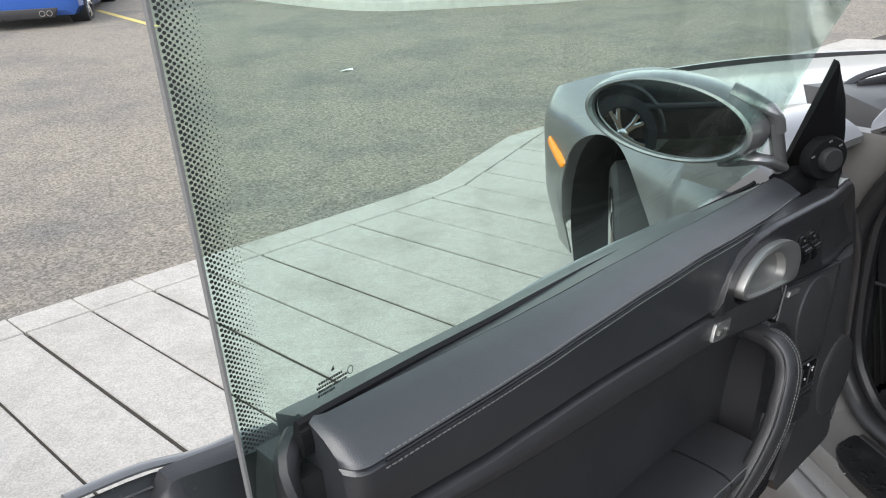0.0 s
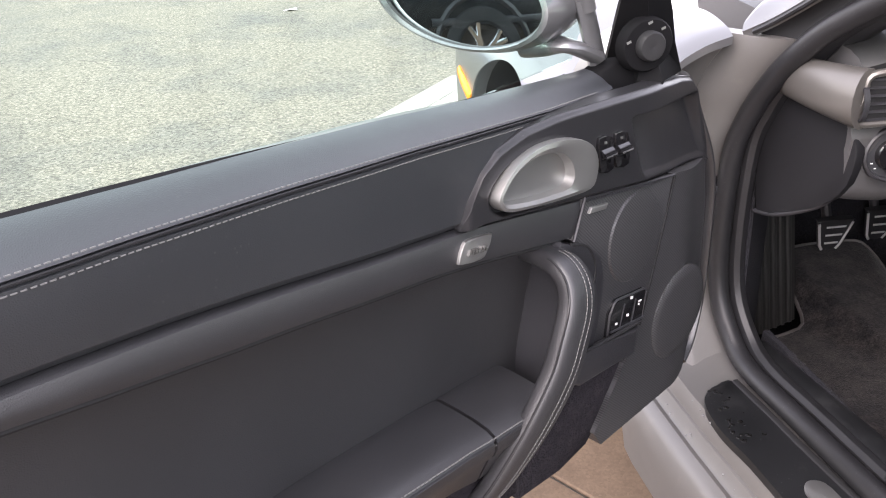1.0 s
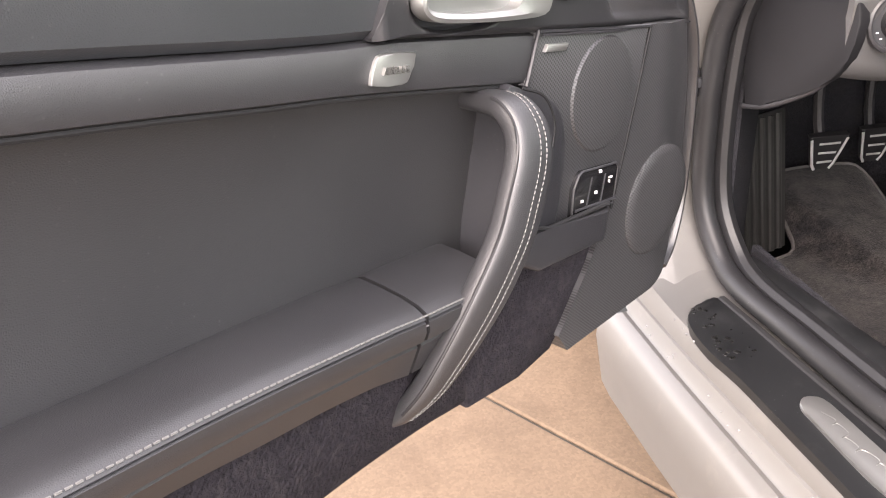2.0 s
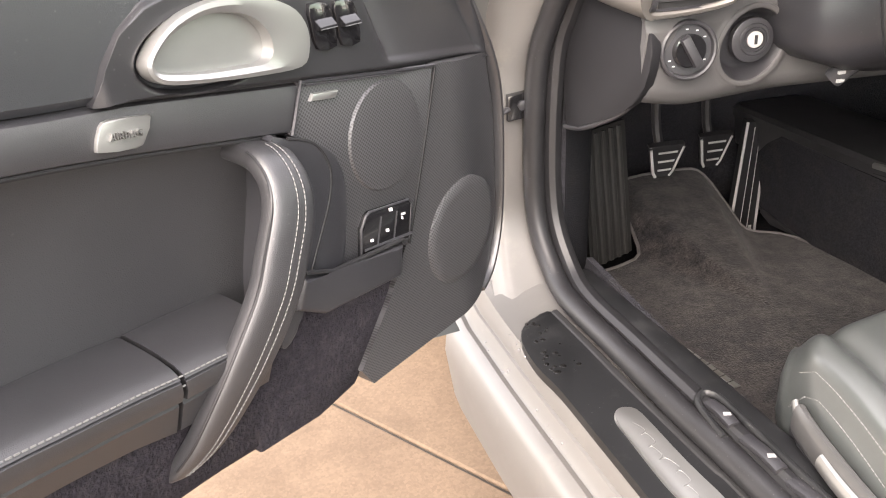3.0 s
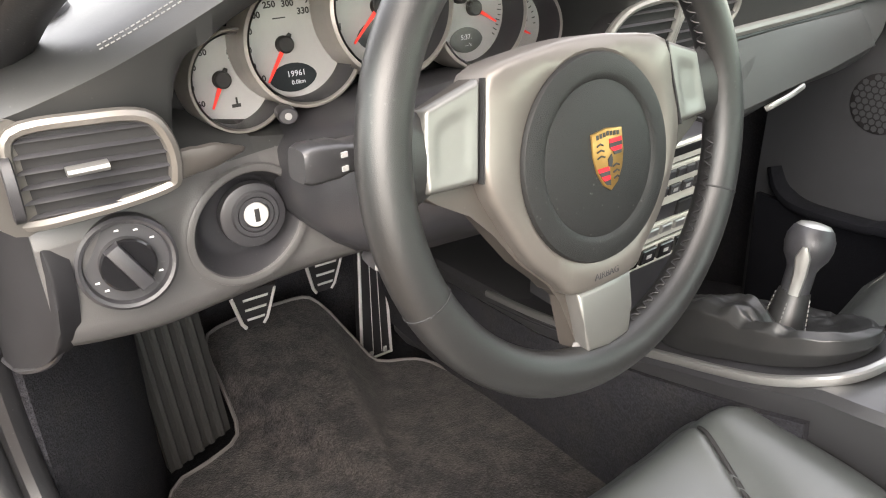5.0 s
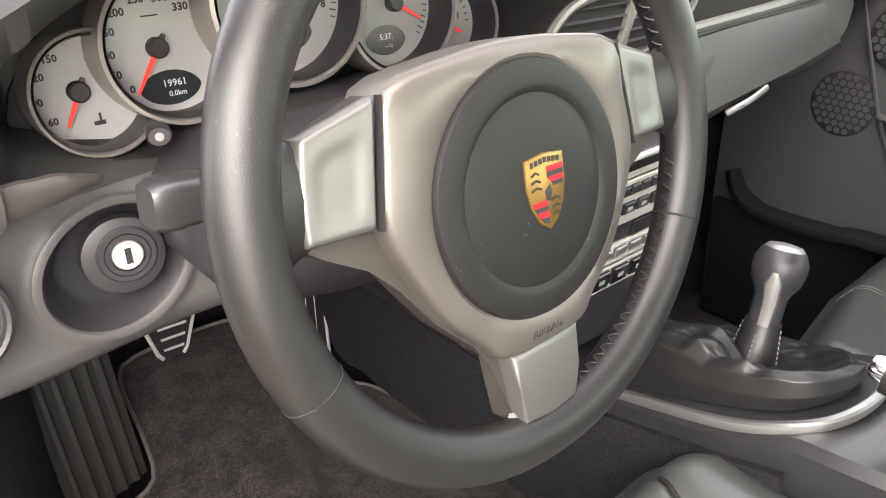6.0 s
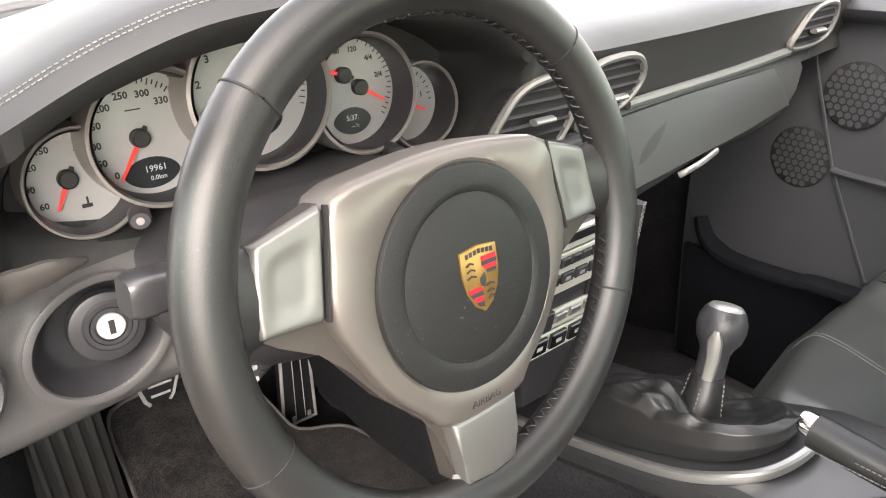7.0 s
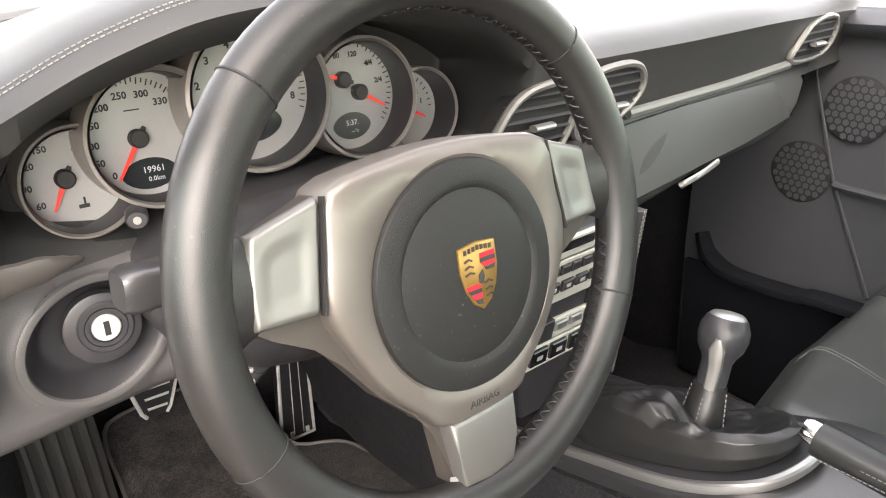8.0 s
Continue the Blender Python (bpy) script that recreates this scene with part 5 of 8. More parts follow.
# ---------------------------------------------------------------- cabin floor and walls
cabin = part("cabin_tub", sheet(lambda u, v: (1.10 + 1.48 * u, -0.1 + 2.06 * v, 0.265 - 0.015 * ease(0.9, 1.3, -0.1 + 2.06 * v) - 0.10 * ease(1.35, 1.85, -0.1 + 2.06 * v)), 6, 24, (0, 0, -0.02)), CARPET, car, "black carpeted cabin floor")
part("bulkhead", sheet(lambda u, v: (1.08 + 1.5 * u, 1.93 - 0.02 * v, 0.10 + 0.75 * v), 8, 6, (0, 0.02, 0)), CARPET, car, "black carpeted front bulkhead")
part("kick_wall", sheet(lambda u, v: (1.100 + 0.145 * u + 0.02 * math.sin(math.pi * u), 1.345 + 0.27 * u, 0.20 + 0.55 * v), 10, 6, (-0.015, 0, 0)), CARPET, car, "black carpet on the footwell side")
FOOT = material("worn footrest rubber", (0.017, 0.0168, 0.0166), 0.48, tone=0.3, tone_size=0.03, dust=0.25)
part("footrest", sheet(lambda u, v: (1.248 + 0.112 * u - 0.01 * v, 1.585 + 0.055 * v + 0.05 * u, 0.275 + 0.28 * v), 8, 6, (-0.0, 0.03, -0.01)), FOOT, car, "ribbed black footrest")
for k in range(5):
    u0 = 0.12 + 0.18 * k
    part("footrest_rib", tube([(1.248 + 0.112 * u0 - 0.01 * v, 1.581 + 0.055 * v + 0.05 * u0, 0.278 + 0.27 * v) for v in (0.0, 0.5, 1.0)], 0.006, 0.004, 6), FOOT, car)


def pedal(name, x0, x1, y, z0, z1, label):
    """A black rubber pad with a steel edge down its left side and two steel bars across it."""
    def at(u, v, lift=0.0):
        xl, xr = x0 + 0.020 * v, x1 - 0.016 * v
        return Vector((xl + (xr - xl) * u, y + 0.020 * v - lift, z1 + (z0 - z1) * v))

    p = part(name, plate(smooth([at(0.06, 0.0), at(0.94, 0.0), at(1.0, 0.12), at(0.98, 0.9), at(0.86, 1.0), at(0.16, 1.0), at(0.03, 0.9), at(0.0, 0.12)], 2, True), (0, 0.014, 0.004), 0.003), RUBBER, car, label)
    part("steel_edge", tube([at(0.0, 0.08, 0.001), at(0.02, 0.85, 0.001), at(0.12, 0.99, 0.001)], 0.0032, 0.0028, 8, up=(0, 1, 0)), STEEL, p, "bright steel edge")
    part("steel_edge", tube([at(1.0, 0.08, 0.001), at(0.98, 0.85, 0.001), at(0.88, 0.99, 0.001)], 0.0026, 0.0024, 8, up=(0, 1, 0)), STEEL, p)
    for v in (0.22, 0.50, 0.78):
        part("steel_bar", plate([at(0.24, v - 0.030, 0.002), at(0.86, v - 0.030, 0.002), at(0.86, v + 0.030, 0.002), at(0.24, v + 0.030, 0.002)], (0, 0.004, 0), 0.0006, 1), STEEL, p, "bright steel bar")
    m = at(0.5, 0.4)
    part("pedal_arm", tube(smooth([m + Vector((0, 0.018, 0)), m + Vector((-0.015, 0.03, 0.09)), m + Vector((-0.03, 0.02, 0.34))], 4), 0.010, 0.012, 8, up=(0, 1, 0)), PLASTIC, p)
    return p


pedal("clutch_pedal", 1.405, 1.482, 1.675, 0.412, 0.490, "black rubber clutch pedal with steel bars")
pedal("brake_pedal", 1.584, 1.662, 1.79, 0.366, 0.450, "black rubber brake pedal with steel bars")
gp = [(1.700, 1.800, 0.468), (1.757, 1.805, 0.458), (1.757, 1.795, 0.180), (1.680, 1.785, 0.186)]
gq = lambda s, t, lift=0.0: Vector(gp[0]).lerp(Vector(gp[1]), s).lerp(Vector(gp[3]).lerp(Vector(gp[2]), s), t) + Vector((0, -lift, 0))
gas = part("throttle_pedal", plate([gq(0, 0), gq(1, 0), gq(1, 1), gq(0, 1)], (0, 0.018, 0.004), 0.003), RUBBER, car, "tall black rubber throttle pedal with steel edges")
part("steel_edge", tube([gq(0.02, 0.0, 0.002), gq(0.02, 0.5, 0.002), gq(0.02, 0.99, 0.002)], 0.0036, 0.003, 8, up=(0, 1, 0)), STEEL, gas, "bright steel edge")
part("steel_edge", tube([gq(0.98, 0.0, 0.002), gq(0.98, 0.5, 0.002), gq(0.98, 0.99, 0.002)], 0.0032, 0.003, 8, up=(0, 1, 0)), STEEL, gas)
for u in (0.40, 0.68):
    part("steel_line", tube([gq(u, 0.04, 0.001), gq(u, 0.96, 0.001)], 0.0009, 0.001, 6, up=(0, 1, 0)), STEEL, gas)
part("steel_edge", tube([gq(0.02, 0.985, 0.002), gq(0.5, 0.985, 0.002), gq(0.98, 0.985, 0.002)], 0.0025, 0.003, 8, up=(0, 1, 0)), STEEL, gas)
for u in (0.28, 0.74):
    part("pedal_clip", plate([gq(u, 0.93, 0.003), gq(u + 0.10, 0.93, 0.003), gq(u + 0.10, 0.97, 0.003), gq(u, 0.97, 0.003)], (0, 0.003, 0), 0.0006, 1), STEEL, gas)
part("pedal_guard", plate(smooth([(1.785, 1.80, 0.40), (1.80, 1.72, 0.37), (1.815, 1.66, 0.30), (1.82, 1.64, 0.235), (1.80, 1.68, 0.215), (1.77, 1.80, 0.225)], 3, True), (0.012, 0.02, 0), 0.002), PLASTIC, car, "black moulded guard beside the throttle")

# floor mat
mat_line = smooth([(1.170, 0.95, 0.306), (1.160, 1.20, 0.304), (1.175, 1.36, 0.300), (1.235, 1.53, 0.288), (1.30, 1.565, 0.284), (1.36, 1.60, 0.285), (1.372, 1.68, 0.315), (1.375, 1.76, 0.355), (1.41, 1.80, 0.366), (1.56, 1.82, 0.362), (1.605, 1.80, 0.350), (1.645, 1.74, 0.285), (1.672, 1.70, 0.245), (1.74, 1.67, 0.238), (1.765, 1.60, 0.245), (1.775, 1.36, 0.285), (1.785, 1.10, 0.304), (1.78, 0.95, 0.306)], 3, True)
mat_bm = bmesh.new()
cen = mat_bm.verts.new((1.50, 1.32, 0.297))
ring0 = [mat_bm.verts.new(p) for p in mat_line]
ring1 = [mat_bm.verts.new(p + (Vector((1.50, 1.32, 0.297)) - p) * 0.33) for p in mat_line]
ring2 = [mat_bm.verts.new(p + Vector((0, 0, -0.012))) for p in mat_line]
for i in range(len(mat_line)):
    j = (i + 1) % len(mat_line)
    mat_bm.faces.new((ring0[i], ring0[j], ring1[j], ring1[i]))
    mat_bm.faces.new((ring1[i], ring1[j], cen))
    mat_bm.faces.new((ring2[i], ring2[j], ring0[j], ring0[i]))
BINDING = material("grey bound mat edge", (0.085, 0.08, 0.08), 0.6, tone=0.2, tone_size=0.01)
mat = thing("floor_mat", (1.5, 1.3, 0.28), "worn charcoal velour floor mat in the driver's footwell", "floor mat")
part("mat_surface", mat_bm, MAT_PILE, mat, "worn charcoal pile")
part("binding", tube(mat_line, 0.0035, 0.0045, 8, loop=True), BINDING, mat, "black bound edge")
a, b = Vector((1.283, 1.246, 0.3045)), Vector((1.316, 1.132, 0.3045))
for k in range(7):
    c = a.lerp(b, (k + 0.5) / 7)
    d, w = (b - a) / 7 * 0.42, Vector((0.0055, 0.0012, 0))
    part("letter_bar", plate([c - d - w, c - d + w, c + d + w, c + d - w], (0, 0, -0.002), 0.0005, 1), SATIN, mat, "silver bar in place of lettering")

# ---------------------------------------------------------------- tunnel console


def tunnel(y):
    zt = lerp([0.2, 0.60, 0.80, 0.90, 0.963, 1.13, 1.30, 1.9], [0.66, 0.665, 0.662, 0.648, 0.622, 0.570, 0.53, 0.48], y)
    bulge = 0.05 * math.exp(-((y - 0.80) / 0.07) ** 2)
    l0 = 1.715 + 0.02 * ease(0.9, 0.6, y) - bulge * 0.0
    return [(l0 + 0.07, 0.22), (l0 + 0.045, 0.34), (l0 + 0.025, zt - 0.10), (l0 + 0.012, zt - 0.03), (l0 + 0.006, zt - 0.012), (l0 + 0.014, zt - 0.003), (l0 + 0.03, zt), (1.925 - 0.03, zt), (1.925 - 0.012, zt - 0.004), (1.925, zt - 0.02), (1.915, zt - 0.10), (1.895, 0.34), (1.87, 0.22)]


console = part("tunnel_console", loft([[(x, y, z) for x, z in tunnel(y)] for y in np.linspace(0.2, 1.90, 50)]), CONSOLE, car, "black centre tunnel console")
part("tunnel_carpet", sheet(lambda u, v: (1.7195 + 0.036 * v + 0.010 * u, 0.90 + 1.0 * u, lerp([0.90, 0.963, 1.13, 1.30, 1.9], [0.605, 0.583, 0.535, 0.497, 0.447], 0.90 + 1.0 * u) * (1 - v) + 0.245 * v), 20, 6, (0.014, 0, 0)), CARPET, car, "black carpet on the tunnel's side")
ring = smooth([(1.726, 1.42, 0.508), (1.722, 1.30, 0.530), (1.722, 1.16, 0.562), (1.720, 1.06, 0.592), (1.722, 0.96, 0.624), (1.735, 0.905, 0.648), (1.765, 0.880, 0.658), (1.815, 0.875, 0.662), (1.855, 0.895, 0.655), (1.875, 0.95, 0.632), (1.88, 1.06, 0.598), (1.88, 1.16, 0.567), (1.88, 1.30, 0.535), (1.876, 1.42, 0.512)], 6)
part("console_strip", tube(ring, 0.0052, 0.0058, 10, power=0.7), SATIN, console, "satin silver strip round the lever gaiter")
part("gaiter_bed", plate([p + Vector((0, 0, 0.004)) for p in ring], (0, 0, -0.02), 0.002, 1), PLASTIC, console)
# gaiter: folded leather rising to the lever
gb = smooth([(1.737, 1.09, 0.59), (1.735, 0.99, 0.622), (1.748, 0.920, 0.650), (1.790, 0.893, 0.662), (1.835, 0.905, 0.660), (1.862, 0.96, 0.636), (1.866, 1.06, 0.606), (1.80, 1.11, 0.592)], 10, True)
GAITER = material("soft black gaiter leather", (0.0135, 0.0138, 0.0142), 0.38, spec=0.55, grain=0.4, grain_size=0.0013, kind="cells", bump=0.0002, tone=0.2, tone_size=0.03, wave=0.0006, wave_size=0.03)
neck = Vector((1.808, 0.988, 0.668))
rings = []
around = lambda a, b: ((a - b + math.pi) % (2 * math.pi)) - math.pi
bump_at = lambda a, b, w: math.exp(-(around(a, b) / w) ** 2)
STEPS = ([0, 0.12, 0.28, 0.40, 0.52, 0.66, 0.78, 0.88, 1.0], [0.0, -0.05, -0.01, 0.12, 0.30, 0.52, 0.70, 0.88, 1.0])
for k in range(73):
    f = k / 72
    row = []
    for i, p in enumerate(gb):
        a = math.atan2(p.y - 0.99, p.x - 1.80)
        collar = neck + Vector((0.021 * math.cos(a), 0.021 * math.sin(a), -0.022))
        # the wall stands highest on the far left; there the leather runs straight to the lever, elsewhere it drops into a pit
        wall = 0.014 + 0.044 * bump_at(a, 2.5, 0.9) + 0.022 * bump_at(a, 3.9, 0.8)
        pit = 0.010 + 0.022 * bump_at(a, 3.9, 0.9)
        g = lerp(*STEPS, f)
        q = p.lerp(collar, g)
        lift = lerp([0, 0.12, 0.28, 0.40, 0.52, 0.66, 0.78, 0.90, 1.0], [0.0, 0.42 * wall, 0.86 * wall, wall, wall - 0.28 * pit, wall - 0.9 * pit, wall - pit, 0.5 * (wall - pit), 0.0], f)
        # sharp creases that wander as they climb
        fold = 0.0
        for a0, turn, amp, w in ((3.05, 0.9, 0.010, 0.20), (2.55, -0.7, 0.008, 0.16), (3.75, 1.3, 0.006, 0.17), (1.75, -1.0, 0.006, 0.18), (4.9, -1.2, 0.006, 0.17), (5.7, 0.8, 0.006, 0.18), (0.6, 0.9, 0.006, 0.2)):
            d = around(a, a0 + turn * (f - 0.4))
            fold += 0.85 * amp * (math.exp(-abs(d + w * 0.9) / w) - 1.15 * math.exp(-abs(d - w * 0.25) / (w * 0.55)))
        fold *= ease(0.06, 0.34, f) * ease(0.90, 0.62, f)
        fold += 0.0011 * math.sin(13 * a + 15 * f) * math.sin(5 * a - 9 * f) * ease(0.1, 0.3, f) * ease(0.9, 0.7, f)
        row.append(Vector((q.x + 0.3 * fold * math.cos(a), q.y + 0.3 * fold * math.sin(a), q.z + lift + fold)))
    rings.append(row)
gaiter = part("lever_gaiter", loft(rings, caps=False), GAITER, car, "folded black leather lever gaiter", sharp=70)
LN = Vector((0.30, 0.06, 1)).normalized()
part("gaiter_collar", tube([neck - LN * 0.045, neck - LN * 0.02, neck + LN * 0.016], [0.0265, 0.0205, 0.0165], None, 20), GAITER, gaiter)
for a in (0.4, 1.9, 3.4, 4.9):
    part("seam", stitches([neck - LN * 0.03 + Vector((0.0235 * math.cos(a), 0.0235 * math.sin(a), 0)), neck + LN * 0.014 + Vector((0.0172 * math.cos(a), 0.0172 * math.sin(a), 0))], 0.005, 0.0032, 0.0006), THREAD, gaiter)
lm = facing(neck + LN * 0.012, LN, (1, 0, 0))
lever = part("gear_lever", lathe([(0.0145, 0.0), (0.0150, 0.012), (0.0150, 0.028), (0.0170, 0.034), (0.0225, 0.043), (0.0250, 0.054), (0.0245, 0.064), (0.0205, 0.0735), (0.016, 0.0770)], lm, 28), PLASTIC, car, "black leather gear knob with aluminium cap")
part("knob_cap", lathe([(0.0185, 0.0755), (0.0155, 0.0785), (0.008, 0.0800), (0.0, 0.0803)], lm, 28), SATIN, lever, "polished aluminium cap")
part("knob_inlay", tube([lm @ Vector((-0.0135, -0.007, 0.002)), lm @ Vector((-0.0150, -0.008, 0.026)), lm @ Vector((-0.021, -0.009, 0.044)), lm @ Vector((-0.0225, -0.009, 0.056))], [0.006, 0.007, 0.008, 0.003], 0.004, 10, up=(-1, -0.4, 0)), SATIN, lever, "aluminium inlay")
# hand brake
hb = part("hand_brake", tube(smooth([(1.773, 0.860, 0.711), (1.777, 0.80, 0.706), (1.789, 0.68, 0.694), (1.80, 0.50, 0.672)], 5), 0.0145, 0.0145, 14, power=0.8), WHEEL_LEATHER, car, "black leather hand brake grip")
part("brake_button", lathe([(0.011, 0.0), (0.011, 0.016), (0.009, 0.021), (0.0, 0.0225)], facing((1.775, 0.852, 0.713), (-0.12, 1.0, 0.12), (1, 0, 0)), 18), CHROME, hb, "bright release button")
for off in (-0.004, 0.004):
    part("seam", stitches([(1.7735 + off * 0.3 - 0.0142, 0.848, 0.706 + off), (1.778 - 0.0148, 0.78, 0.705 + off), (1.789 - 0.0148, 0.66, 0.699 + off)], 0.0045, 0.0030, 0.0004), THREAD, hb)
part("cup_lid", plate(smooth([(1.735, 0.72, 0.668), (1.745, 0.80, 0.667), (1.80, 0.80, 0.667), (1.80, 0.60, 0.668), (1.735, 0.60, 0.668)], 2, True), (0, 0, -0.01), 0.003), PLASTIC, console)


# the rest of the body: rear quarter, right side, tail
def quarter(u, v):
    y = 0.02 - 1.95 * u
    z = 0.22 + 0.76 * v
    hip = 0.07 * math.sin(math.pi * min(1, 0.15 + u * 0.9))
    tuck = 0.06 * ease(0.35, 0.0, v) + 0.30 * max(0, v - 0.62) ** 2 * 2.2
    return (0.965 - hip + tuck + 0.45 * max(0, u - 0.75) ** 2 * 8, y, z)


part("rear_quarter", sheet(quarter, 26, 16, (0.01, 0, 0)), PAINT, car, "silver rear quarter panel")
part("tail_deck", sheet(lambda u, v: (1.10 + 1.48 * u, -0.35 - 1.55 * v, 0.97 - 0.16 * v * v + 0.04 * math.sin(math.pi * u)), 12, 10, (0, 0, -0.02)), PAINT, car, "silver rear deck")
part("tail", sheet(lambda u, v: (1.20 + 1.28 * u, -1.90 - 0.12 * math.sin(math.pi * u), 0.30 + 0.52 * v), 12, 6, (0, 0.02, 0)), PAINT, car, "silver tail")
part("rear_bulkhead", plate([(1.12, -0.25, 0.25), (2.56, -0.25, 0.25), (2.56, -0.25, 0.97), (1.12, -0.25, 0.97)], (0, -0.03, 0), 0), CARPET, car, "black carpeted rear bulkhead")
part("right_side", sheet(lambda u, v: (2.69 + 0.05 * math.sin(math.pi * u) - 0.06 * ease(0.3, 0, v) - 0.5 * max(0, v - 0.7) ** 2 - 0.03 * ease(0.8, 1.0, u), -1.9 + 3.27 * u, 0.22 + 0.74 * v), 30, 12, (-0.01, 0, 0)), PAINT, car, "silver right flank")


# ---------------------------------------------------------------- dashboard
ZO = ([1.08, 1.13, 1.20, 1.256, 1.305, 1.372, 1.4725, 1.573, 1.64, 1.70, 1.79, 1.97, 2.14, 2.40, 2.56], [0.962, 0.972, 1.000, 1.028, 1.055, 1.078, 1.090, 1.078, 1.050, 1.018, 0.998, 1.000, 1.005, 1.000, 0.985])
YE = ([1.08, 1.13, 1.20, 1.30, 1.4725, 1.64, 1.72, 1.80, 2.14, 2.56], [1.19, 1.155, 1.130, 1.105, 1.090, 1.11, 1.15, 1.165, 1.17, 1.22])
YF = ([1.08, 1.14, 1.25, 1.35, 1.60, 1.70, 1.90, 2.20, 2.45, 2.56], [1.175, 1.158, 1.190, 1.215, 1.20, 1.18, 1.195, 1.20, 1.23, 1.28])
ZF = ([1.08, 1.25, 1.60, 1.72, 1.90, 2.14, 2.40], [0.885, 0.885, 0.885, 0.895, 0.912, 0.918, 0.925])
YB = ([1.08, 1.13, 1.20, 1.35, 1.65, 1.78, 1.92, 2.15, 2.24, 2.32, 2.56], [1.190, 1.165, 1.182, 1.212, 1.20, 1.19, 1.175, 1.175, 1.185, 1.22, 1.27])
ZB = ([1.08, 1.13, 1.205, 1.35, 1.65, 1.90, 1.98, 2.05, 2.20, 2.26, 2.32, 2.56], [0.790, 0.775, 0.757, 0.756, 0.757, 0.790, 0.806, 0.822, 0.832, 0.850, 0.90, 0.90])


def rounded(xs, ys, x):
    """Smooth curve through a few heights."""
    return sum(lerp(xs, ys, x + k * 0.008) * w for k, w in ((-4, 1), (-3, 2), (-2, 3), (-1, 4), (0, 5), (1, 4), (2, 3), (3, 2), (4, 1))) / 25


def dash(x):
    zo, ye, yf, zf, yb, zb = (rounded(*k, x) for k in (ZO, YE, YF, ZF, YB, ZB))
    a = (x - 1.4725) / 0.235
    w = ease(0, 0.22, 1 - a * a) if abs(a) < 1 else 0.0
    r = math.sqrt(max(0, 1 - a * a))
    zi, zl = 0.948 + 0.103 * r, 0.930 - 0.045 * r
    mix = lambda p, q: (p[0] + (q[0] - p[0]) * w, p[1] + (q[1] - p[1]) * w)
    face = lambda t: (ye + 0.006 + (yf - ye - 0.006) * t, zo - 0.024 + (zf - zo + 0.024) * t)
    bulge = 0.003
    return [(1.76, 0.975), (1.60, 0.99), (1.45, 0.60 * zo + 0.40 * 1.0), (ye + 0.16, zo + 0.004), (ye + 0.08, zo + 0.007), (ye + 0.035, zo + 0.004), (ye + 0.012, zo - 0.003), (ye, zo - 0.013),
            mix(face(0.0), (ye + 0.010, zi + 0.004)), mix(face(0.2), (ye + 0.05, zi)), mix(face(0.45), (1.268, zi - 0.008)), mix(face(0.7), (1.268, zl + 0.012)), mix(face(0.92), (1.21, zl + 0.002)), mix((yf, zf), (yf, min(zl, zf))),
            (yf - 0.003, zf - 0.010), *[(yf + (yb - yf) * k / 33 - bulge - 0.004, zf - 0.018 + (zb + 0.022 - zf + 0.018) * k / 33) for k in range(34)], (yb - 0.003, zb + 0.010), (yb + 0.008, zb), (yb + 0.03, zb - 0.004), (1.40, zb - 0.03), (1.62, 0.78)]


xs = list(np.linspace(1.13, 1.225, 20))[:-1] + list(np.linspace(1.225, 1.375, 70)) + list(np.linspace(1.38, 1.76, 80)) + list(np.linspace(1.78, 2.56, 24))
LOCK = Vector((1.300, 1.194, 0.829))
dash_bm = loft([[(x, y, z) for y, z in dash(x)] for x in xs])
# the lock sits in a round hollow with a soft raised lip
for v_ in dash_bm.verts:
    r_ = math.hypot((v_.co.x - LOCK.x + 0.003) / 1.10, v_.co.z - LOCK.z + 0.002)
    if r_ < 0.075 and v_.co.y < 1.24:
        v_.co.y += 0.027 * ease(0.0500, 0.033, r_) - 0.0025 * math.exp(-((r_ - 0.0525) / 0.0045) ** 2)
dashboard = part("dashboard", dash_bm, DASH_LEATHER, car, "black leather dashboard with stitched hood", sharp=60)
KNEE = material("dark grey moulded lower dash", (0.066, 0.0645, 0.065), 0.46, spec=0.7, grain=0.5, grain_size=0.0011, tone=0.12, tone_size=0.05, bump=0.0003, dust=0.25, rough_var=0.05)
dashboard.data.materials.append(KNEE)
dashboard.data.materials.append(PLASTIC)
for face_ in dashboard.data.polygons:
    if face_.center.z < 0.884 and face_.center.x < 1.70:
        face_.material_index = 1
        # darker plastic in the lock's hollow: a separate piece, with its shade coloured in
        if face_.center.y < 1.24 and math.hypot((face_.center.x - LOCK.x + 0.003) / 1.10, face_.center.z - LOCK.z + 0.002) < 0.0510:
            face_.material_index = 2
HOOD_THREAD = material("grey hood thread", (0.20, 0.20, 0.195), 0.8, tone=0.2, tone_size=0.002)
st = [Vector((x, rounded(*YE, x) + 0.014, rounded(*ZO, x) - 0.0018)) for x in np.linspace(1.20, 1.70, 60)]
for off in ((0, 0, 0), (0, 0.0055, 0.0016)):
    part("seam", stitches([p + Vector(off) for p in st], 0.0042, 0.0028, 0.0004), HOOD_THREAD, dashboard, "grey stitching")
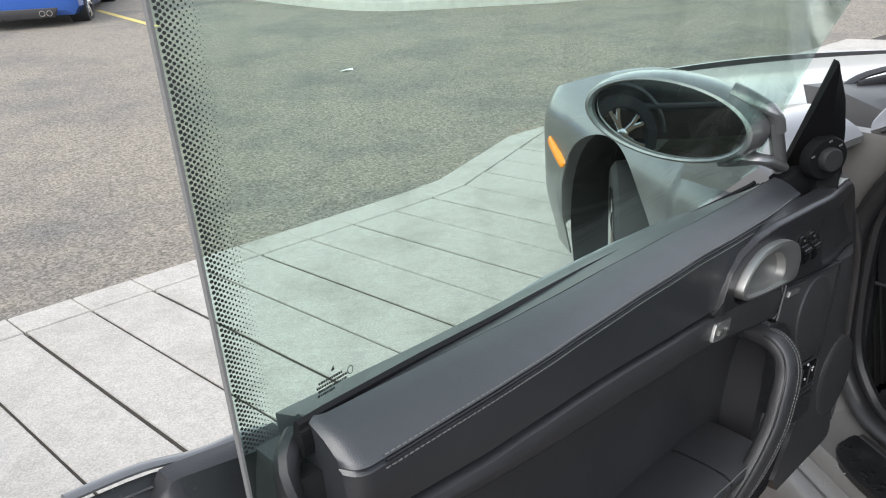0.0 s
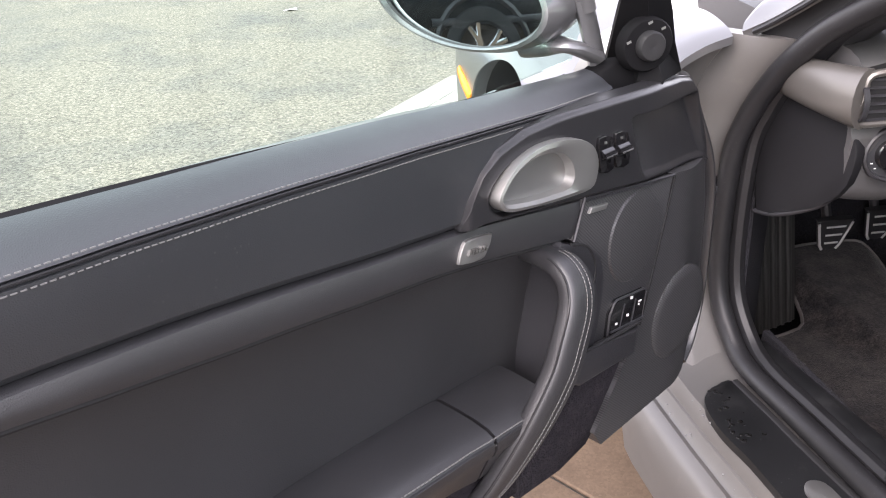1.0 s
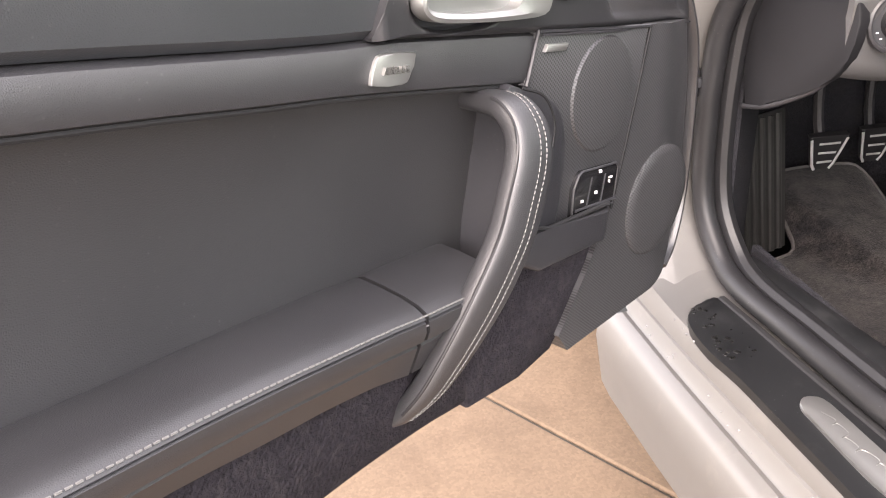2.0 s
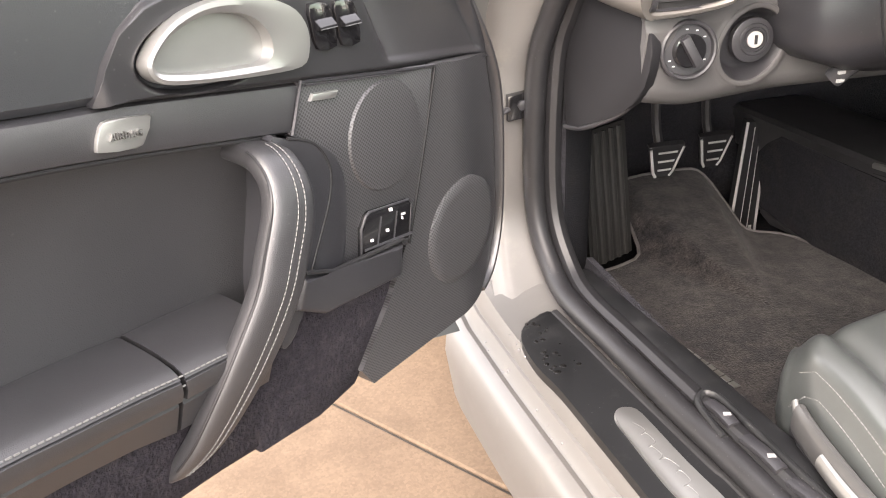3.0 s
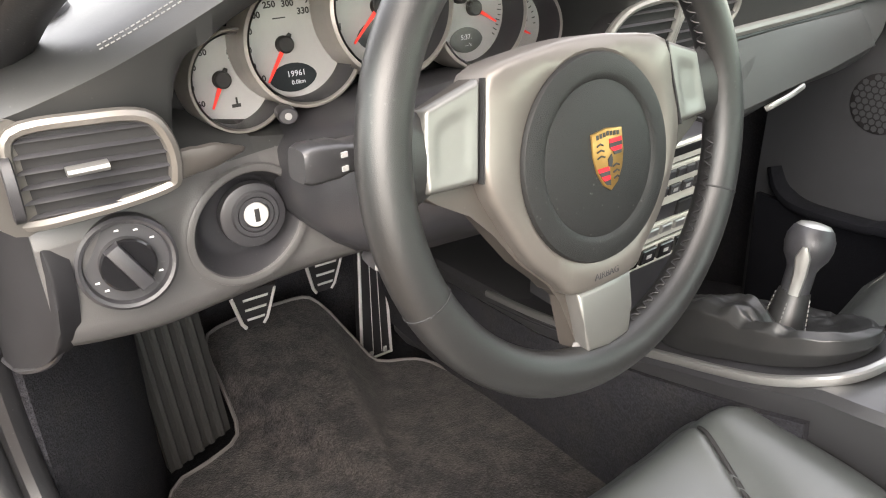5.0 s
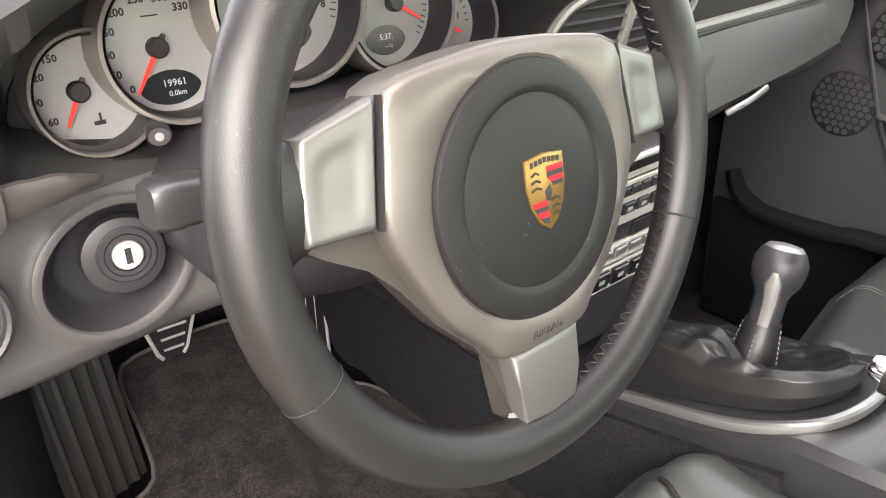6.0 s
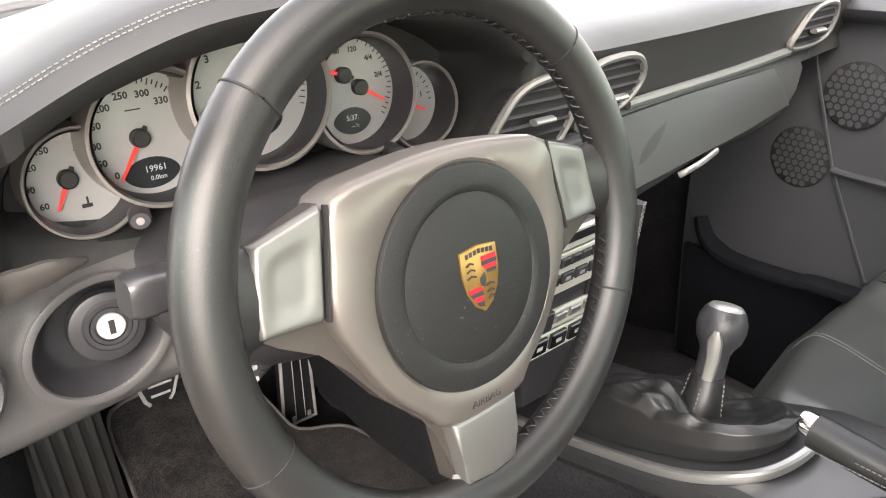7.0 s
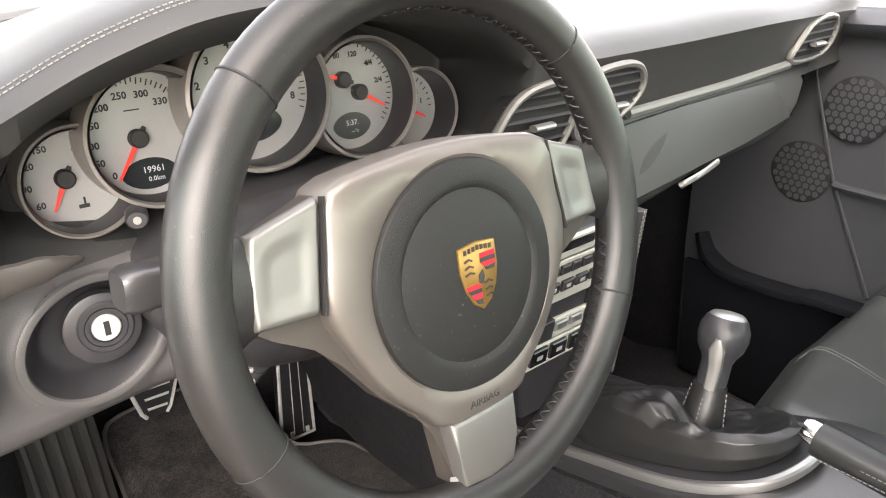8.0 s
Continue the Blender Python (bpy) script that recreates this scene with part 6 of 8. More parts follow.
# left end: satin pod, side panel
END = material("matt black end panel", (0.012, 0.012, 0.0135), 0.60, spec=0.15, grain=0.4, grain_size=0.001, tone=0.12, tone_size=0.05)
part("end_panel", plate(smooth([(1.134, 1.152, 0.865), (1.132, 1.154, 0.800), (1.120, 1.186, 0.760), (1.098, 1.27, 0.716), (1.090, 1.32, 0.700), (1.092, 1.34, 0.80), (1.094, 1.34, 0.90), (1.118, 1.22, 0.90)], 3, True), (0.016, 0.008, 0), 0.003), END, dashboard, "black dashboard end panel")
part("end_lip", tube(smooth([(1.091, 1.325, 0.696), (1.102, 1.27, 0.712), (1.122, 1.20, 0.752), (1.136, 1.172, 0.785)], 5), 0.004, 0.004, 8), PLASTIC, dashboard)
pod_rows = []
for f in np.linspace(0, 1, 9):
    c = Vector((1.131 - 0.036 * math.sin(f * 1.45), 1.142 + 0.19 * f ** 1.2, 0.924 + 0.002 * f))
    h = 0.040 - 0.012 * f
    pod_rows.append([c + Vector((0.024 * math.cos(a) * (1 - 0.5 * f), 0.012 * math.cos(a), h * math.sin(a))) for a in np.linspace(0, 2 * math.pi, 20)[:-1]])
# VOLCANO again, its colour raised for the brighter light on the dashboard's end
LIT_TRIM = material("warm grey metallic trim, lit copy", (0.175, 0.165, 0.153), 0.42, metal=0.65, tone=0.06, tone_size=0.03, grain=0.05, grain_size=0.001)
part("end_pod", loft(pod_rows), LIT_TRIM, dashboard, "warm grey metallic end of the dashboard")


def vent(outline, normal, tab, label, slats, frame_r=0.0042, frame_mat=TRIM, thumb=None):
    """An air vent: a framed outline in the dash face, a dark box behind it, slats across it and a thumb tab."""
    loop = smooth(outline, 5, True)
    nrm = Vector(normal).normalized()
    v = part("air_vent", tube(loop, frame_r, frame_r * 1.3, 8, up=nrm, loop=True), frame_mat, dashboard, label)
    part("vent_box", loft([loop, [p - nrm * 0.030 for p in loop]]), DARK, v)
    zs, ctr = [p.z for p in loop], sum(loop, Vector()) / len(loop)
    lo, hi = min(zs), max(zs)
    for k in range(slats):
        z = lo + (hi - lo) * (k + 0.75) / (slats + 0.5)
        cross = []
        for p, q in zip(loop, loop[1:] + loop[:1]):
            if (p.z - z) * (q.z - z) < 0:
                cross.append(p.lerp(q, (z - p.z) / (q.z - p.z)))
        if len(cross) >= 2:
            a, b = cross[0], cross[1]
            part("vent_slat", tube([a - nrm * 0.004, b - nrm * 0.004], 0.0075, 0.0014, 8, up=(0, -0.25, 1)), PLASTIC, v, "black vent slat")
    t = Vector(tab)
    part("vent_tab", tube([t - Vector((0.013, 0, 0)), t + Vector((0.013, 0, 0))], 0.006, 0.0035, 10, up=(0, 0, 1)), SATIN, v, "silver vent tab")
    if thumb:
        part("thumb_wheel", lathe([(0.010, -0.004), (0.0115, -0.003), (0.0115, 0.003), (0.010, 0.004)], facing(thumb, (1, 0, 0), (0, 1, 0)), 24, 2.0), PLASTIC, v, "ribbed black vent wheel")


vent([(1.124, 1.146, 0.893), (1.128, 1.145, 0.925), (1.135, 1.144, 0.954), (1.18, 1.137, 0.9575), (1.215, 1.132, 0.954), (1.228, 1.132, 0.935), (1.230, 1.135, 0.910), (1.222, 1.140, 0.898), (1.17, 1.146, 0.890)], (-0.08, -1, 0.12), (1.172, 1.122, 0.929), "air vent in a warm grey metallic surround", 6, 0.0050, LIT_TRIM, (1.127, 1.140, 0.918))
part("trim_spear", tube(smooth([(1.230, 1.140, 0.912), (1.250, 1.149, 0.910), (1.276, 1.166, 0.905), (1.297, 1.184, 0.899)], 4), [0.005] * 9 + [0.004] * 3 + [0.002], [0.011] * 4 + [0.010] * 3 + [0.009, 0.007, 0.006, 0.004, 0.003, 0.002], 12, up=(0, 0, 1)), VOLCANO, dashboard, "warm grey metallic trim strip")
vent([(1.664, 1.166, 0.910), (1.676, 1.162, 0.938), (1.695, 1.158, 0.961), (1.725, 1.155, 0.971), (1.768, 1.155, 0.969), (1.772, 1.158, 0.94), (1.760, 1.165, 0.905), (1.742, 1.168, 0.896), (1.70, 1.168, 0.900)], (0.05, -1, 0.15), (1.72, 1.150, 0.932), "centre air vent in a satin silver frame", 6)
vent([(1.800, 1.162, 0.968), (1.840, 1.162, 0.976), (1.872, 1.164, 0.972), (1.888, 1.168, 0.955), (1.884, 1.172, 0.936), (1.862, 1.175, 0.918), (1.82, 1.175, 0.905), (1.79, 1.172, 0.905), (1.785, 1.168, 0.93)], (0.05, -1, 0.15), (1.833, 1.155, 0.935), "centre air vent in a satin silver frame", 6)
vent([(2.236, 1.196, 0.932), (2.246, 1.192, 0.955), (2.270, 1.190, 0.978), (2.310, 1.192, 0.986), (2.345, 1.196, 0.980), (2.352, 1.20, 0.955), (2.335, 1.204, 0.932), (2.28, 1.202, 0.926)], (0.05, -1, 0.1), (2.292, 1.188, 0.950), "outer air vent in a satin silver frame", 5)
part("hazard_pad", box(1.752, 1.79, 1.150, 1.172, 0.886, 0.903, 0.003), PLASTIC, dashboard, "black hazard switch")
part("switch_row", box(1.742, 1.80, 1.150, 1.175, 0.874, 0.886, 0.002), VOLCANO, dashboard)
part("dash_strip", tube(smooth([(1.892, 1.188, 0.9115), (1.97, 1.190, 0.914), (2.10, 1.194, 0.918), (2.24, 1.198, 0.926)], 5), 0.005, 0.0065, 8, up=(0, 0, 1)), TRIM, dashboard, "dull satin dashboard strip")
glove_at = lambda x, t: Vector((x, lerp(*YF, x) - 0.007 + (lerp(*YB, x) - 0.006 - lerp(*YF, x)) * t, lerp(*ZF, x) - 0.010 + (lerp(*ZB, x) + 0.030 - lerp(*ZF, x)) * t))
glove = part("glovebox_lid", plate([glove_at(x, t) for x, t in ((1.86, 0.0), (2.00, 0.0), (2.10, 0.0), (2.20, 0.0), (2.215, 0.5), (2.22, 1.0), (2.10, 1.0), (2.02, 1.0), (1.86, 1.0))], (0, 0.012, 0), 0.003), DASH_LEATHER, dashboard, "black leather glovebox lid")
part("glovebox_handle", tube(smooth([(1.978, 1.168, 0.812), (1.985, 1.160, 0.819), (2.008, 1.157, 0.826), (2.040, 1.160, 0.833)], 4), 0.0032, 0.0042, 8), SATIN, glove, "bright glovebox handle")
# speaker outlet on the dash top
part("dash_speaker", lathe([(1.0, 0.0), (1.0, 0.004), (0.94, 0.0055), (0.9, 0.004), (0.0, 0.004)], pose(1.185, 1.40, 0.975, -6, 4, 20) @ Matrix.Diagonal((0.036, 0.055, 1, 1)), 30), SATIN, dashboard, "oval outlet on the dashboard top")
for k in range(7):
    part("outlet_bar", tube([(1.150 + 0.004 * abs(k - 3), 1.362 + k * 0.0125, 0.9795), (1.218 - 0.004 * abs(k - 3), 1.362 + k * 0.0125, 0.980)], 0.003, 0.002, 6), DARK, dashboard)
part("dash_mark", lathe([(1.0, 0.0), (1.0, 0.002), (0.95, 0.003), (0.0, 0.003)], pose(1.92, 1.30, 1.002, 0, 0, 10) @ Matrix.Diagonal((0.09, 0.06, 1, 1)), 32), DASH_LEATHER, dashboard)

# small oval demister outlet on the dash top
om = facing((1.190, 1.292, 1.0035), (-0.36, 0.03, 0.93), (0, 1, 0)) @ Matrix.Diagonal((0.034, 0.020, 1, 1))
outlet = part("demister_outlet", lathe([(1.0, -0.004), (1.0, 0.0015), (0.94, 0.0025), (0.86, 0.0015), (0.84, -0.002), (0.0, -0.002)], om, 32), POD, dashboard, "small oval demister outlet")
part("outlet_hole", lathe([(0.83, -0.0018), (0.0, -0.0018)], om, 28), DARK, outlet)
for k in range(6):
    u = -0.65 + 0.26 * k
    w = 0.80 * math.sqrt(1 - (u / 0.84) ** 2)
    part("outlet_slat", tube([om @ Vector((u, -w, 0.0005)), om @ Vector((u, w, 0.0005))], 0.0011, 0.0012, 6), POD, outlet)
# light switch and ignition lock
fm = facing((1.188, 1.155, 0.840), (-0.05, -1, 0.10), (1, 0, 0))
ls = part("light_switch", lathe([(0.037, -0.010), (0.037, 0.001), (0.0345, 0.003), (0.032, 0.002), (0.0305, -0.003), (0.030, -0.003), (0.0, -0.003)], fm, 36), PLASTIC, dashboard, "round black headlamp switch")
part("switch_dial", lathe([(0.0205, -0.004), (0.0205, 0.005), (0.019, 0.0065), (0.0, 0.0065)], fm, 28), GLOSS, ls)
part("dial_grip", plate([fm @ pose(0, 0, 0, 0, 0, 30) @ Vector(p) for p in ((-0.006, -0.020, 0.014), (0.006, -0.020, 0.014), (0.006, 0.020, 0.014), (-0.006, 0.020, 0.014))], fm.to_3x3() @ Vector((0, 0, -0.01)), 0.003), PLASTIC, ls, "black turning grip")
for k, a in enumerate((95, 65, 35, 205, 225, -30)):
    p = Vector((0.0258 * math.cos(radians(a)), 0.0258 * math.sin(radians(a)), -0.0024))
    part("switch_print", plate([fm @ (p + Vector(q)) for q in ((-0.0017, -0.0005, 0), (0.0017, -0.0007, 0), (0.0014, 0.0006, 0), (-0.0014, 0.0005, 0))], fm.to_3x3() @ Vector((0, 0, -0.0008)), 0), WHITE, ls)
def knee_y(x, z):
    yf, zf, yb, zb = (rounded(*k, x) for k in (YF, ZF, YB, ZB))
    return yf + (yb - yf) * (z - zf + 0.018) / (zb + 0.022 - zf + 0.018) - 0.007


hollow = []
for a in np.linspace(0, 2 * math.pi, 61)[:-1]:
    x, z = LOCK.x - 0.003 + 1.10 * 0.0505 * math.cos(a), LOCK.z - 0.002 + 0.0505 * math.sin(a)
    hollow.append(Vector((x, knee_y(x, z) - 0.0010, z)))
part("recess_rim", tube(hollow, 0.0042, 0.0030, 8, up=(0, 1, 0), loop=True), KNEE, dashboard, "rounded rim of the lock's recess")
gm = facing(LOCK + Vector((0, -0.0115, 0)), (-0.05, -1, 0.06), (1, 0, 0))
ig = part("ignition_lock", lathe([(0.0300, -0.030), (0.0290, -0.0225), (0.0270, -0.0215), (0.0, -0.0215)], gm @ Matrix.Translation((0.004, 0.002, 0)), 40), PLASTIC, dashboard, "ignition lock in a round dark grey recess")
gm = gm @ Matrix.Translation((0, 0, -0.0115))
gm = gm @ Matrix.Translation((0, 0, -0.006))
part("lock_ring", lathe([(0.0225, -0.011), (0.0215, -0.0035), (0.0200, -0.0020), (0.0165, -0.0020), (0.0160, -0.0035), (0.0155, -0.0020), (0.0125, -0.0020), (0.0120, -0.005), (0.0, -0.005)], gm @ Matrix.Translation((0.006, 0.003, 0)), 36), PLASTIC, ig)
part("lock_barrel", lathe([(0.0108, -0.006), (0.0108, -0.0015), (0.0098, -0.0005), (0.0, -0.0005)], gm @ Matrix.Translation((0.006, 0.003, 0)), 28), STEEL, ig, "bright lock barrel")
part("key_slot", plate([gm @ Vector(p) for p in ((0.0040, -0.0030, 0.0004), (0.0085, -0.0030, 0.0004), (0.0085, 0.0090, 0.0004), (0.0040, 0.0090, 0.0004))], gm.to_3x3() @ Vector((0, 0, -0.003)), 0.0006, 1), DARK, ig)

# ---------------------------------------------------------------- instruments
cluster = part("instrument_binnacle", plate(smooth([(1.262, 1.262, 0.925), (1.30, 1.262, 0.985), (1.37, 1.262, 1.03), (1.4725, 1.262, 1.055), (1.575, 1.262, 1.03), (1.645, 1.262, 0.985), (1.683, 1.262, 0.925), (1.64, 1.262, 0.892), (1.4725, 1.262, 0.884), (1.305, 1.262, 0.892)], 3, True), (0, 0.01, 0), 0), DARK, car, "five round grey dials in dark bezels")


RING = material("warm silver dial ring", (0.36, 0.34, 0.315), 0.38, metal=0.45, tone=0.05, tone_size=0.01)


def dial(x, y, z, r, nums, needle, ticks, lcd=None, symbols=(), hub=(0.0, 0.0), num_r=0.72, size=0.0075, cuts=()):
    def clear(bm):
        gone = [f for f in bm.faces if any(math.hypot(f.calc_center_median().x - cx, f.calc_center_median().z - cz) < cr for cx, cz, cr in cuts)]
        bmesh.ops.delete(bm, geom=gone, context="FACES")
        return bm

    m = facing((x, y, z), (0, -1, 0.12), (1, 0, 0))
    g = part("dial", clear(lathe([(0, 0)] + [(r * 0.94 * k / 44, 0) for k in range(1, 45)], m, 72)), DIAL, cluster, "light grey dial face with black figures")
    part("dial_bezel", clear(lathe([(r * 0.93, -0.004), (r * 0.93, 0.010), (r * 0.97, 0.030), (r * 1.0, 0.035), (r * 1.045, 0.033), (r * 1.05, 0.0), (r * 1.05, -0.01)], m, 96)), RING, g, "warm silver dial ring")
    part("dial_tube", clear(lathe([(r * 0.925, 0.001), (r * 0.925, 0.028), (r * 0.955, 0.033)], m, 96)), PLASTIC, g)
    lens = part("dial_lens", clear(lathe([(r * 0.95, 0.029)] + [(r * 0.95 * (1 - k / 12), 0.029 + 0.002 * k / 12) for k in range(1, 13)], m, 48)), LENS, g, "clear dial lens")
    lens.visible_shadow = False
    c = Vector((hub[0], hub[1], 0))
    letters = [words(t, size, m @ pose(c.x + num_r * r * math.sin(radians(a)), c.y + num_r * r * math.cos(radians(a)), 0.0006), 0.0002, 0.03) for t, a in nums]
    if letters:
        part("dial_figures", joined(letters), INK, g, "black dial figures")
    bars = []
    for a0, a1, n in ticks:
        for k in range(n):
            a = radians(a0 + (a1 - a0) * k / max(1, n - 1))
            d, w = Vector((math.sin(a), math.cos(a), 0)), Vector((math.cos(a), -math.sin(a), 0)) * 0.0005
            p, q = c + d * r * 0.90, c + d * r * (0.83 if k % 2 else 0.80)
            bars.append(plate([m @ (v + Vector((0, 0, 0.0006))) for v in (p - w, p + w, q + w, q - w)], m.to_3x3() @ Vector((0, 0, -0.0004)), 0))
    if bars:
        part("dial_ticks", joined(bars), INK, g, "black dial ticks")
    for hx, hy, a, ln in needle:
        d, w = Vector((math.sin(radians(a)), math.cos(radians(a)), 0)), Vector((math.cos(radians(a)), -math.sin(radians(a)), 0))
        h = Vector((hx, hy, 0.006))
        part("needle", plate([m @ v for v in (h - w * 0.0019 + d * 0.004, h + w * 0.0019 + d * 0.004, h + w * 0.0008 + d * ln, h - w * 0.0008 + d * ln)], m.to_3x3() @ Vector((0, 0, -0.0012)), 0), NEEDLE, g, "red needle")
        part("needle_cap", lathe([(0.0075, 0.0008), (0.0075, 0.0075), (0.006, 0.009), (0, 0.009)], m @ Matrix.Translation((hx, hy, 0)), 22), INK, g, "black needle cap")
        part("needle_tail", plate([m @ v for v in (h - w * 0.003 - d * 0.004, h + w * 0.003 - d * 0.004, h + w * 0.0015 - d * 0.0105, h - w * 0.0015 - d * 0.0105)], m.to_3x3() @ Vector((0, 0, -0.0012)), 0), INK, g)
    if lcd:
        lx, ly, lw, lh, lines = lcd
        shape = [m @ Vector((lx + lw * math.cos(t), ly + lh * math.copysign(abs(math.sin(t)) ** 1.2, math.sin(t)), 0.0012)) for t in np.linspace(0, 2 * math.pi, 25)[:-1]]
        part("display", plate(shape, m.to_3x3() @ Vector((0, 0, -0.001)), 0), LCD, g, "dark oval display")
        for text, tx, ty, ts in lines:
            part("display_digits", words(text, ts, m @ pose(lx + tx, ly + ty, 0.0016), 0.0001), DIGIT, g, "lit display digits")
    for sx, sy, sw, sh in symbols:
        part("symbol_bar", plate([m @ Vector((sx + p * sw, sy + q * sh, 0.0007)) for p, q in ((-1, -1), (1, -1), (1, 1), (-1, 1))], m.to_3x3() @ Vector((0, 0, -0.0005)), 0), INK, g)
    return g


dial(1.314, 1.250, 0.940, 0.041, [("150", -28), ("120", -62), ("90", -98), ("60", -132)], [(-0.006, 0.0, 208, 0.026)], [(-45, 40, 0)], hub=(-0.006, 0.0), num_r=0.66, size=0.0070, symbols=((0.004, -0.024, 0.004, 0.0015), (0.005, -0.020, 0.0008, 0.003)), cuts=((1.372, 0.966, 0.0540),))
dial(1.372, 1.240, 0.966, 0.052, [("330", 42), ("300", 16), ("250", -12), ("200", -40), ("150", -66), ("100", -92), ("50", -116), ("0", -140)], [(-0.008, -0.002, 214, 0.036)], [(-50, 55, 22)], (-0.003, -0.031, 0.0225, 0.0125, (("19961", 0.003, 0.0030, 0.0072), ("0.0km", 0.004, -0.0045, 0.0054))), hub=(-0.008, -0.002), num_r=0.66, size=0.0076, symbols=((-0.008, 0.020, 0.006, 0.0005),), cuts=((1.457, 0.987, 0.0625),))
dial(1.457, 1.236, 0.987, 0.060, [("1", -110), ("2", -75), ("3", -45), ("4", -15), ("5", 15), ("6", 42), ("7", 72), ("8", 100)], [(0.0, 0.0, -135, 0.042)], [(-120, 110, 40)], (0.002, -0.026, 0.026, 0.015, ()), num_r=0.70, size=0.0085)
dial(1.559, 1.243, 0.969, 0.052, [("80", -14), ("120", 14), ("4/4", 46), ("2/4", 78)], [(-0.006, 0.016, -70, 0.022), (0.010, 0.003, 122, 0.030)], [(-30, 130, 26)], (0.0, -0.027, 0.020, 0.0125, (("5:37.", 0.0, 0.0028, 0.0070), ("---\u00b0c", 0.002, -0.0050, 0.0045))), hub=(0.0, 0.004), num_r=0.66, size=0.0066, cuts=((1.457, 0.987, 0.0625),))
dial(1.626, 1.250, 0.946, 0.040, [("4", -5), ("3", 25), ("2", 52), ("1", 78)], [(-0.004, 0.002, 116, 0.027)], [(-20, 90, 12)], hub=(-0.004, 0.0), num_r=0.62, size=0.0070, symbols=((-0.006, -0.020, 0.004, 0.0012),), cuts=((1.557, 0.969, 0.0540),))
for x, a in ((1.342, 0), (1.575, 0)):
    bt = part("trip_button", lathe([(0.0085, -0.012), (0.0085, 0.010), (0.007, 0.012), (0, 0.012)], facing((x, 1.195, 0.9165 if x < 1.5 else 0.920), (-0.25, -1, 0.1), (1, 0, 0)), 22, 0.85), PLASTIC, cluster, "small black dial button")
    part("button_print", lathe([(0.0030, 0.0121), (0.0030, 0.0124), (0, 0.0124)], facing((x, 1.195, 0.9165 if x < 1.5 else 0.920), (-0.25, -1, 0.1), (1, 0, 0)), 16), SATIN, bt)

# ---------------------------------------------------------------- steering wheel and column
WM = facing((1.4725, 0.9755, 0.925), (0.078, -0.974, 0.214), (1, 0, 0))
wv = lambda x, y, z=0.0: WM @ Vector((x, y, z))
wup = WM.to_3x3() @ Vector((0, 0, 1))
wheel = part("steering_wheel", tube([wv(0.168 * math.cos(a), 0.168 * math.sin(a)) for a in np.linspace(0, 2 * math.pi, 97)[:-1]], 0.0172, 0.0158, 24, up=wup, loop=True), WHEEL_LEATHER, car, "black leather three-spoke steering wheel with round badge pad")
for a in (205, -25, 135, 45):
    ca, sa = math.cos(radians(a)), math.sin(radians(a))
    part("rim_seam", tube([wv(0.168 * ca + 0.0175 * math.cos(t) * ca, 0.168 * sa + 0.0175 * math.cos(t) * sa, 0.0161 * math.sin(t)) for t in np.linspace(0, 2 * math.pi, 25)[:-1]], 0.0008, 0.0004, 6, up=(ca, 0.2, sa), loop=True), DARK, wheel)
inner = []
for k in range(210):
    a = 2 * math.pi * k / 210
    dg = math.degrees(a) % 360
    if (dg < 100 and not 2 < dg < 17) or 282 < dg < 350:
        z0 = 0.0032 if k % 2 else -0.0032
        p, q = wv(0.1511 * math.cos(a), 0.1511 * math.sin(a), z0), wv(0.1507 * math.cos(a + 0.022), 0.1507 * math.sin(a + 0.022), -z0)
        inner.append(tube([p, (p + q) / 2 - (p - WM.translation).normalized() * 0.0010, q], 0.0008, 0.0007, 6))
tagged(part("rim_stitching", joined(inner), RUBBER, wheel, "dark cross stitching inside the rim"), kind="stuff")


def wplate(pts, z, depth, mat, name, label="", bevel=0.003, sm=0, parent=None):
    p3 = [wv(x, y, z) if len(p) == 2 else wv(*p) for p in pts for x, y in [p[:2]]]
    if sm:
        p3 = smooth(p3, sm, True)
    return part(name, plate(p3, -wup * depth, bevel, 3), mat, parent or wheel, label)


# hub shell with arms towards the rim
shell = [(-0.148, 0.040), (-0.128, 0.045), (-0.095, 0.056), (-0.078, 0.061), (-0.045, 0.068), (0.0, 0.071), (0.045, 0.068), (0.078, 0.061), (0.095, 0.056), (0.128, 0.045), (0.148, 0.040), (0.150, -0.004), (0.130, -0.014), (0.104, -0.024), (0.090, -0.044), (0.070, -0.071), (0.046, -0.094), (0.032, -0.108), (0.027, -0.150), (0.0, -0.154), (-0.027, -0.150), (-0.032, -0.108), (-0.046, -0.094), (-0.070, -0.071), (-0.090, -0.044), (-0.104, -0.024), (-0.130, -0.014), (-0.150, -0.004)]
BACK = material("warm grey hub plastic", (0.040, 0.035, 0.031), 0.42, tone=0.08, tone_size=0.03, dust=0.2, grain=0.2, grain_size=0.001)
wplate(shell, -0.004, 0.014, BACK, "hub_back", "black back of the hub", 0.004)
hub_line = smooth([wv(*p) for p in [(-0.1010, -0.006), (-0.0970, 0.028), (-0.0885, 0.060), (-0.045, 0.069), (0.0, 0.072), (0.045, 0.069), (0.0875, 0.060), (0.0935, 0.028), (0.0980, -0.006), (0.086, -0.040), (0.068, -0.070), (0.046, -0.092), (0.034, -0.104), (0.0, -0.107), (-0.034, -0.104), (-0.046, -0.092), (-0.068, -0.070), (-0.086, -0.040)]], 3, True)
hc = wv(0, -0.012)
hub_rings = [[p - wup * 0.022 for p in hub_line], [p + wup * 0.002 for p in hub_line], [p.lerp(hc, 0.012) + wup * 0.0078 for p in hub_line], [p.lerp(hc, 0.05) + wup * 0.0106 for p in hub_line]]
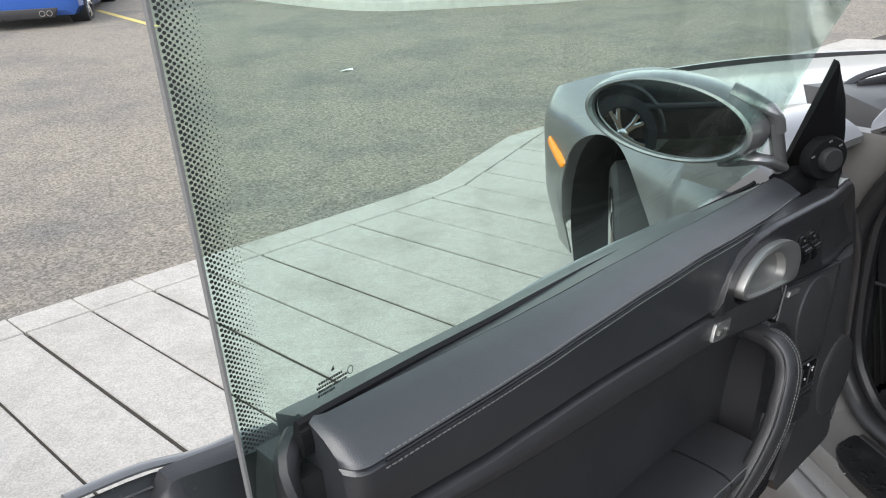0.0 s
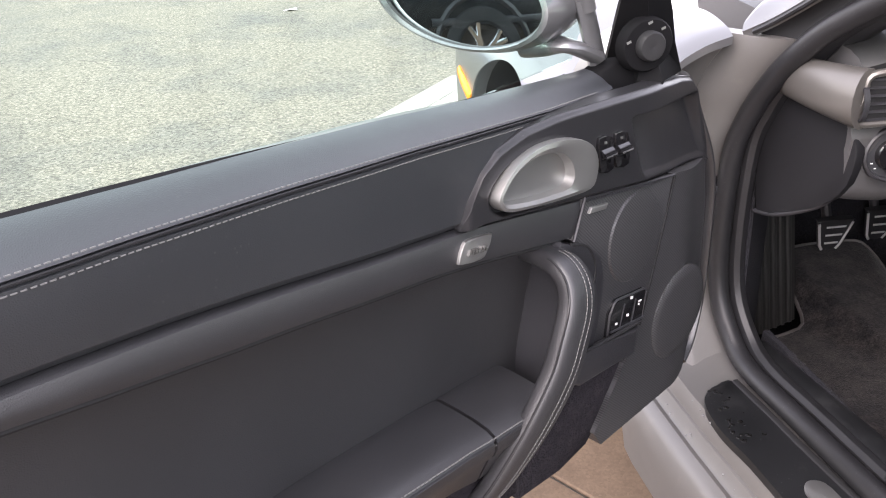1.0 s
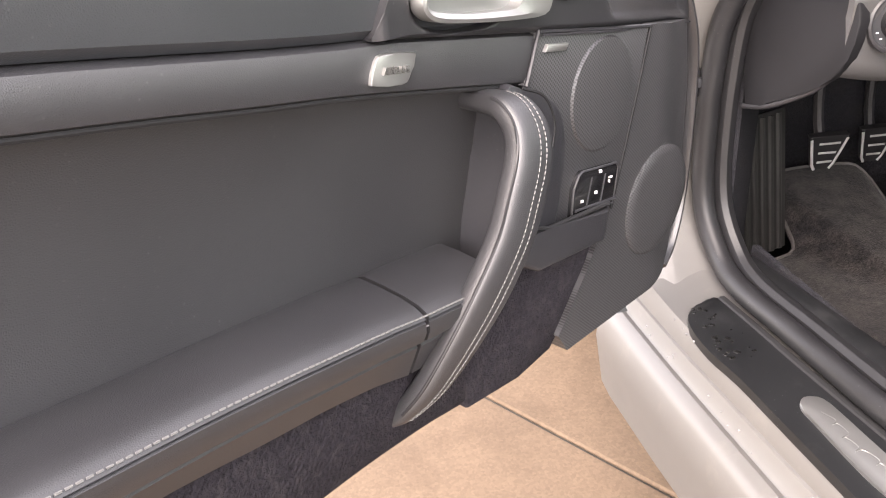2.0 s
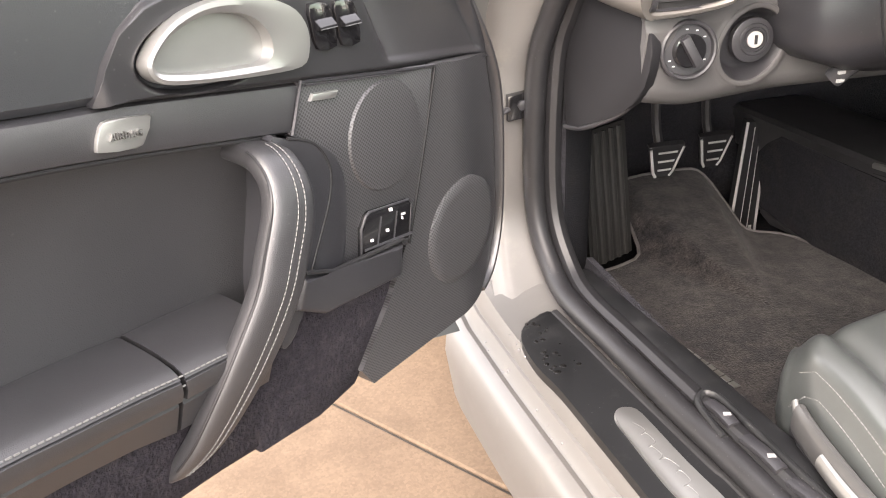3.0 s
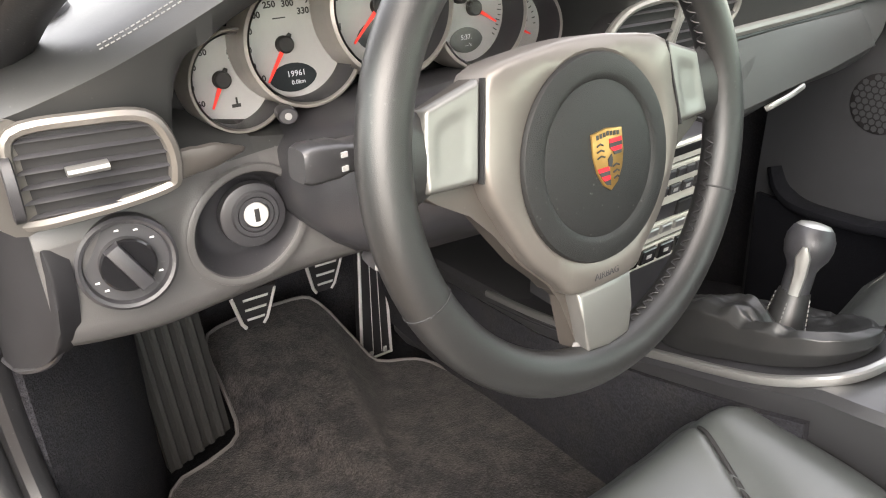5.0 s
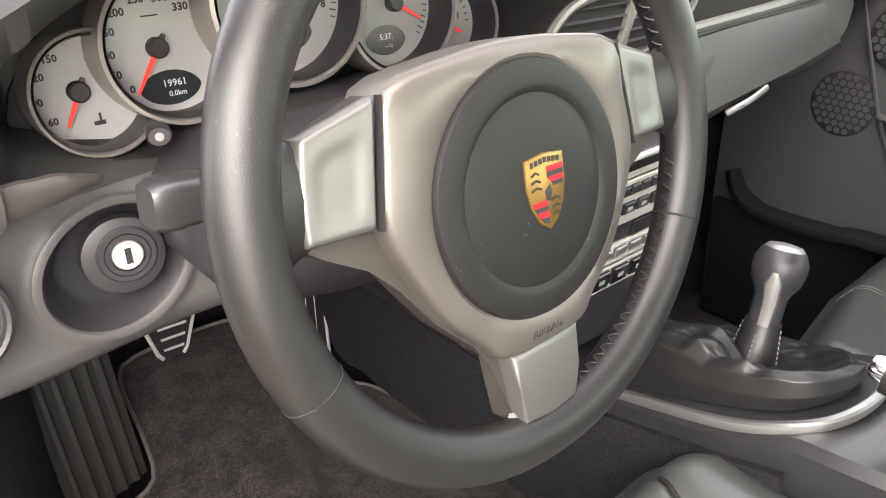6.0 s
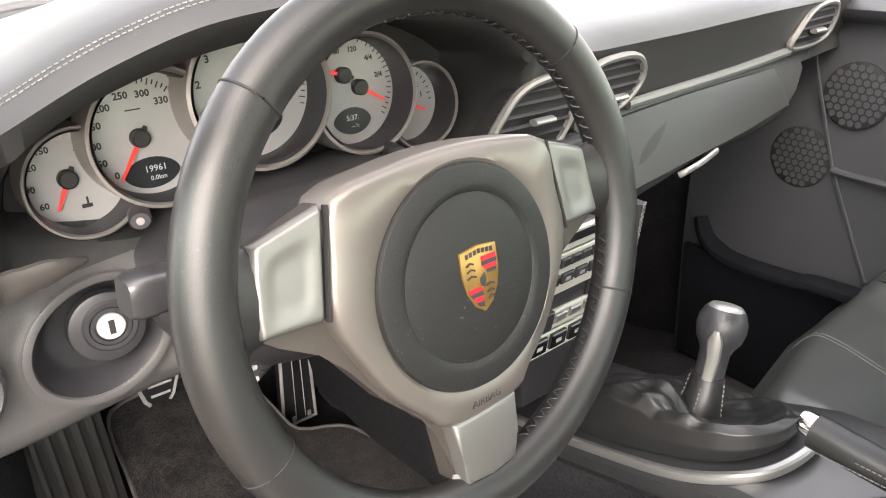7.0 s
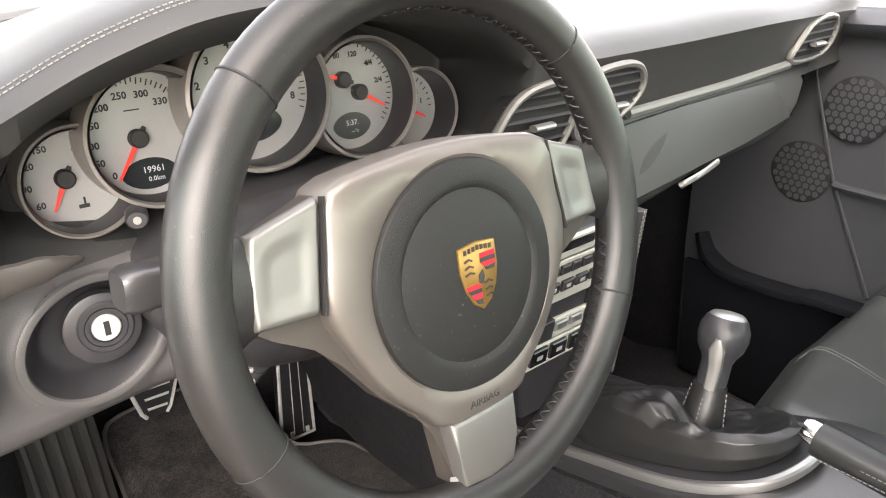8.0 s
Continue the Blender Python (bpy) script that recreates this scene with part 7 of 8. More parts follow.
circ = [hc + (p - hc).normalized() * 0.0755 + wup * 0.0125 for p in hub_line]
hub_rings += [[p + wup * 0.0 for p in circ], [hc + (p - hc) * 0.98 - wup * 0.001 for p in circ], [hc + (p - hc) * 0.5 + wup * 0.004 for p in circ]]
part("hub_cover", loft(hub_rings), VOLCANO, wheel, "warm grey metallic hub cover", sharp=50)
pm = WM @ Matrix.Translation((0, -0.012, 0))
part("badge_pad", lathe([(0.0735, 0.004), (0.0735, 0.0125), (0.0722, 0.0148), (0.068, 0.0160), (0.0600, 0.0165), (0.0570, 0.0162), (0.0545, 0.0145), (0.0520, 0.0152), (0.046, 0.0165), (0.025, 0.0180), (0.0, 0.0185)], pm, 64), PAD_PLASTIC, wheel, "round grained black centre pad")
for sgn in (-1, 1):
    def cover(u, v, sgn=sgn):
        """Spoke cover with rounded rims and a shallow pressed dish."""
        x = -0.1425 + (0.0485 - 0.011 * (1 - v)) * u + 0.006 * v * v * (1 - u)
        y = -0.004 + 0.050 * v + (0.013 * v - 0.001) * u
        rim = 0.0026 * (max(0, 1 - min(u, 1 - u) / 0.06) ** 2 + max(0, 1 - min(v, 1 - v) / 0.06) ** 2)
        r = (abs((u - 0.50) / 0.31) ** 4 + abs((v - 0.46) / 0.31) ** 4) ** 0.25
        if sgn > 0:
            x = 0.1385 - 0.010 * v - 0.040 * u
        return wv(x, y, 0.0090 - 0.003 * (1 - u) - rim - 0.0012 * ease(1.30, 0.60, r))

    part("spoke_cover", sheet(cover, 44, 44, -wup * 0.006), SPOKE, wheel, "satin silver spoke cover with a pressed dish", sharp=60)
    part("cover_gap", tube([wv(sgn * x - (0.0045 if sgn < 0 else 0.0), y, 0.0075) for x, y in ((0.0983, -0.006), (0.0945, 0.016), (0.0890, 0.046), (0.0872, 0.058))], 0.0012, 0.003, 6, up=wup), DARK, wheel, "dark gap beside the spoke cover")
    part("horn_print", tube([wv(sgn * 0.082 + a, 0.012 + b, 0.0105) for a, b in ((-0.003, 0.003), (0.003, 0.006), (0.003, -0.003), (-0.003, 0.0), (-0.003, 0.003))], 0.0004, 0.0004, 5, up=wup), PLASTIC, wheel)
wplate([(-0.030, -0.1035), (0.030, -0.1035), (0.026, -0.130), (0.023, -0.152), (0.0, -0.155), (-0.023, -0.152), (-0.026, -0.130)], 0.0095, 0.014, SPOKE, "spoke_cover", "satin silver spoke cover", 0.005)
part("pad_lettering", words("AIRBAG", 0.0075, WM @ pose(0, -0.0965, 0.0112), 0.0004), PLASTIC, wheel, "AIRBAG lettering")
for sgn in (-1, 1):
    part("rim_web", loft([[wv(sgn * x, yc + h * math.cos(t), -0.003 + d * math.sin(t)) for t in np.linspace(0, 2 * math.pi, 13)[:-1]] for x, yc, h, d in ((-0.166, 0.021, 0.048, 0.0110), (-0.158, 0.020, 0.041, 0.0110), (-0.151, 0.020, 0.0340, 0.0105), (-0.145, 0.019, 0.0290, 0.0095), (-0.138, 0.019, 0.0262, 0.0085), (-0.130, 0.020, 0.0240, 0.0060))]), WHEEL_LEATHER, wheel)
part("rim_web", loft([[wv(h * math.cos(t), y, -0.004 + d * math.sin(t)) for t in np.linspace(0, 2 * math.pi, 13)[:-1]] for y, h, d in ((-0.164, 0.044, 0.013), (-0.157, 0.036, 0.0125), (-0.151, 0.029, 0.010), (-0.146, 0.026, 0.008))]), WHEEL_LEATHER, wheel)
# shield badge in plain fields
shield = [(-0.0155, 0.0195), (0.0, 0.0215), (0.0155, 0.0195), (0.0158, 0.004), (0.0130, -0.008), (0.0075, -0.0175), (0.0, -0.0225), (-0.0075, -0.0175), (-0.0130, -0.008), (-0.0158, 0.004)]
bz = 0.0196
badge = part("shield_badge", plate([pm @ Vector((x + 0.003, y, bz)) for x, y in shield], -wup * 0.003, 0.0008), GOLD, wheel, "gold shield badge with red and black fields")
for pts, mt in ((((0.001, 0.0135), (0.0135, 0.0135), (0.0135, 0.0105), (0.001, 0.0105)), RED), (((0.001, 0.0105), (0.0135, 0.0105), (0.0135, 0.0075), (0.001, 0.0075)), INK), (((0.001, 0.0075), (0.0133, 0.0075), (0.0128, 0.0045), (0.004, 0.0045)), RED), (((0.004, 0.0045), (0.0128, 0.0045), (0.0122, 0.002), (0.005, 0.002)), INK),
                (((-0.0128, -0.005), (-0.002, -0.005), (-0.001, -0.008), (-0.0118, -0.008)), RED), (((-0.0118, -0.008), (-0.001, -0.008), (-0.001, -0.011), (-0.0098, -0.011)), INK), (((-0.0098, -0.011), (-0.001, -0.011), (-0.001, -0.0145), (-0.0075, -0.0145)), RED), (((-0.0075, -0.0145), (-0.001, -0.0145), (-0.001, -0.0185), (-0.005, -0.0175)), INK), (((-0.0018, 0.0), (0.0022, 0.003), (0.003, -0.001), (0.0015, -0.006), (-0.0015, -0.005)), INK)):
    part("badge_field", plate([pm @ Vector((x + 0.003, y, bz + 0.0006)) for x, y in pts], -wup * 0.001, 0), mt, badge)
for k in range(3):
    for bx, by in ((-0.0085, 0.0105 - 0.0042 * k), (0.006, -0.006 - 0.0042 * k)):
        part("badge_bar", tube([pm @ Vector((bx - 0.004 + 0.003 + abs(by) * 0.05, by, bz + 0.0005)), pm @ Vector((bx + 0.003, by + 0.0014, bz + 0.0008)), pm @ Vector((bx + 0.004 + 0.003 - abs(by) * 0.12, by, bz + 0.0005))], 0.0007, 0.0004, 5, up=wup), INK, badge)
for k in range(7):
    part("badge_bar", plate([pm @ Vector((-0.0105 + 0.0035 * k + a + 0.003 - 0.0012, 0.0150 + b + 0.0012 * (1 - abs(k - 3) / 3), bz + 0.0005)) for a, b in ((0, 0), (0.0022, 0), (0.0022, 0.0030), (0, 0.0030))], -wup * 0.0006, 0), INK, badge)
# column
col = part("steering_column", loft([[Vector((1.4745 + rx * math.copysign(abs(math.cos(t)) ** 0.7, math.cos(t)), y + 0.02 * math.sin(t), zc + rz * math.copysign(abs(math.sin(t)) ** 0.7, math.sin(t)))) for t in np.linspace(0, 2 * math.pi, 25)[:-1]] for y, rx, rz, zc in ((1.005, 0.050, 0.040, 0.905), (1.02, 0.064, 0.050, 0.903), (1.07, 0.080, 0.060, 0.893), (1.12, 0.132, 0.064, 0.868), (1.14, 0.142, 0.066, 0.862), (1.22, 0.142, 0.066, 0.855))]), PLASTIC, car, "black steering column shroud")
stalk = part("indicator_stalk", tube(smooth([(1.425, 1.070, 0.916), (1.36, 1.066, 0.920), (1.325, 1.060, 0.922), (1.294, 1.056, 0.924)], 4), [0.008] * 5 + [0.011] * 4 + [0.012] * 4, [0.007] * 5 + [0.011] * 4 + [0.0135] * 4, 16, power=0.45), CONSOLE, col, "black indicator stalk")
part("stalk_end", tube([(1.304, 1.0575, 0.9233), (1.294, 1.056, 0.924), (1.289, 1.0553, 0.9243)], [0.0126, 0.0124, 0.0105], [0.0141, 0.0137, 0.0115], 16, power=0.45), CONSOLE, stalk, "black stalk end")
for k, (w, z) in enumerate(((0.005, 0.926), (0.005, 0.916))):
    part("stalk_print", plate([(1.318 + a, 1.0458 + a * 0.12, z + b) for a, b in ((0, 0), (w, 0), (w, 0.0035), (0, 0.0035))], (0, 0.002, 0), 0), LABEL, stalk)
part("wiper_stalk", tube(smooth([(1.52, 1.07, 0.92), (1.60, 1.05, 0.915), (1.65, 1.04, 0.912)], 4), 0.011, 0.012, 12, power=0.7), PLASTIC, col, "black wiper stalk")
low = part("cruise_stalk", tube(smooth([(1.435, 1.10, 0.858), (1.412, 1.115, 0.825), (1.394, 1.135, 0.798)], 4), [0.007] * 5 + [0.011] * 4, [0.007] * 5 + [0.012] * 4, 12, power=0.7), PLASTIC, col, "short black lower stalk")
part("stalk_end", tube([(1.396, 1.133, 0.801), (1.388, 1.143, 0.786)], 0.0118, 0.0128, 12, power=0.7), PLASTIC, low)
for k in range(2):
    part("stalk_print", plate([(1.380 + a, 1.1235, 0.797 - 0.011 * k + b) for a, b in ((0, 0), (0.010, 0), (0.010, 0.004), (0, 0.004))], (0, 0.003, 0), 0), LABEL, low)

# ---------------------------------------------------------------- centre stack
stack = part("centre_console_face", plate([(1.672, 1.090, 0.845), (1.806, 1.096, 0.840), (1.838, 1.135, 0.66), (1.845, 1.15, 0.60), (1.70, 1.145, 0.60), (1.672, 1.125, 0.68)], (0.01, 0.12, 0.0), 0.006, 3), PLASTIC, car, "black centre stack with grey metallic switch rows")
STACK = material("pale warm metallic stack trim", (0.46, 0.45, 0.41), 0.42, metal=0.15, tone=0.05, tone_size=0.02)
sx = lambda u, v: Vector((1.676 + (0.126 + 0.034 * v) * u, 1.0895 + 0.036 * v + 0.008 * u, 0.842 - 0.165 * v))


def panel(u0, u1, v0, v1, mat, name, label="", proud=0.004, parent=None, bevel=0.0012):
    off = Vector((0, -proud, 0))
    return part(name, plate([sx(u0, v0) + off, sx(u1, v0) + off, sx(u1, v1) + off, sx(u0, v1) + off], (0, proud + 0.004, 0), bevel, 1), mat, parent or stack, label)


panel(0.0, 1.0, 0.16, 0.47, STACK, "radio_panel", "grey metallic radio panel")
panel(0.0, 1.0, 0.01, 0.145, STACK, "radio_frame", "grey metallic radio frame")
panel(0.04, 0.96, 0.03, 0.10, GLOSS, "radio_slot", "dark radio display", 0.0048)
for k in range(8):
    panel(0.03 + 0.118 * k, 0.03 + 0.118 * k + 0.10, 0.19, 0.255, PLASTIC, "radio_button", "black radio button", 0.008)
for k in range(6):
    panel(0.04 + 0.155 * k, 0.04 + 0.155 * k + 0.125, 0.31, 0.385, PLASTIC, "radio_button", "black radio button", 0.008)
    panel(0.07 + 0.155 * k, 0.07 + 0.155 * k + 0.05, 0.335, 0.36, LABEL, "button_print", "", 0.0086, None, 0)
# no opening here: a flat black panel draws the shade inside the slot
panel(0.55, 1.0, 0.49, 0.60, DARK, "storage_slot", "black panel in place of an open slot's shade")
panel(0.0, 1.0, 0.61, 0.76, STACK, "climate_panel", "grey metallic climate panel")
panel(0.02, 0.16, 0.57, 0.72, PLASTIC, "climate_wheel", "ribbed black thumb wheel", 0.012)
for k in range(5):
    panel(0.22 + 0.155 * k, 0.22 + 0.155 * k + 0.12, 0.635, 0.70, SATIN, "climate_button", "grey climate button", 0.008)
panel(0.0, 1.0, 0.78, 0.97, STACK, "switch_panel", "grey metallic switch panel")
for k in range(5):
    panel(0.03 + 0.19 * k, 0.03 + 0.19 * k + 0.15, 0.80, 0.92, GLOSS, "rocker_switch", "black rocker switch", 0.009)
    panel(0.075 + 0.19 * k, 0.075 + 0.19 * k + 0.05, 0.845, 0.875, LABEL, "button_print", "", 0.0096, None, 0)
for sg, x0, x1 in ((-1, 1.666, 1.672), (1, 1.800, 1.846)):
    def flank(f, x0=x0, x1=x1, sg=sg):
        x, y, z = x0 + (x1 - x0) * f, 1.082 + f * 0.060, 0.845 - 0.235 * f
        return [(x - 0.007, y + 0.004, z), (x, y - 0.002, z), (x + 0.007, y + 0.004, z), (x + 0.007, 1.25, z), (x - 0.007, 1.25, z)]

    part("stack_flank", loft([[Vector(p) for p in flank(f)] for f in np.linspace(0, 1, 8)]), LEATHER, stack, "stitched black leather flank")
    for off in (0.0, 0.006):
        part("seam", stitches([(flank(f)[0][0] - 0.0006, flank(f)[0][1] + 0.008 + off, flank(f)[0][2]) for f in np.linspace(0, 1, 20)] if sg < 0 else [(flank(f)[1][0] - 0.003 + off, flank(f)[1][1] - 0.0005 + off * 0.4, flank(f)[1][2]) for f in np.linspace(0, 1, 20)], 0.006, 0.004, 0.0006), THREAD, stack)

# ---------------------------------------------------------------- seats


def seat(dx, dy=0.0):
    s = part("driver_seat" if dx == 0 else "passenger_seat", seat_surface(dx, dy), SEAT_LEATHER, car, "black leather sports seat cushion with raised bolsters", sharp=60)

    def at(x, y, lift=0.001):
        return Vector((x + dx, y + dy, cushion_z(x, y) + lift))

    part("seat_pad", seat_pad(dx, dy), SEAT_LEATHER, s, "perforated black leather seat panel", sharp=60)
    for off in (-0.004, 0.004):
        part("seam", stitches([at(1.477 - 0.03 * ease(0.95, 0.76, y) + off, y, 0.0006) for y in np.linspace(1.0, 0.775, 20)], 0.006, 0.004, 0.0006), THREAD, s)
        edge = [Vector((1.2225 + off * 0.8 + dx, dy + y, cushion_z(1.2225 + off * 0.8, y) + 0.0006)) for y in np.linspace(0.895, 0.40, 24)]
        part("seam", stitches(edge, 0.006, 0.004, 0.0006), THREAD, s)
    # black cord along the crease, drawn in for the shade between bolster and centre
    part("piping_and_crease_shade", tube([at(1.545 + (y - 0.618) * 0.357, y, 0.0035) for y in np.linspace(0.985, 0.45, 90)], 0.0026, 0.0020, 8), DARK, s, "black cord drawing the shade in the seat crease")
    return s


FRONT = ([1.214, 1.222, 1.240, 1.260, 1.300, 1.404, 1.492, 1.619, 1.708, 1.755], [0.880, 0.915, 0.940, 0.955, 0.974, 0.998, 1.018, 1.026, 1.014, 0.985])


def cushion_z(x, y):
    """Height of the seat: a narrow stitched roll on the door side, a broad bolster by the tunnel, a crease between."""
    back = lerp(*FRONT, x) - y
    base = 0.553 - 0.06 * ease(0.86, 0.55, y)
    left = 0.016 * math.exp(-((x - 1.250) / 0.022) ** 2) - 0.012 * math.exp(-((x - 1.293) / 0.015) ** 2)
    xc = 1.545 + (y - 0.618) * 0.357
    right = 0.036 * math.exp(-((x - 1.705) / 0.06) ** 2) - 0.013 * math.exp(-((x - xc) / 0.006) ** 2) * ease(0.0, 0.04, back) - 0.010 * ease(xc + 0.03, xc - 0.01, x) * ease(1.35, 1.50, x) * ease(0.97, 0.85, y)
    dip = -0.034 * ease(0.88, 0.765, y) * math.exp(-((x - 1.45) / 0.14) ** 4)
    roll = -0.050 * ease(0.060, -0.002, back) ** 2
    corner = -0.04 * ease(1.232, 1.214, x) - 0.05 * ease(1.725, 1.755, x)
    return base + left + right + dip + roll + corner


def seat_surface(dx, dy):
    xs_, ts_ = np.linspace(1.214, 1.755, 130), list(np.linspace(0.0, 0.85, 44)) + list(np.linspace(0.87, 1.0, 16))
    bm = bmesh.new()
    rows = []
    for x in xs_:
        front = lerp(*FRONT, x)
        row = [bm.verts.new((x + dx, dy + 0.30 + (front - 0.30) * t, cushion_z(x, 0.30 + (front - 0.30) * t))) for t in ts_]
        zf = cushion_z(x, front)
        row += [bm.verts.new((x + dx, dy + front + 0.006, zf - 0.03)), bm.verts.new((x + dx, dy + front - 0.01, 0.42)), bm.verts.new((x + dx, dy + front - 0.06, 0.36))]
        rows.append(row)
    k = len(ts_)
    for a, b in zip(rows, rows[1:]):
        for i in range(len(a) - 1):
            bm.faces.new((a[i], a[i + 1], b[i + 1], b[i]))
    for row, sg in ((rows[0], -1), (rows[-1], 1)):
        low = [bm.verts.new((v.co.x - sg * 0.012, v.co.y, 0.38)) for v in row[:k]]
        for i in range(k - 1):
            bm.faces.new((row[i], row[i + 1], low[i + 1], low[i]))
        for i in (k - 1, k, k + 1):
            bm.faces.new((row[i], row[i + 1], low[-1]))
    return bm


def seat_pad(dx, dy):
    out = [(1.33, 0.34), (1.315, 0.55), (1.319, 0.67), (1.345, 0.725), (1.39, 0.755), (1.441, 0.770), (1.479, 0.770), (1.513, 0.758), (1.548, 0.734), (1.560, 0.70), (1.545, 0.65), (1.515, 0.55), (1.49, 0.34)]
    loop = smooth([(x, y, 0) for x, y in out], 4, True)
    c = Vector((1.43, 0.58, 0))
    rows = []
    for f, h in ((1.0, -0.012), (1.0, 0.001), (0.985, 0.007), (0.95, 0.012), (0.85, 0.017), (0.6, 0.020), (0.3, 0.021), (0.02, 0.021)):
        rows.append([Vector((c.x + (p.x - c.x) * f + dx, dy + c.y + (p.y - c.y) * f, cushion_z(c.x + (p.x - c.x) * f, c.y + (p.y - c.y) * f) + h)) for p in loop])
    return loft(rows)


seat(0.0)
seat(0.720, 0.085)
part("seat_base", box(1.275, 1.72, 0.35, 0.93, 0.30, 0.40, 0.01), PLASTIC, car, "black seat base")
part("seat_skirt", tube(smooth([(1.216, 0.875, 0.468), (1.210, 0.82, 0.462), (1.212, 0.70, 0.445), (1.214, 0.45, 0.44)], 5), [0.006] * 3 + [0.010] * 13, [0.020] * 3 + [0.040] * 13, 12), PLASTIC, car, "black seat side skirt")
SATIN_DARK = material("dull grey metallic plastic", (0.10, 0.10, 0.10), 0.35, metal=0.5, tone=0.08, tone_size=0.02)
part("seat_valance", tube(smooth([(1.208, 0.866, 0.494), (1.203, 0.845, 0.494), (1.200, 0.80, 0.490), (1.200, 0.72, 0.484), (1.203, 0.60, 0.478)], 5), [0.004] * 2 + [0.008] * 19, [0.008] * 2 + [0.021] * 19, 14, power=0.8), SATIN_DARK, car, "satin grey seat side valance")
part("seat_switch", tube(smooth([(1.207, 0.872, 0.509), (1.203, 0.862, 0.504), (1.202, 0.848, 0.494)], 4), 0.0035, 0.007, 10), SATIN, car, "small bright seat switch")
part("seat_switch", tube(smooth([(1.193, 0.80, 0.490), (1.191, 0.77, 0.488), (1.192, 0.74, 0.486)], 4), 0.006, 0.011, 12), SATIN, car, "oval silver seat switch")

# ---------------------------------------------------------------- passenger door, from inside
DOOR_BLACK = material("matt black door moulding", (0.040, 0.042, 0.046), 0.5, spec=0.45, grain=0.5, grain_size=0.001, tone=0.12, tone_size=0.05)
POCKET = material("black pocket lining", (0.007, 0.0076, 0.010), 0.9, spec=0.1, tone=0.3, tone_size=0.006, grain=0.8, grain_size=0.0025, bump=0.001)
pd = part("passenger_door", sheet(lambda u, v: (2.440 - 0.02 * math.sin(math.pi * v), 1.45 - 1.5 * u, 0.24 + 0.74 * v), 16, 12, (0.02, 0, 0)), DOOR_BLACK, car, "black passenger door trim")
part("door_pocket", sheet(lambda u, v: (2.398 + 0.02 * v, 1.43 - 1.4 * u, 0.505 - 0.25 * v), 10, 4, (0.012, 0, 0)), POCKET, pd, "black carpeted door pocket")
part("door_cap", tube([(2.43, 1.25, 0.965), (2.425, 1.0, 0.975), (2.42, 0.4, 0.985)], 0.03, 0.022, 12), PAD_LEATHER, pd, "black leather door top")
part("door_line", tube([(2.4195, 1.255, 0.93), (2.418, 1.248, 0.883), (2.416, 1.186, 0.716), (2.418, 1.098, 0.544)], 0.002, 0.003, 8), DOOR_BLACK, pd)
for sy, sz, lab in ((1.175, 0.838, "round speaker of hexagon cells"), (1.245, 0.722, "round speaker of hexagon cells")):
    sp_ = part("speaker_cover", lathe([(0.052, -0.004), (0.052, 0.001), (0.050, 0.002), (0, 0.002)], facing((2.4205, sy, sz), (-1, 0, 0), (0, -1, 0)), 36), DARK, pd, lab)
    cells = []
    for a in range(-4, 5):
        for b in range(-4, 5):
            cy, cz = 0.0125 * (a + 0.5 * b), 0.0108 * b
            if math.hypot(cy, cz) < 0.046:
                cells.append(plate([(2.4180, sy + cy + 0.0056 * math.sin(k * math.pi / 3), sz + cz + 0.0056 * math.cos(k * math.pi / 3)) for k in range(6)], (0.003, 0, 0), 0))
    tagged(part("honeycomb", joined(cells), DOOR_BLACK, sp_), kind="stuff")
part("door_ledge", tube(smooth([(2.415, 1.185, 0.716), (2.413, 1.10, 0.715), (2.41, 0.5, 0.72)], 4), 0.007, 0.006, 8), DOOR_BLACK, pd)
part("armrest", tube(smooth([(2.425, 1.41, 0.56), (2.415, 1.385, 0.522), (2.40, 1.33, 0.508), (2.385, 1.20, 0.52), (2.38, 1.09, 0.535), (2.38, 0.4, 0.56)], 5), 0.022, 0.011, 12, power=0.7), POCKET, pd, "black moulded door armrest")
part("kick_wall", plate([(2.50, 1.36, 0.2), (2.50, 1.95, 0.2), (2.50, 1.95, 0.82), (2.50, 1.36, 0.86)], (0.02, 0, 0), 0), CARPET, car, "black carpet on the footwell side")
mat2 = thing("floor_mat", (2.16, 1.3, 0.28), "charcoal velour floor mat in the passenger footwell", "floor mat")
part("mat_surface", plate([(1.97, 1.0, 0.272), (2.40, 1.0, 0.272), (2.40, 1.36, 0.262), (1.97, 1.36, 0.262)], (0, 0, -0.01), 0.003), MAT_PILE, mat2, "charcoal pile")
for k in range(3):
    part("letter_bar", plate([(2.03 + k * 0.022 + a, 1.05 + b, 0.2735) for a, b in ((0, 0), (0.014, 0), (0.014, 0.016), (0, 0.016))], (0, 0, -0.001), 0), SATIN, mat2, "silver bar in place of lettering")


# roof, headlining and windscreen close the cabin overhead
def roof(u, v, drop=0.0):
    return (1.235 + 1.20 * u, 0.78 - 1.25 * v, 1.255 + 0.055 * math.sin(math.pi * u) - 0.05 * v * v - drop)


part("roof", sheet(roof, 12, 12, (0, 0, 0.012)), PAINT, car, "silver roof")
part("headlining", sheet(lambda u, v: roof(u, v, 0.006), 12, 12, (0, 0, 0.004)), material("grey headlining", (0.36, 0.35, 0.34), 0.9, tone=0.1), car, "grey headlining")
rear = part("rear_screen", sheet(lambda u, v: (1.26 + 1.15 * u, -0.47 - 0.75 * v, 1.20 - 0.24 * v + 0.05 * math.sin(math.pi * u) * (1 - v)), 8, 6, (0, 0, -0.004)), WINDOW, car, "green tinted rear window")
rear.visible_shadow = False
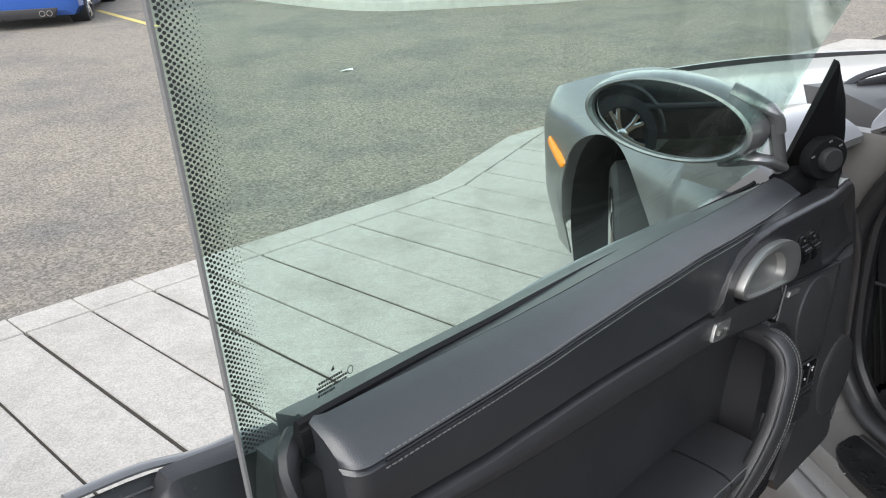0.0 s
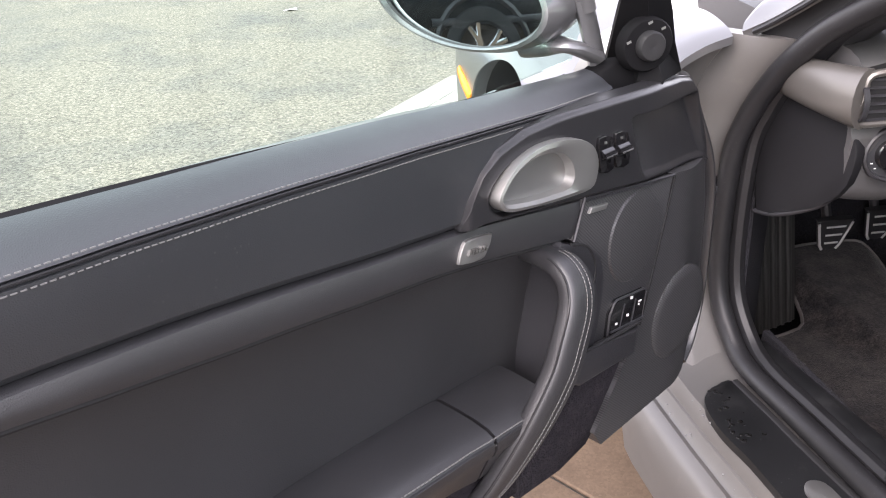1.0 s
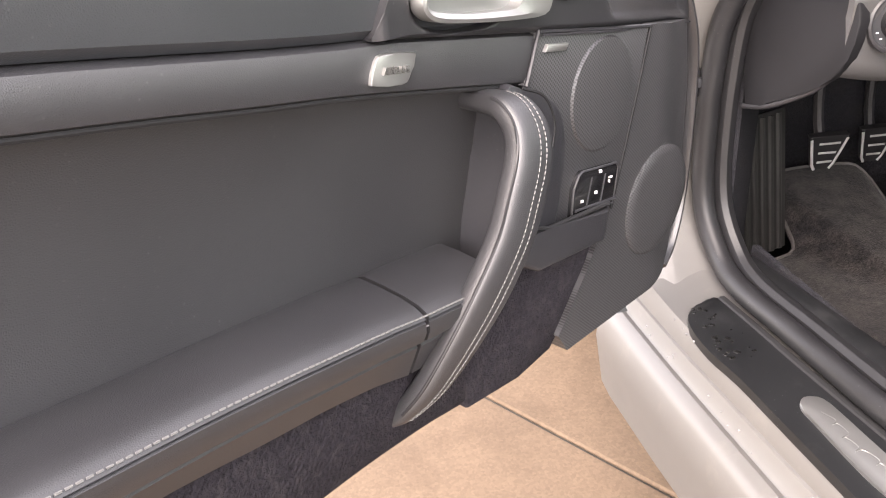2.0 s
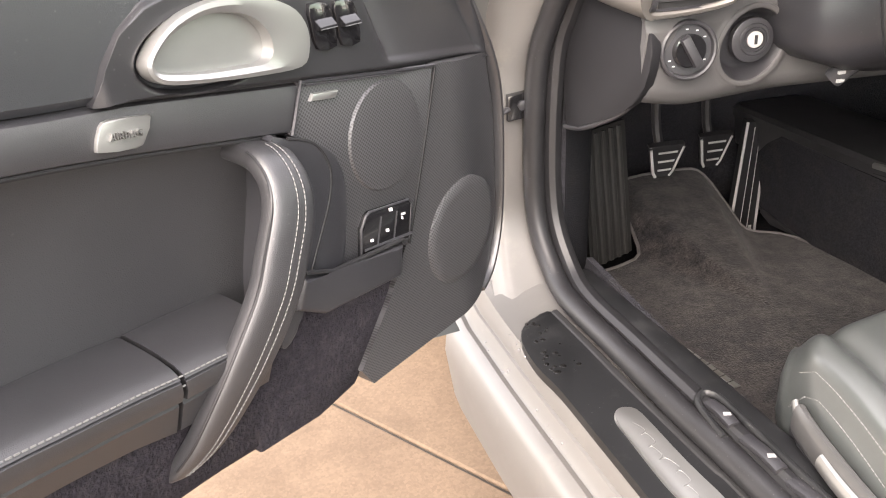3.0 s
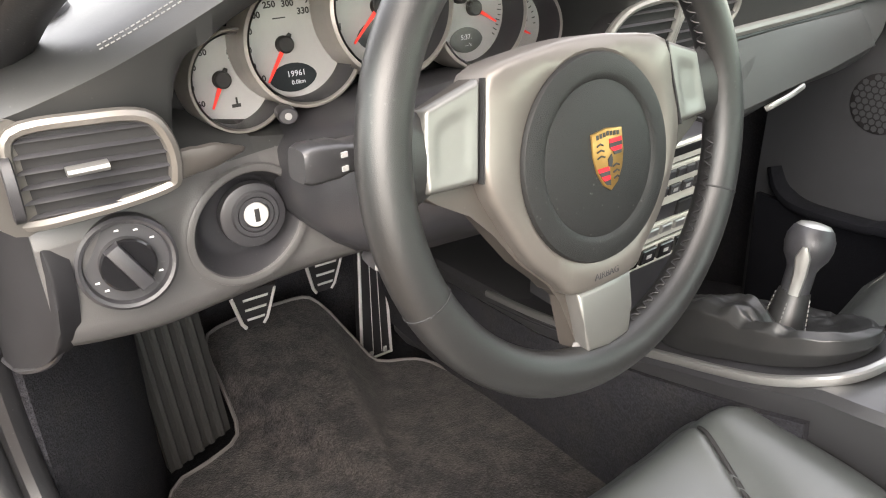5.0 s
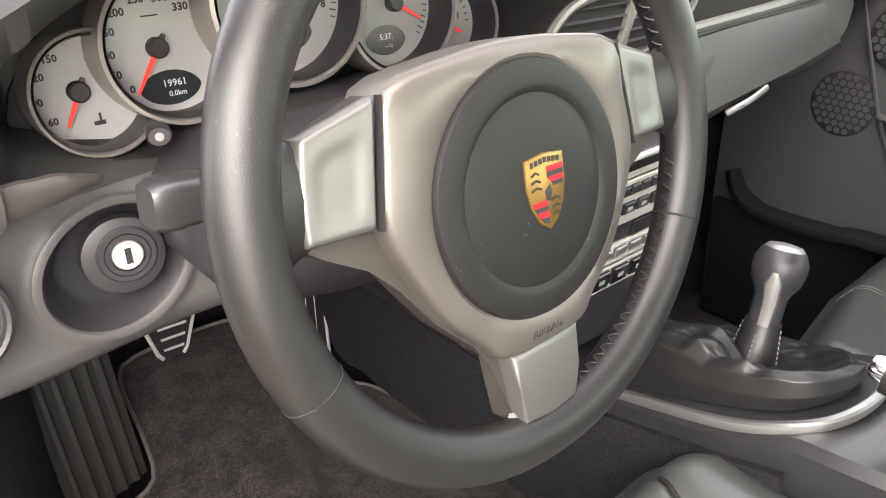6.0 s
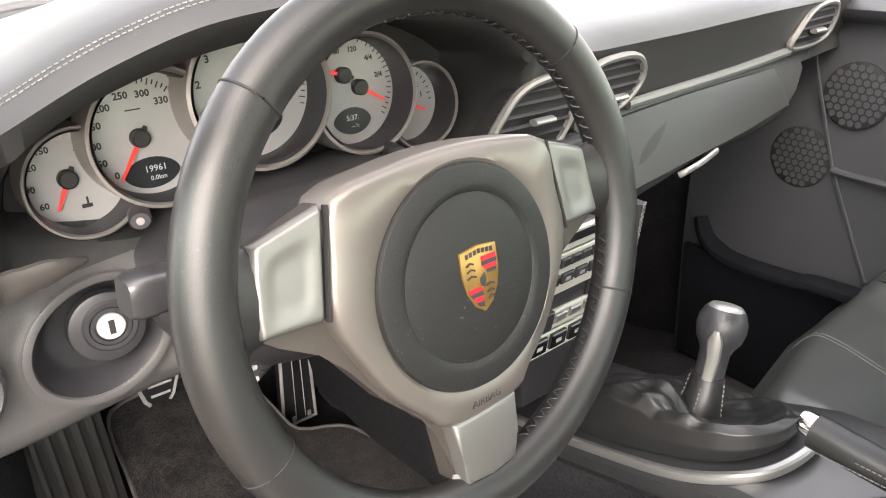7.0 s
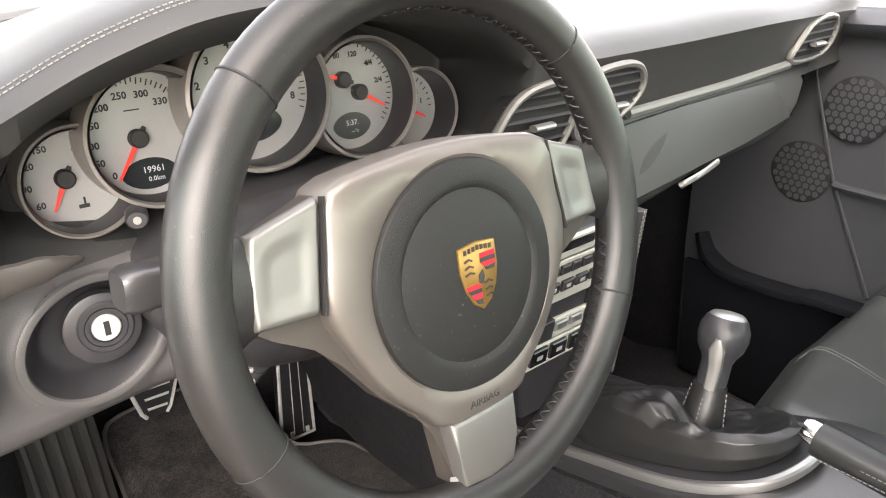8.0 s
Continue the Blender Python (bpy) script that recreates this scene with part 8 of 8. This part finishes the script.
screen = part("windscreen", sheet(lambda u, v: (1.14 + 0.10 * v + (1.39 - 0.20 * v) * u, 1.62 - 0.84 * v - 0.06 * (2 * u - 1) ** 2 * (1 - v), 0.965 + 0.29 * v + 0.05 * math.sin(math.pi * u)), 12, 8, (0, 0, 0.005)), CLEAR, car, "clear windscreen")
screen.visible_shadow = False
part("screen_pillar", tube(smooth([(2.60, 1.58, 0.925), (2.56, 1.29, 1.03), (2.50, 0.95, 1.20), (2.43, 0.65, 1.27)], 6), 0.035, 0.028, 10), PAINT, car, "silver windscreen pillar")
side = part("side_window", sheet(lambda u, v: (2.53 - 0.10 * v, 1.15 - 1.35 * u + 0.0 * v - 0.35 * v * (1 - u), 0.97 + 0.28 * v), 8, 4, (0.004, 0, 0)), WINDOW, car, "green tinted passenger window")
side.visible_shadow = False
part("quarter_pillar", sheet(lambda u, v: (1.08 + 0.16 * v, -0.05 - 0.75 * u - 0.30 * v, 0.95 + 0.28 * v), 6, 6, (0.01, 0, 0)), PAINT, car, "silver rear roof pillar")


# ---------------------------------------------------------------- other vehicles on the lot
def road_wheel(at, axis, r, w, parent):
    m = facing(at, axis, Vector((0, 0, 1)).cross(Vector(axis)))
    wh = part("wheel", lathe([(r * 0.66, -w), (r * 0.95, -w), (r, -w * 0.7), (r, w * 0.7), (r * 0.95, w), (r * 0.66, w)], m, 36), TYRE, parent, "alloy wheel with black tyre")
    part("rim", lathe([(r * 0.68, w), (r * 0.70, w + 0.006), (r * 0.64, w - 0.005), (r * 0.60, w - 0.05), (0.0, w - 0.06)], m, 36), DARK, wh)
    for k in range(5):
        for off in (-0.10, 0.10):
            a = 2 * math.pi * k / 5
            part("spoke", tube([m @ Vector((r * 0.12 * math.cos(a), r * 0.12 * math.sin(a), w - 0.02)), m @ Vector((r * 0.40 * math.cos(a + off), r * 0.40 * math.sin(a + off), w - 0.008)), m @ Vector((r * 0.66 * math.cos(a + off * 1.8), r * 0.66 * math.sin(a + off * 1.8), w - 0.006))], [0.028, 0.020, 0.022], 0.012, 8, up=axis), CHROME, wh)
    part("hub_cap", lathe([(r * 0.16, w - 0.04), (r * 0.16, w - 0.01), (r * 0.1, w), (0, w + 0.002)], m, 20), CHROME, wh)
    return wh


road_wheel((0.985, -0.98, 0.33), (-1, 0, 0), 0.33, 0.13, car)
road_wheel((2.675, -0.98, 0.33), (1, 0, 0), 0.33, 0.13, car)
road_wheel(flip(WING @ Vector((0.12, 0.95, 0.325))), (1, 0.15, 0), 0.327, 0.11, car)

# black off-roader, side on to the pavement
suv = thing("off_road_car", (-2.9, 1.2, 0), "black off-road car parked side on beside the pavement", "car")
SUV_SIDE = [(-y, z) for y, z in ((-1.6, 0.38), (-1.62, 0.75), (-1.55, 1.0), (-1.35, 1.08), (-1.05, 1.62), (-0.8, 1.70), (1.3, 1.72), (1.75, 1.62), (2.1, 1.10), (3.0, 1.02), (3.15, 0.8), (3.15, 0.40), (1.0, 0.30), (0.0, 0.30))]


def suv_ring(x, inset):
    return [(x, y * (1 - 0.02 * inset) + 0.016 * inset, z - 0.10 * inset * max(0, z - 1.0)) for y, z in SUV_SIDE]


part("body", loft([suv_ring(-3.85, 2.2), suv_ring(-3.80, 1), suv_ring(-3.65, 0), suv_ring(-2.18, 0), suv_ring(-2.04, 1), suv_ring(-2.00, 2.2)]), NIGHT, suv, "gloss black body")
for y0, y1 in ((0.9, -0.25), (-0.33, -1.55)):
    part("window", plate([(-1.995 - 0.42 * (z - 1.08), y, z) for y, z in ((y0, 1.08), (y1, 1.08), (y1 + 0.05, 1.52), (y0 - 0.1, 1.52))], (-0.10, 0, 0), 0.01), GLOSS, suv, "dark side window")
for y in (0.75, -2.15):
    part("arch", tube([(-2.02, y + 0.43 * math.cos(a), 0.38 + 0.43 * math.sin(a)) for a in np.linspace(0, math.pi, 16)], 0.035, 0.035, 8), PLASTIC, suv, "black wheel arch trim")
    road_wheel((-2.10, y, 0.37), (1, 0, 0), 0.37, 0.115, suv)
    road_wheel((-3.75, y, 0.37), (-1, 0, 0), 0.37, 0.115, suv)
part("tail_lamp", box(-2.16, -1.985, 1.36, 1.60, 0.93, 1.14, 0.02), TAIL, suv, "red tail lamp")
part("side_strip", tube([(-2.00, 1.2, 0.62), (-1.995, -2.9, 0.62)], 0.015, 0.03, 8), PLASTIC, suv)

suv.location.y -= 0.25

# blue saloon seen from behind
BM_ = Matrix.Translation((-5.72, 12.05, 0.42)) @ pose(0, 0, 0, 2, 2, 12)
blue = thing("saloon_car", (-6.0, 14.2, 0.5), "bright blue saloon with twin exhausts parked across the lot", "car")
rows = []
for y, w, zl, zs, zt in ((0.0, 0.80, 0.30, 0.60, 0.98), (0.08, 0.90, 0.22, 0.62, 1.02), (0.5, 0.92, 0.20, 0.66, 1.05), (1.2, 0.92, 0.20, 0.68, 1.36), (2.6, 0.92, 0.20, 0.68, 1.40), (3.4, 0.91, 0.20, 0.66, 0.98), (4.4, 0.84, 0.24, 0.60, 0.72)):
    rows.append([BM_ @ Vector(p) for p in ((-w * 0.9, y, zl), (-w, y, zl + 0.12), (-w, y, zs), (-w * 0.92, y, zs + 0.18), (-w * 0.68, y, zt), (w * 0.68, y, zt), (w * 0.92, y, zs + 0.18), (w, y, zs), (w, y, zl + 0.12), (w * 0.9, y, zl))])
part("body", loft(rows), BLUE, blue, "bright blue body")
part("diffuser", plate([BM_ @ Vector(p) for p in ((-0.62, -0.012, 0.34), (-0.55, -0.012, 0.20), (0.55, -0.012, 0.20), (0.62, -0.012, 0.34))], BM_.to_3x3() @ Vector((0, 0.06, 0)), 0.01), PLASTIC, blue, "black rear diffuser")
for x in (-0.50, -0.40, 0.40, 0.50):
    part("exhaust_tip", tube([BM_ @ Vector((x, -0.06, 0.27)), BM_ @ Vector((x, 0.05, 0.27))], 0.042, 0.042, 16), CHROME, blue, "bright exhaust tip")
    part("exhaust_bore", tube([BM_ @ Vector((x, -0.063, 0.27)), BM_ @ Vector((x, 0.0, 0.27))], 0.034, 0.034, 16), DARK, blue)
for x, sg in ((-0.80, -1), (0.80, 1)):
    road_wheel(BM_ @ Vector((x, 0.75, 0.33)), BM_.to_3x3() @ Vector((sg, 0, 0)), 0.33, 0.13, blue)
    road_wheel(BM_ @ Vector((x, 3.55, 0.33)), BM_.to_3x3() @ Vector((sg, 0, 0)), 0.33, 0.12, blue)
    part("tail_lamp", plate([BM_ @ Vector(p) for p in ((sg * 0.45, -0.01, 0.70), (sg * 0.82, 0.02, 0.70), (sg * 0.80, 0.02, 0.82), (sg * 0.45, -0.01, 0.80))], BM_.to_3x3() @ Vector((0, 0.08, 0)), 0.01), TAIL, blue, "red tail lamp")
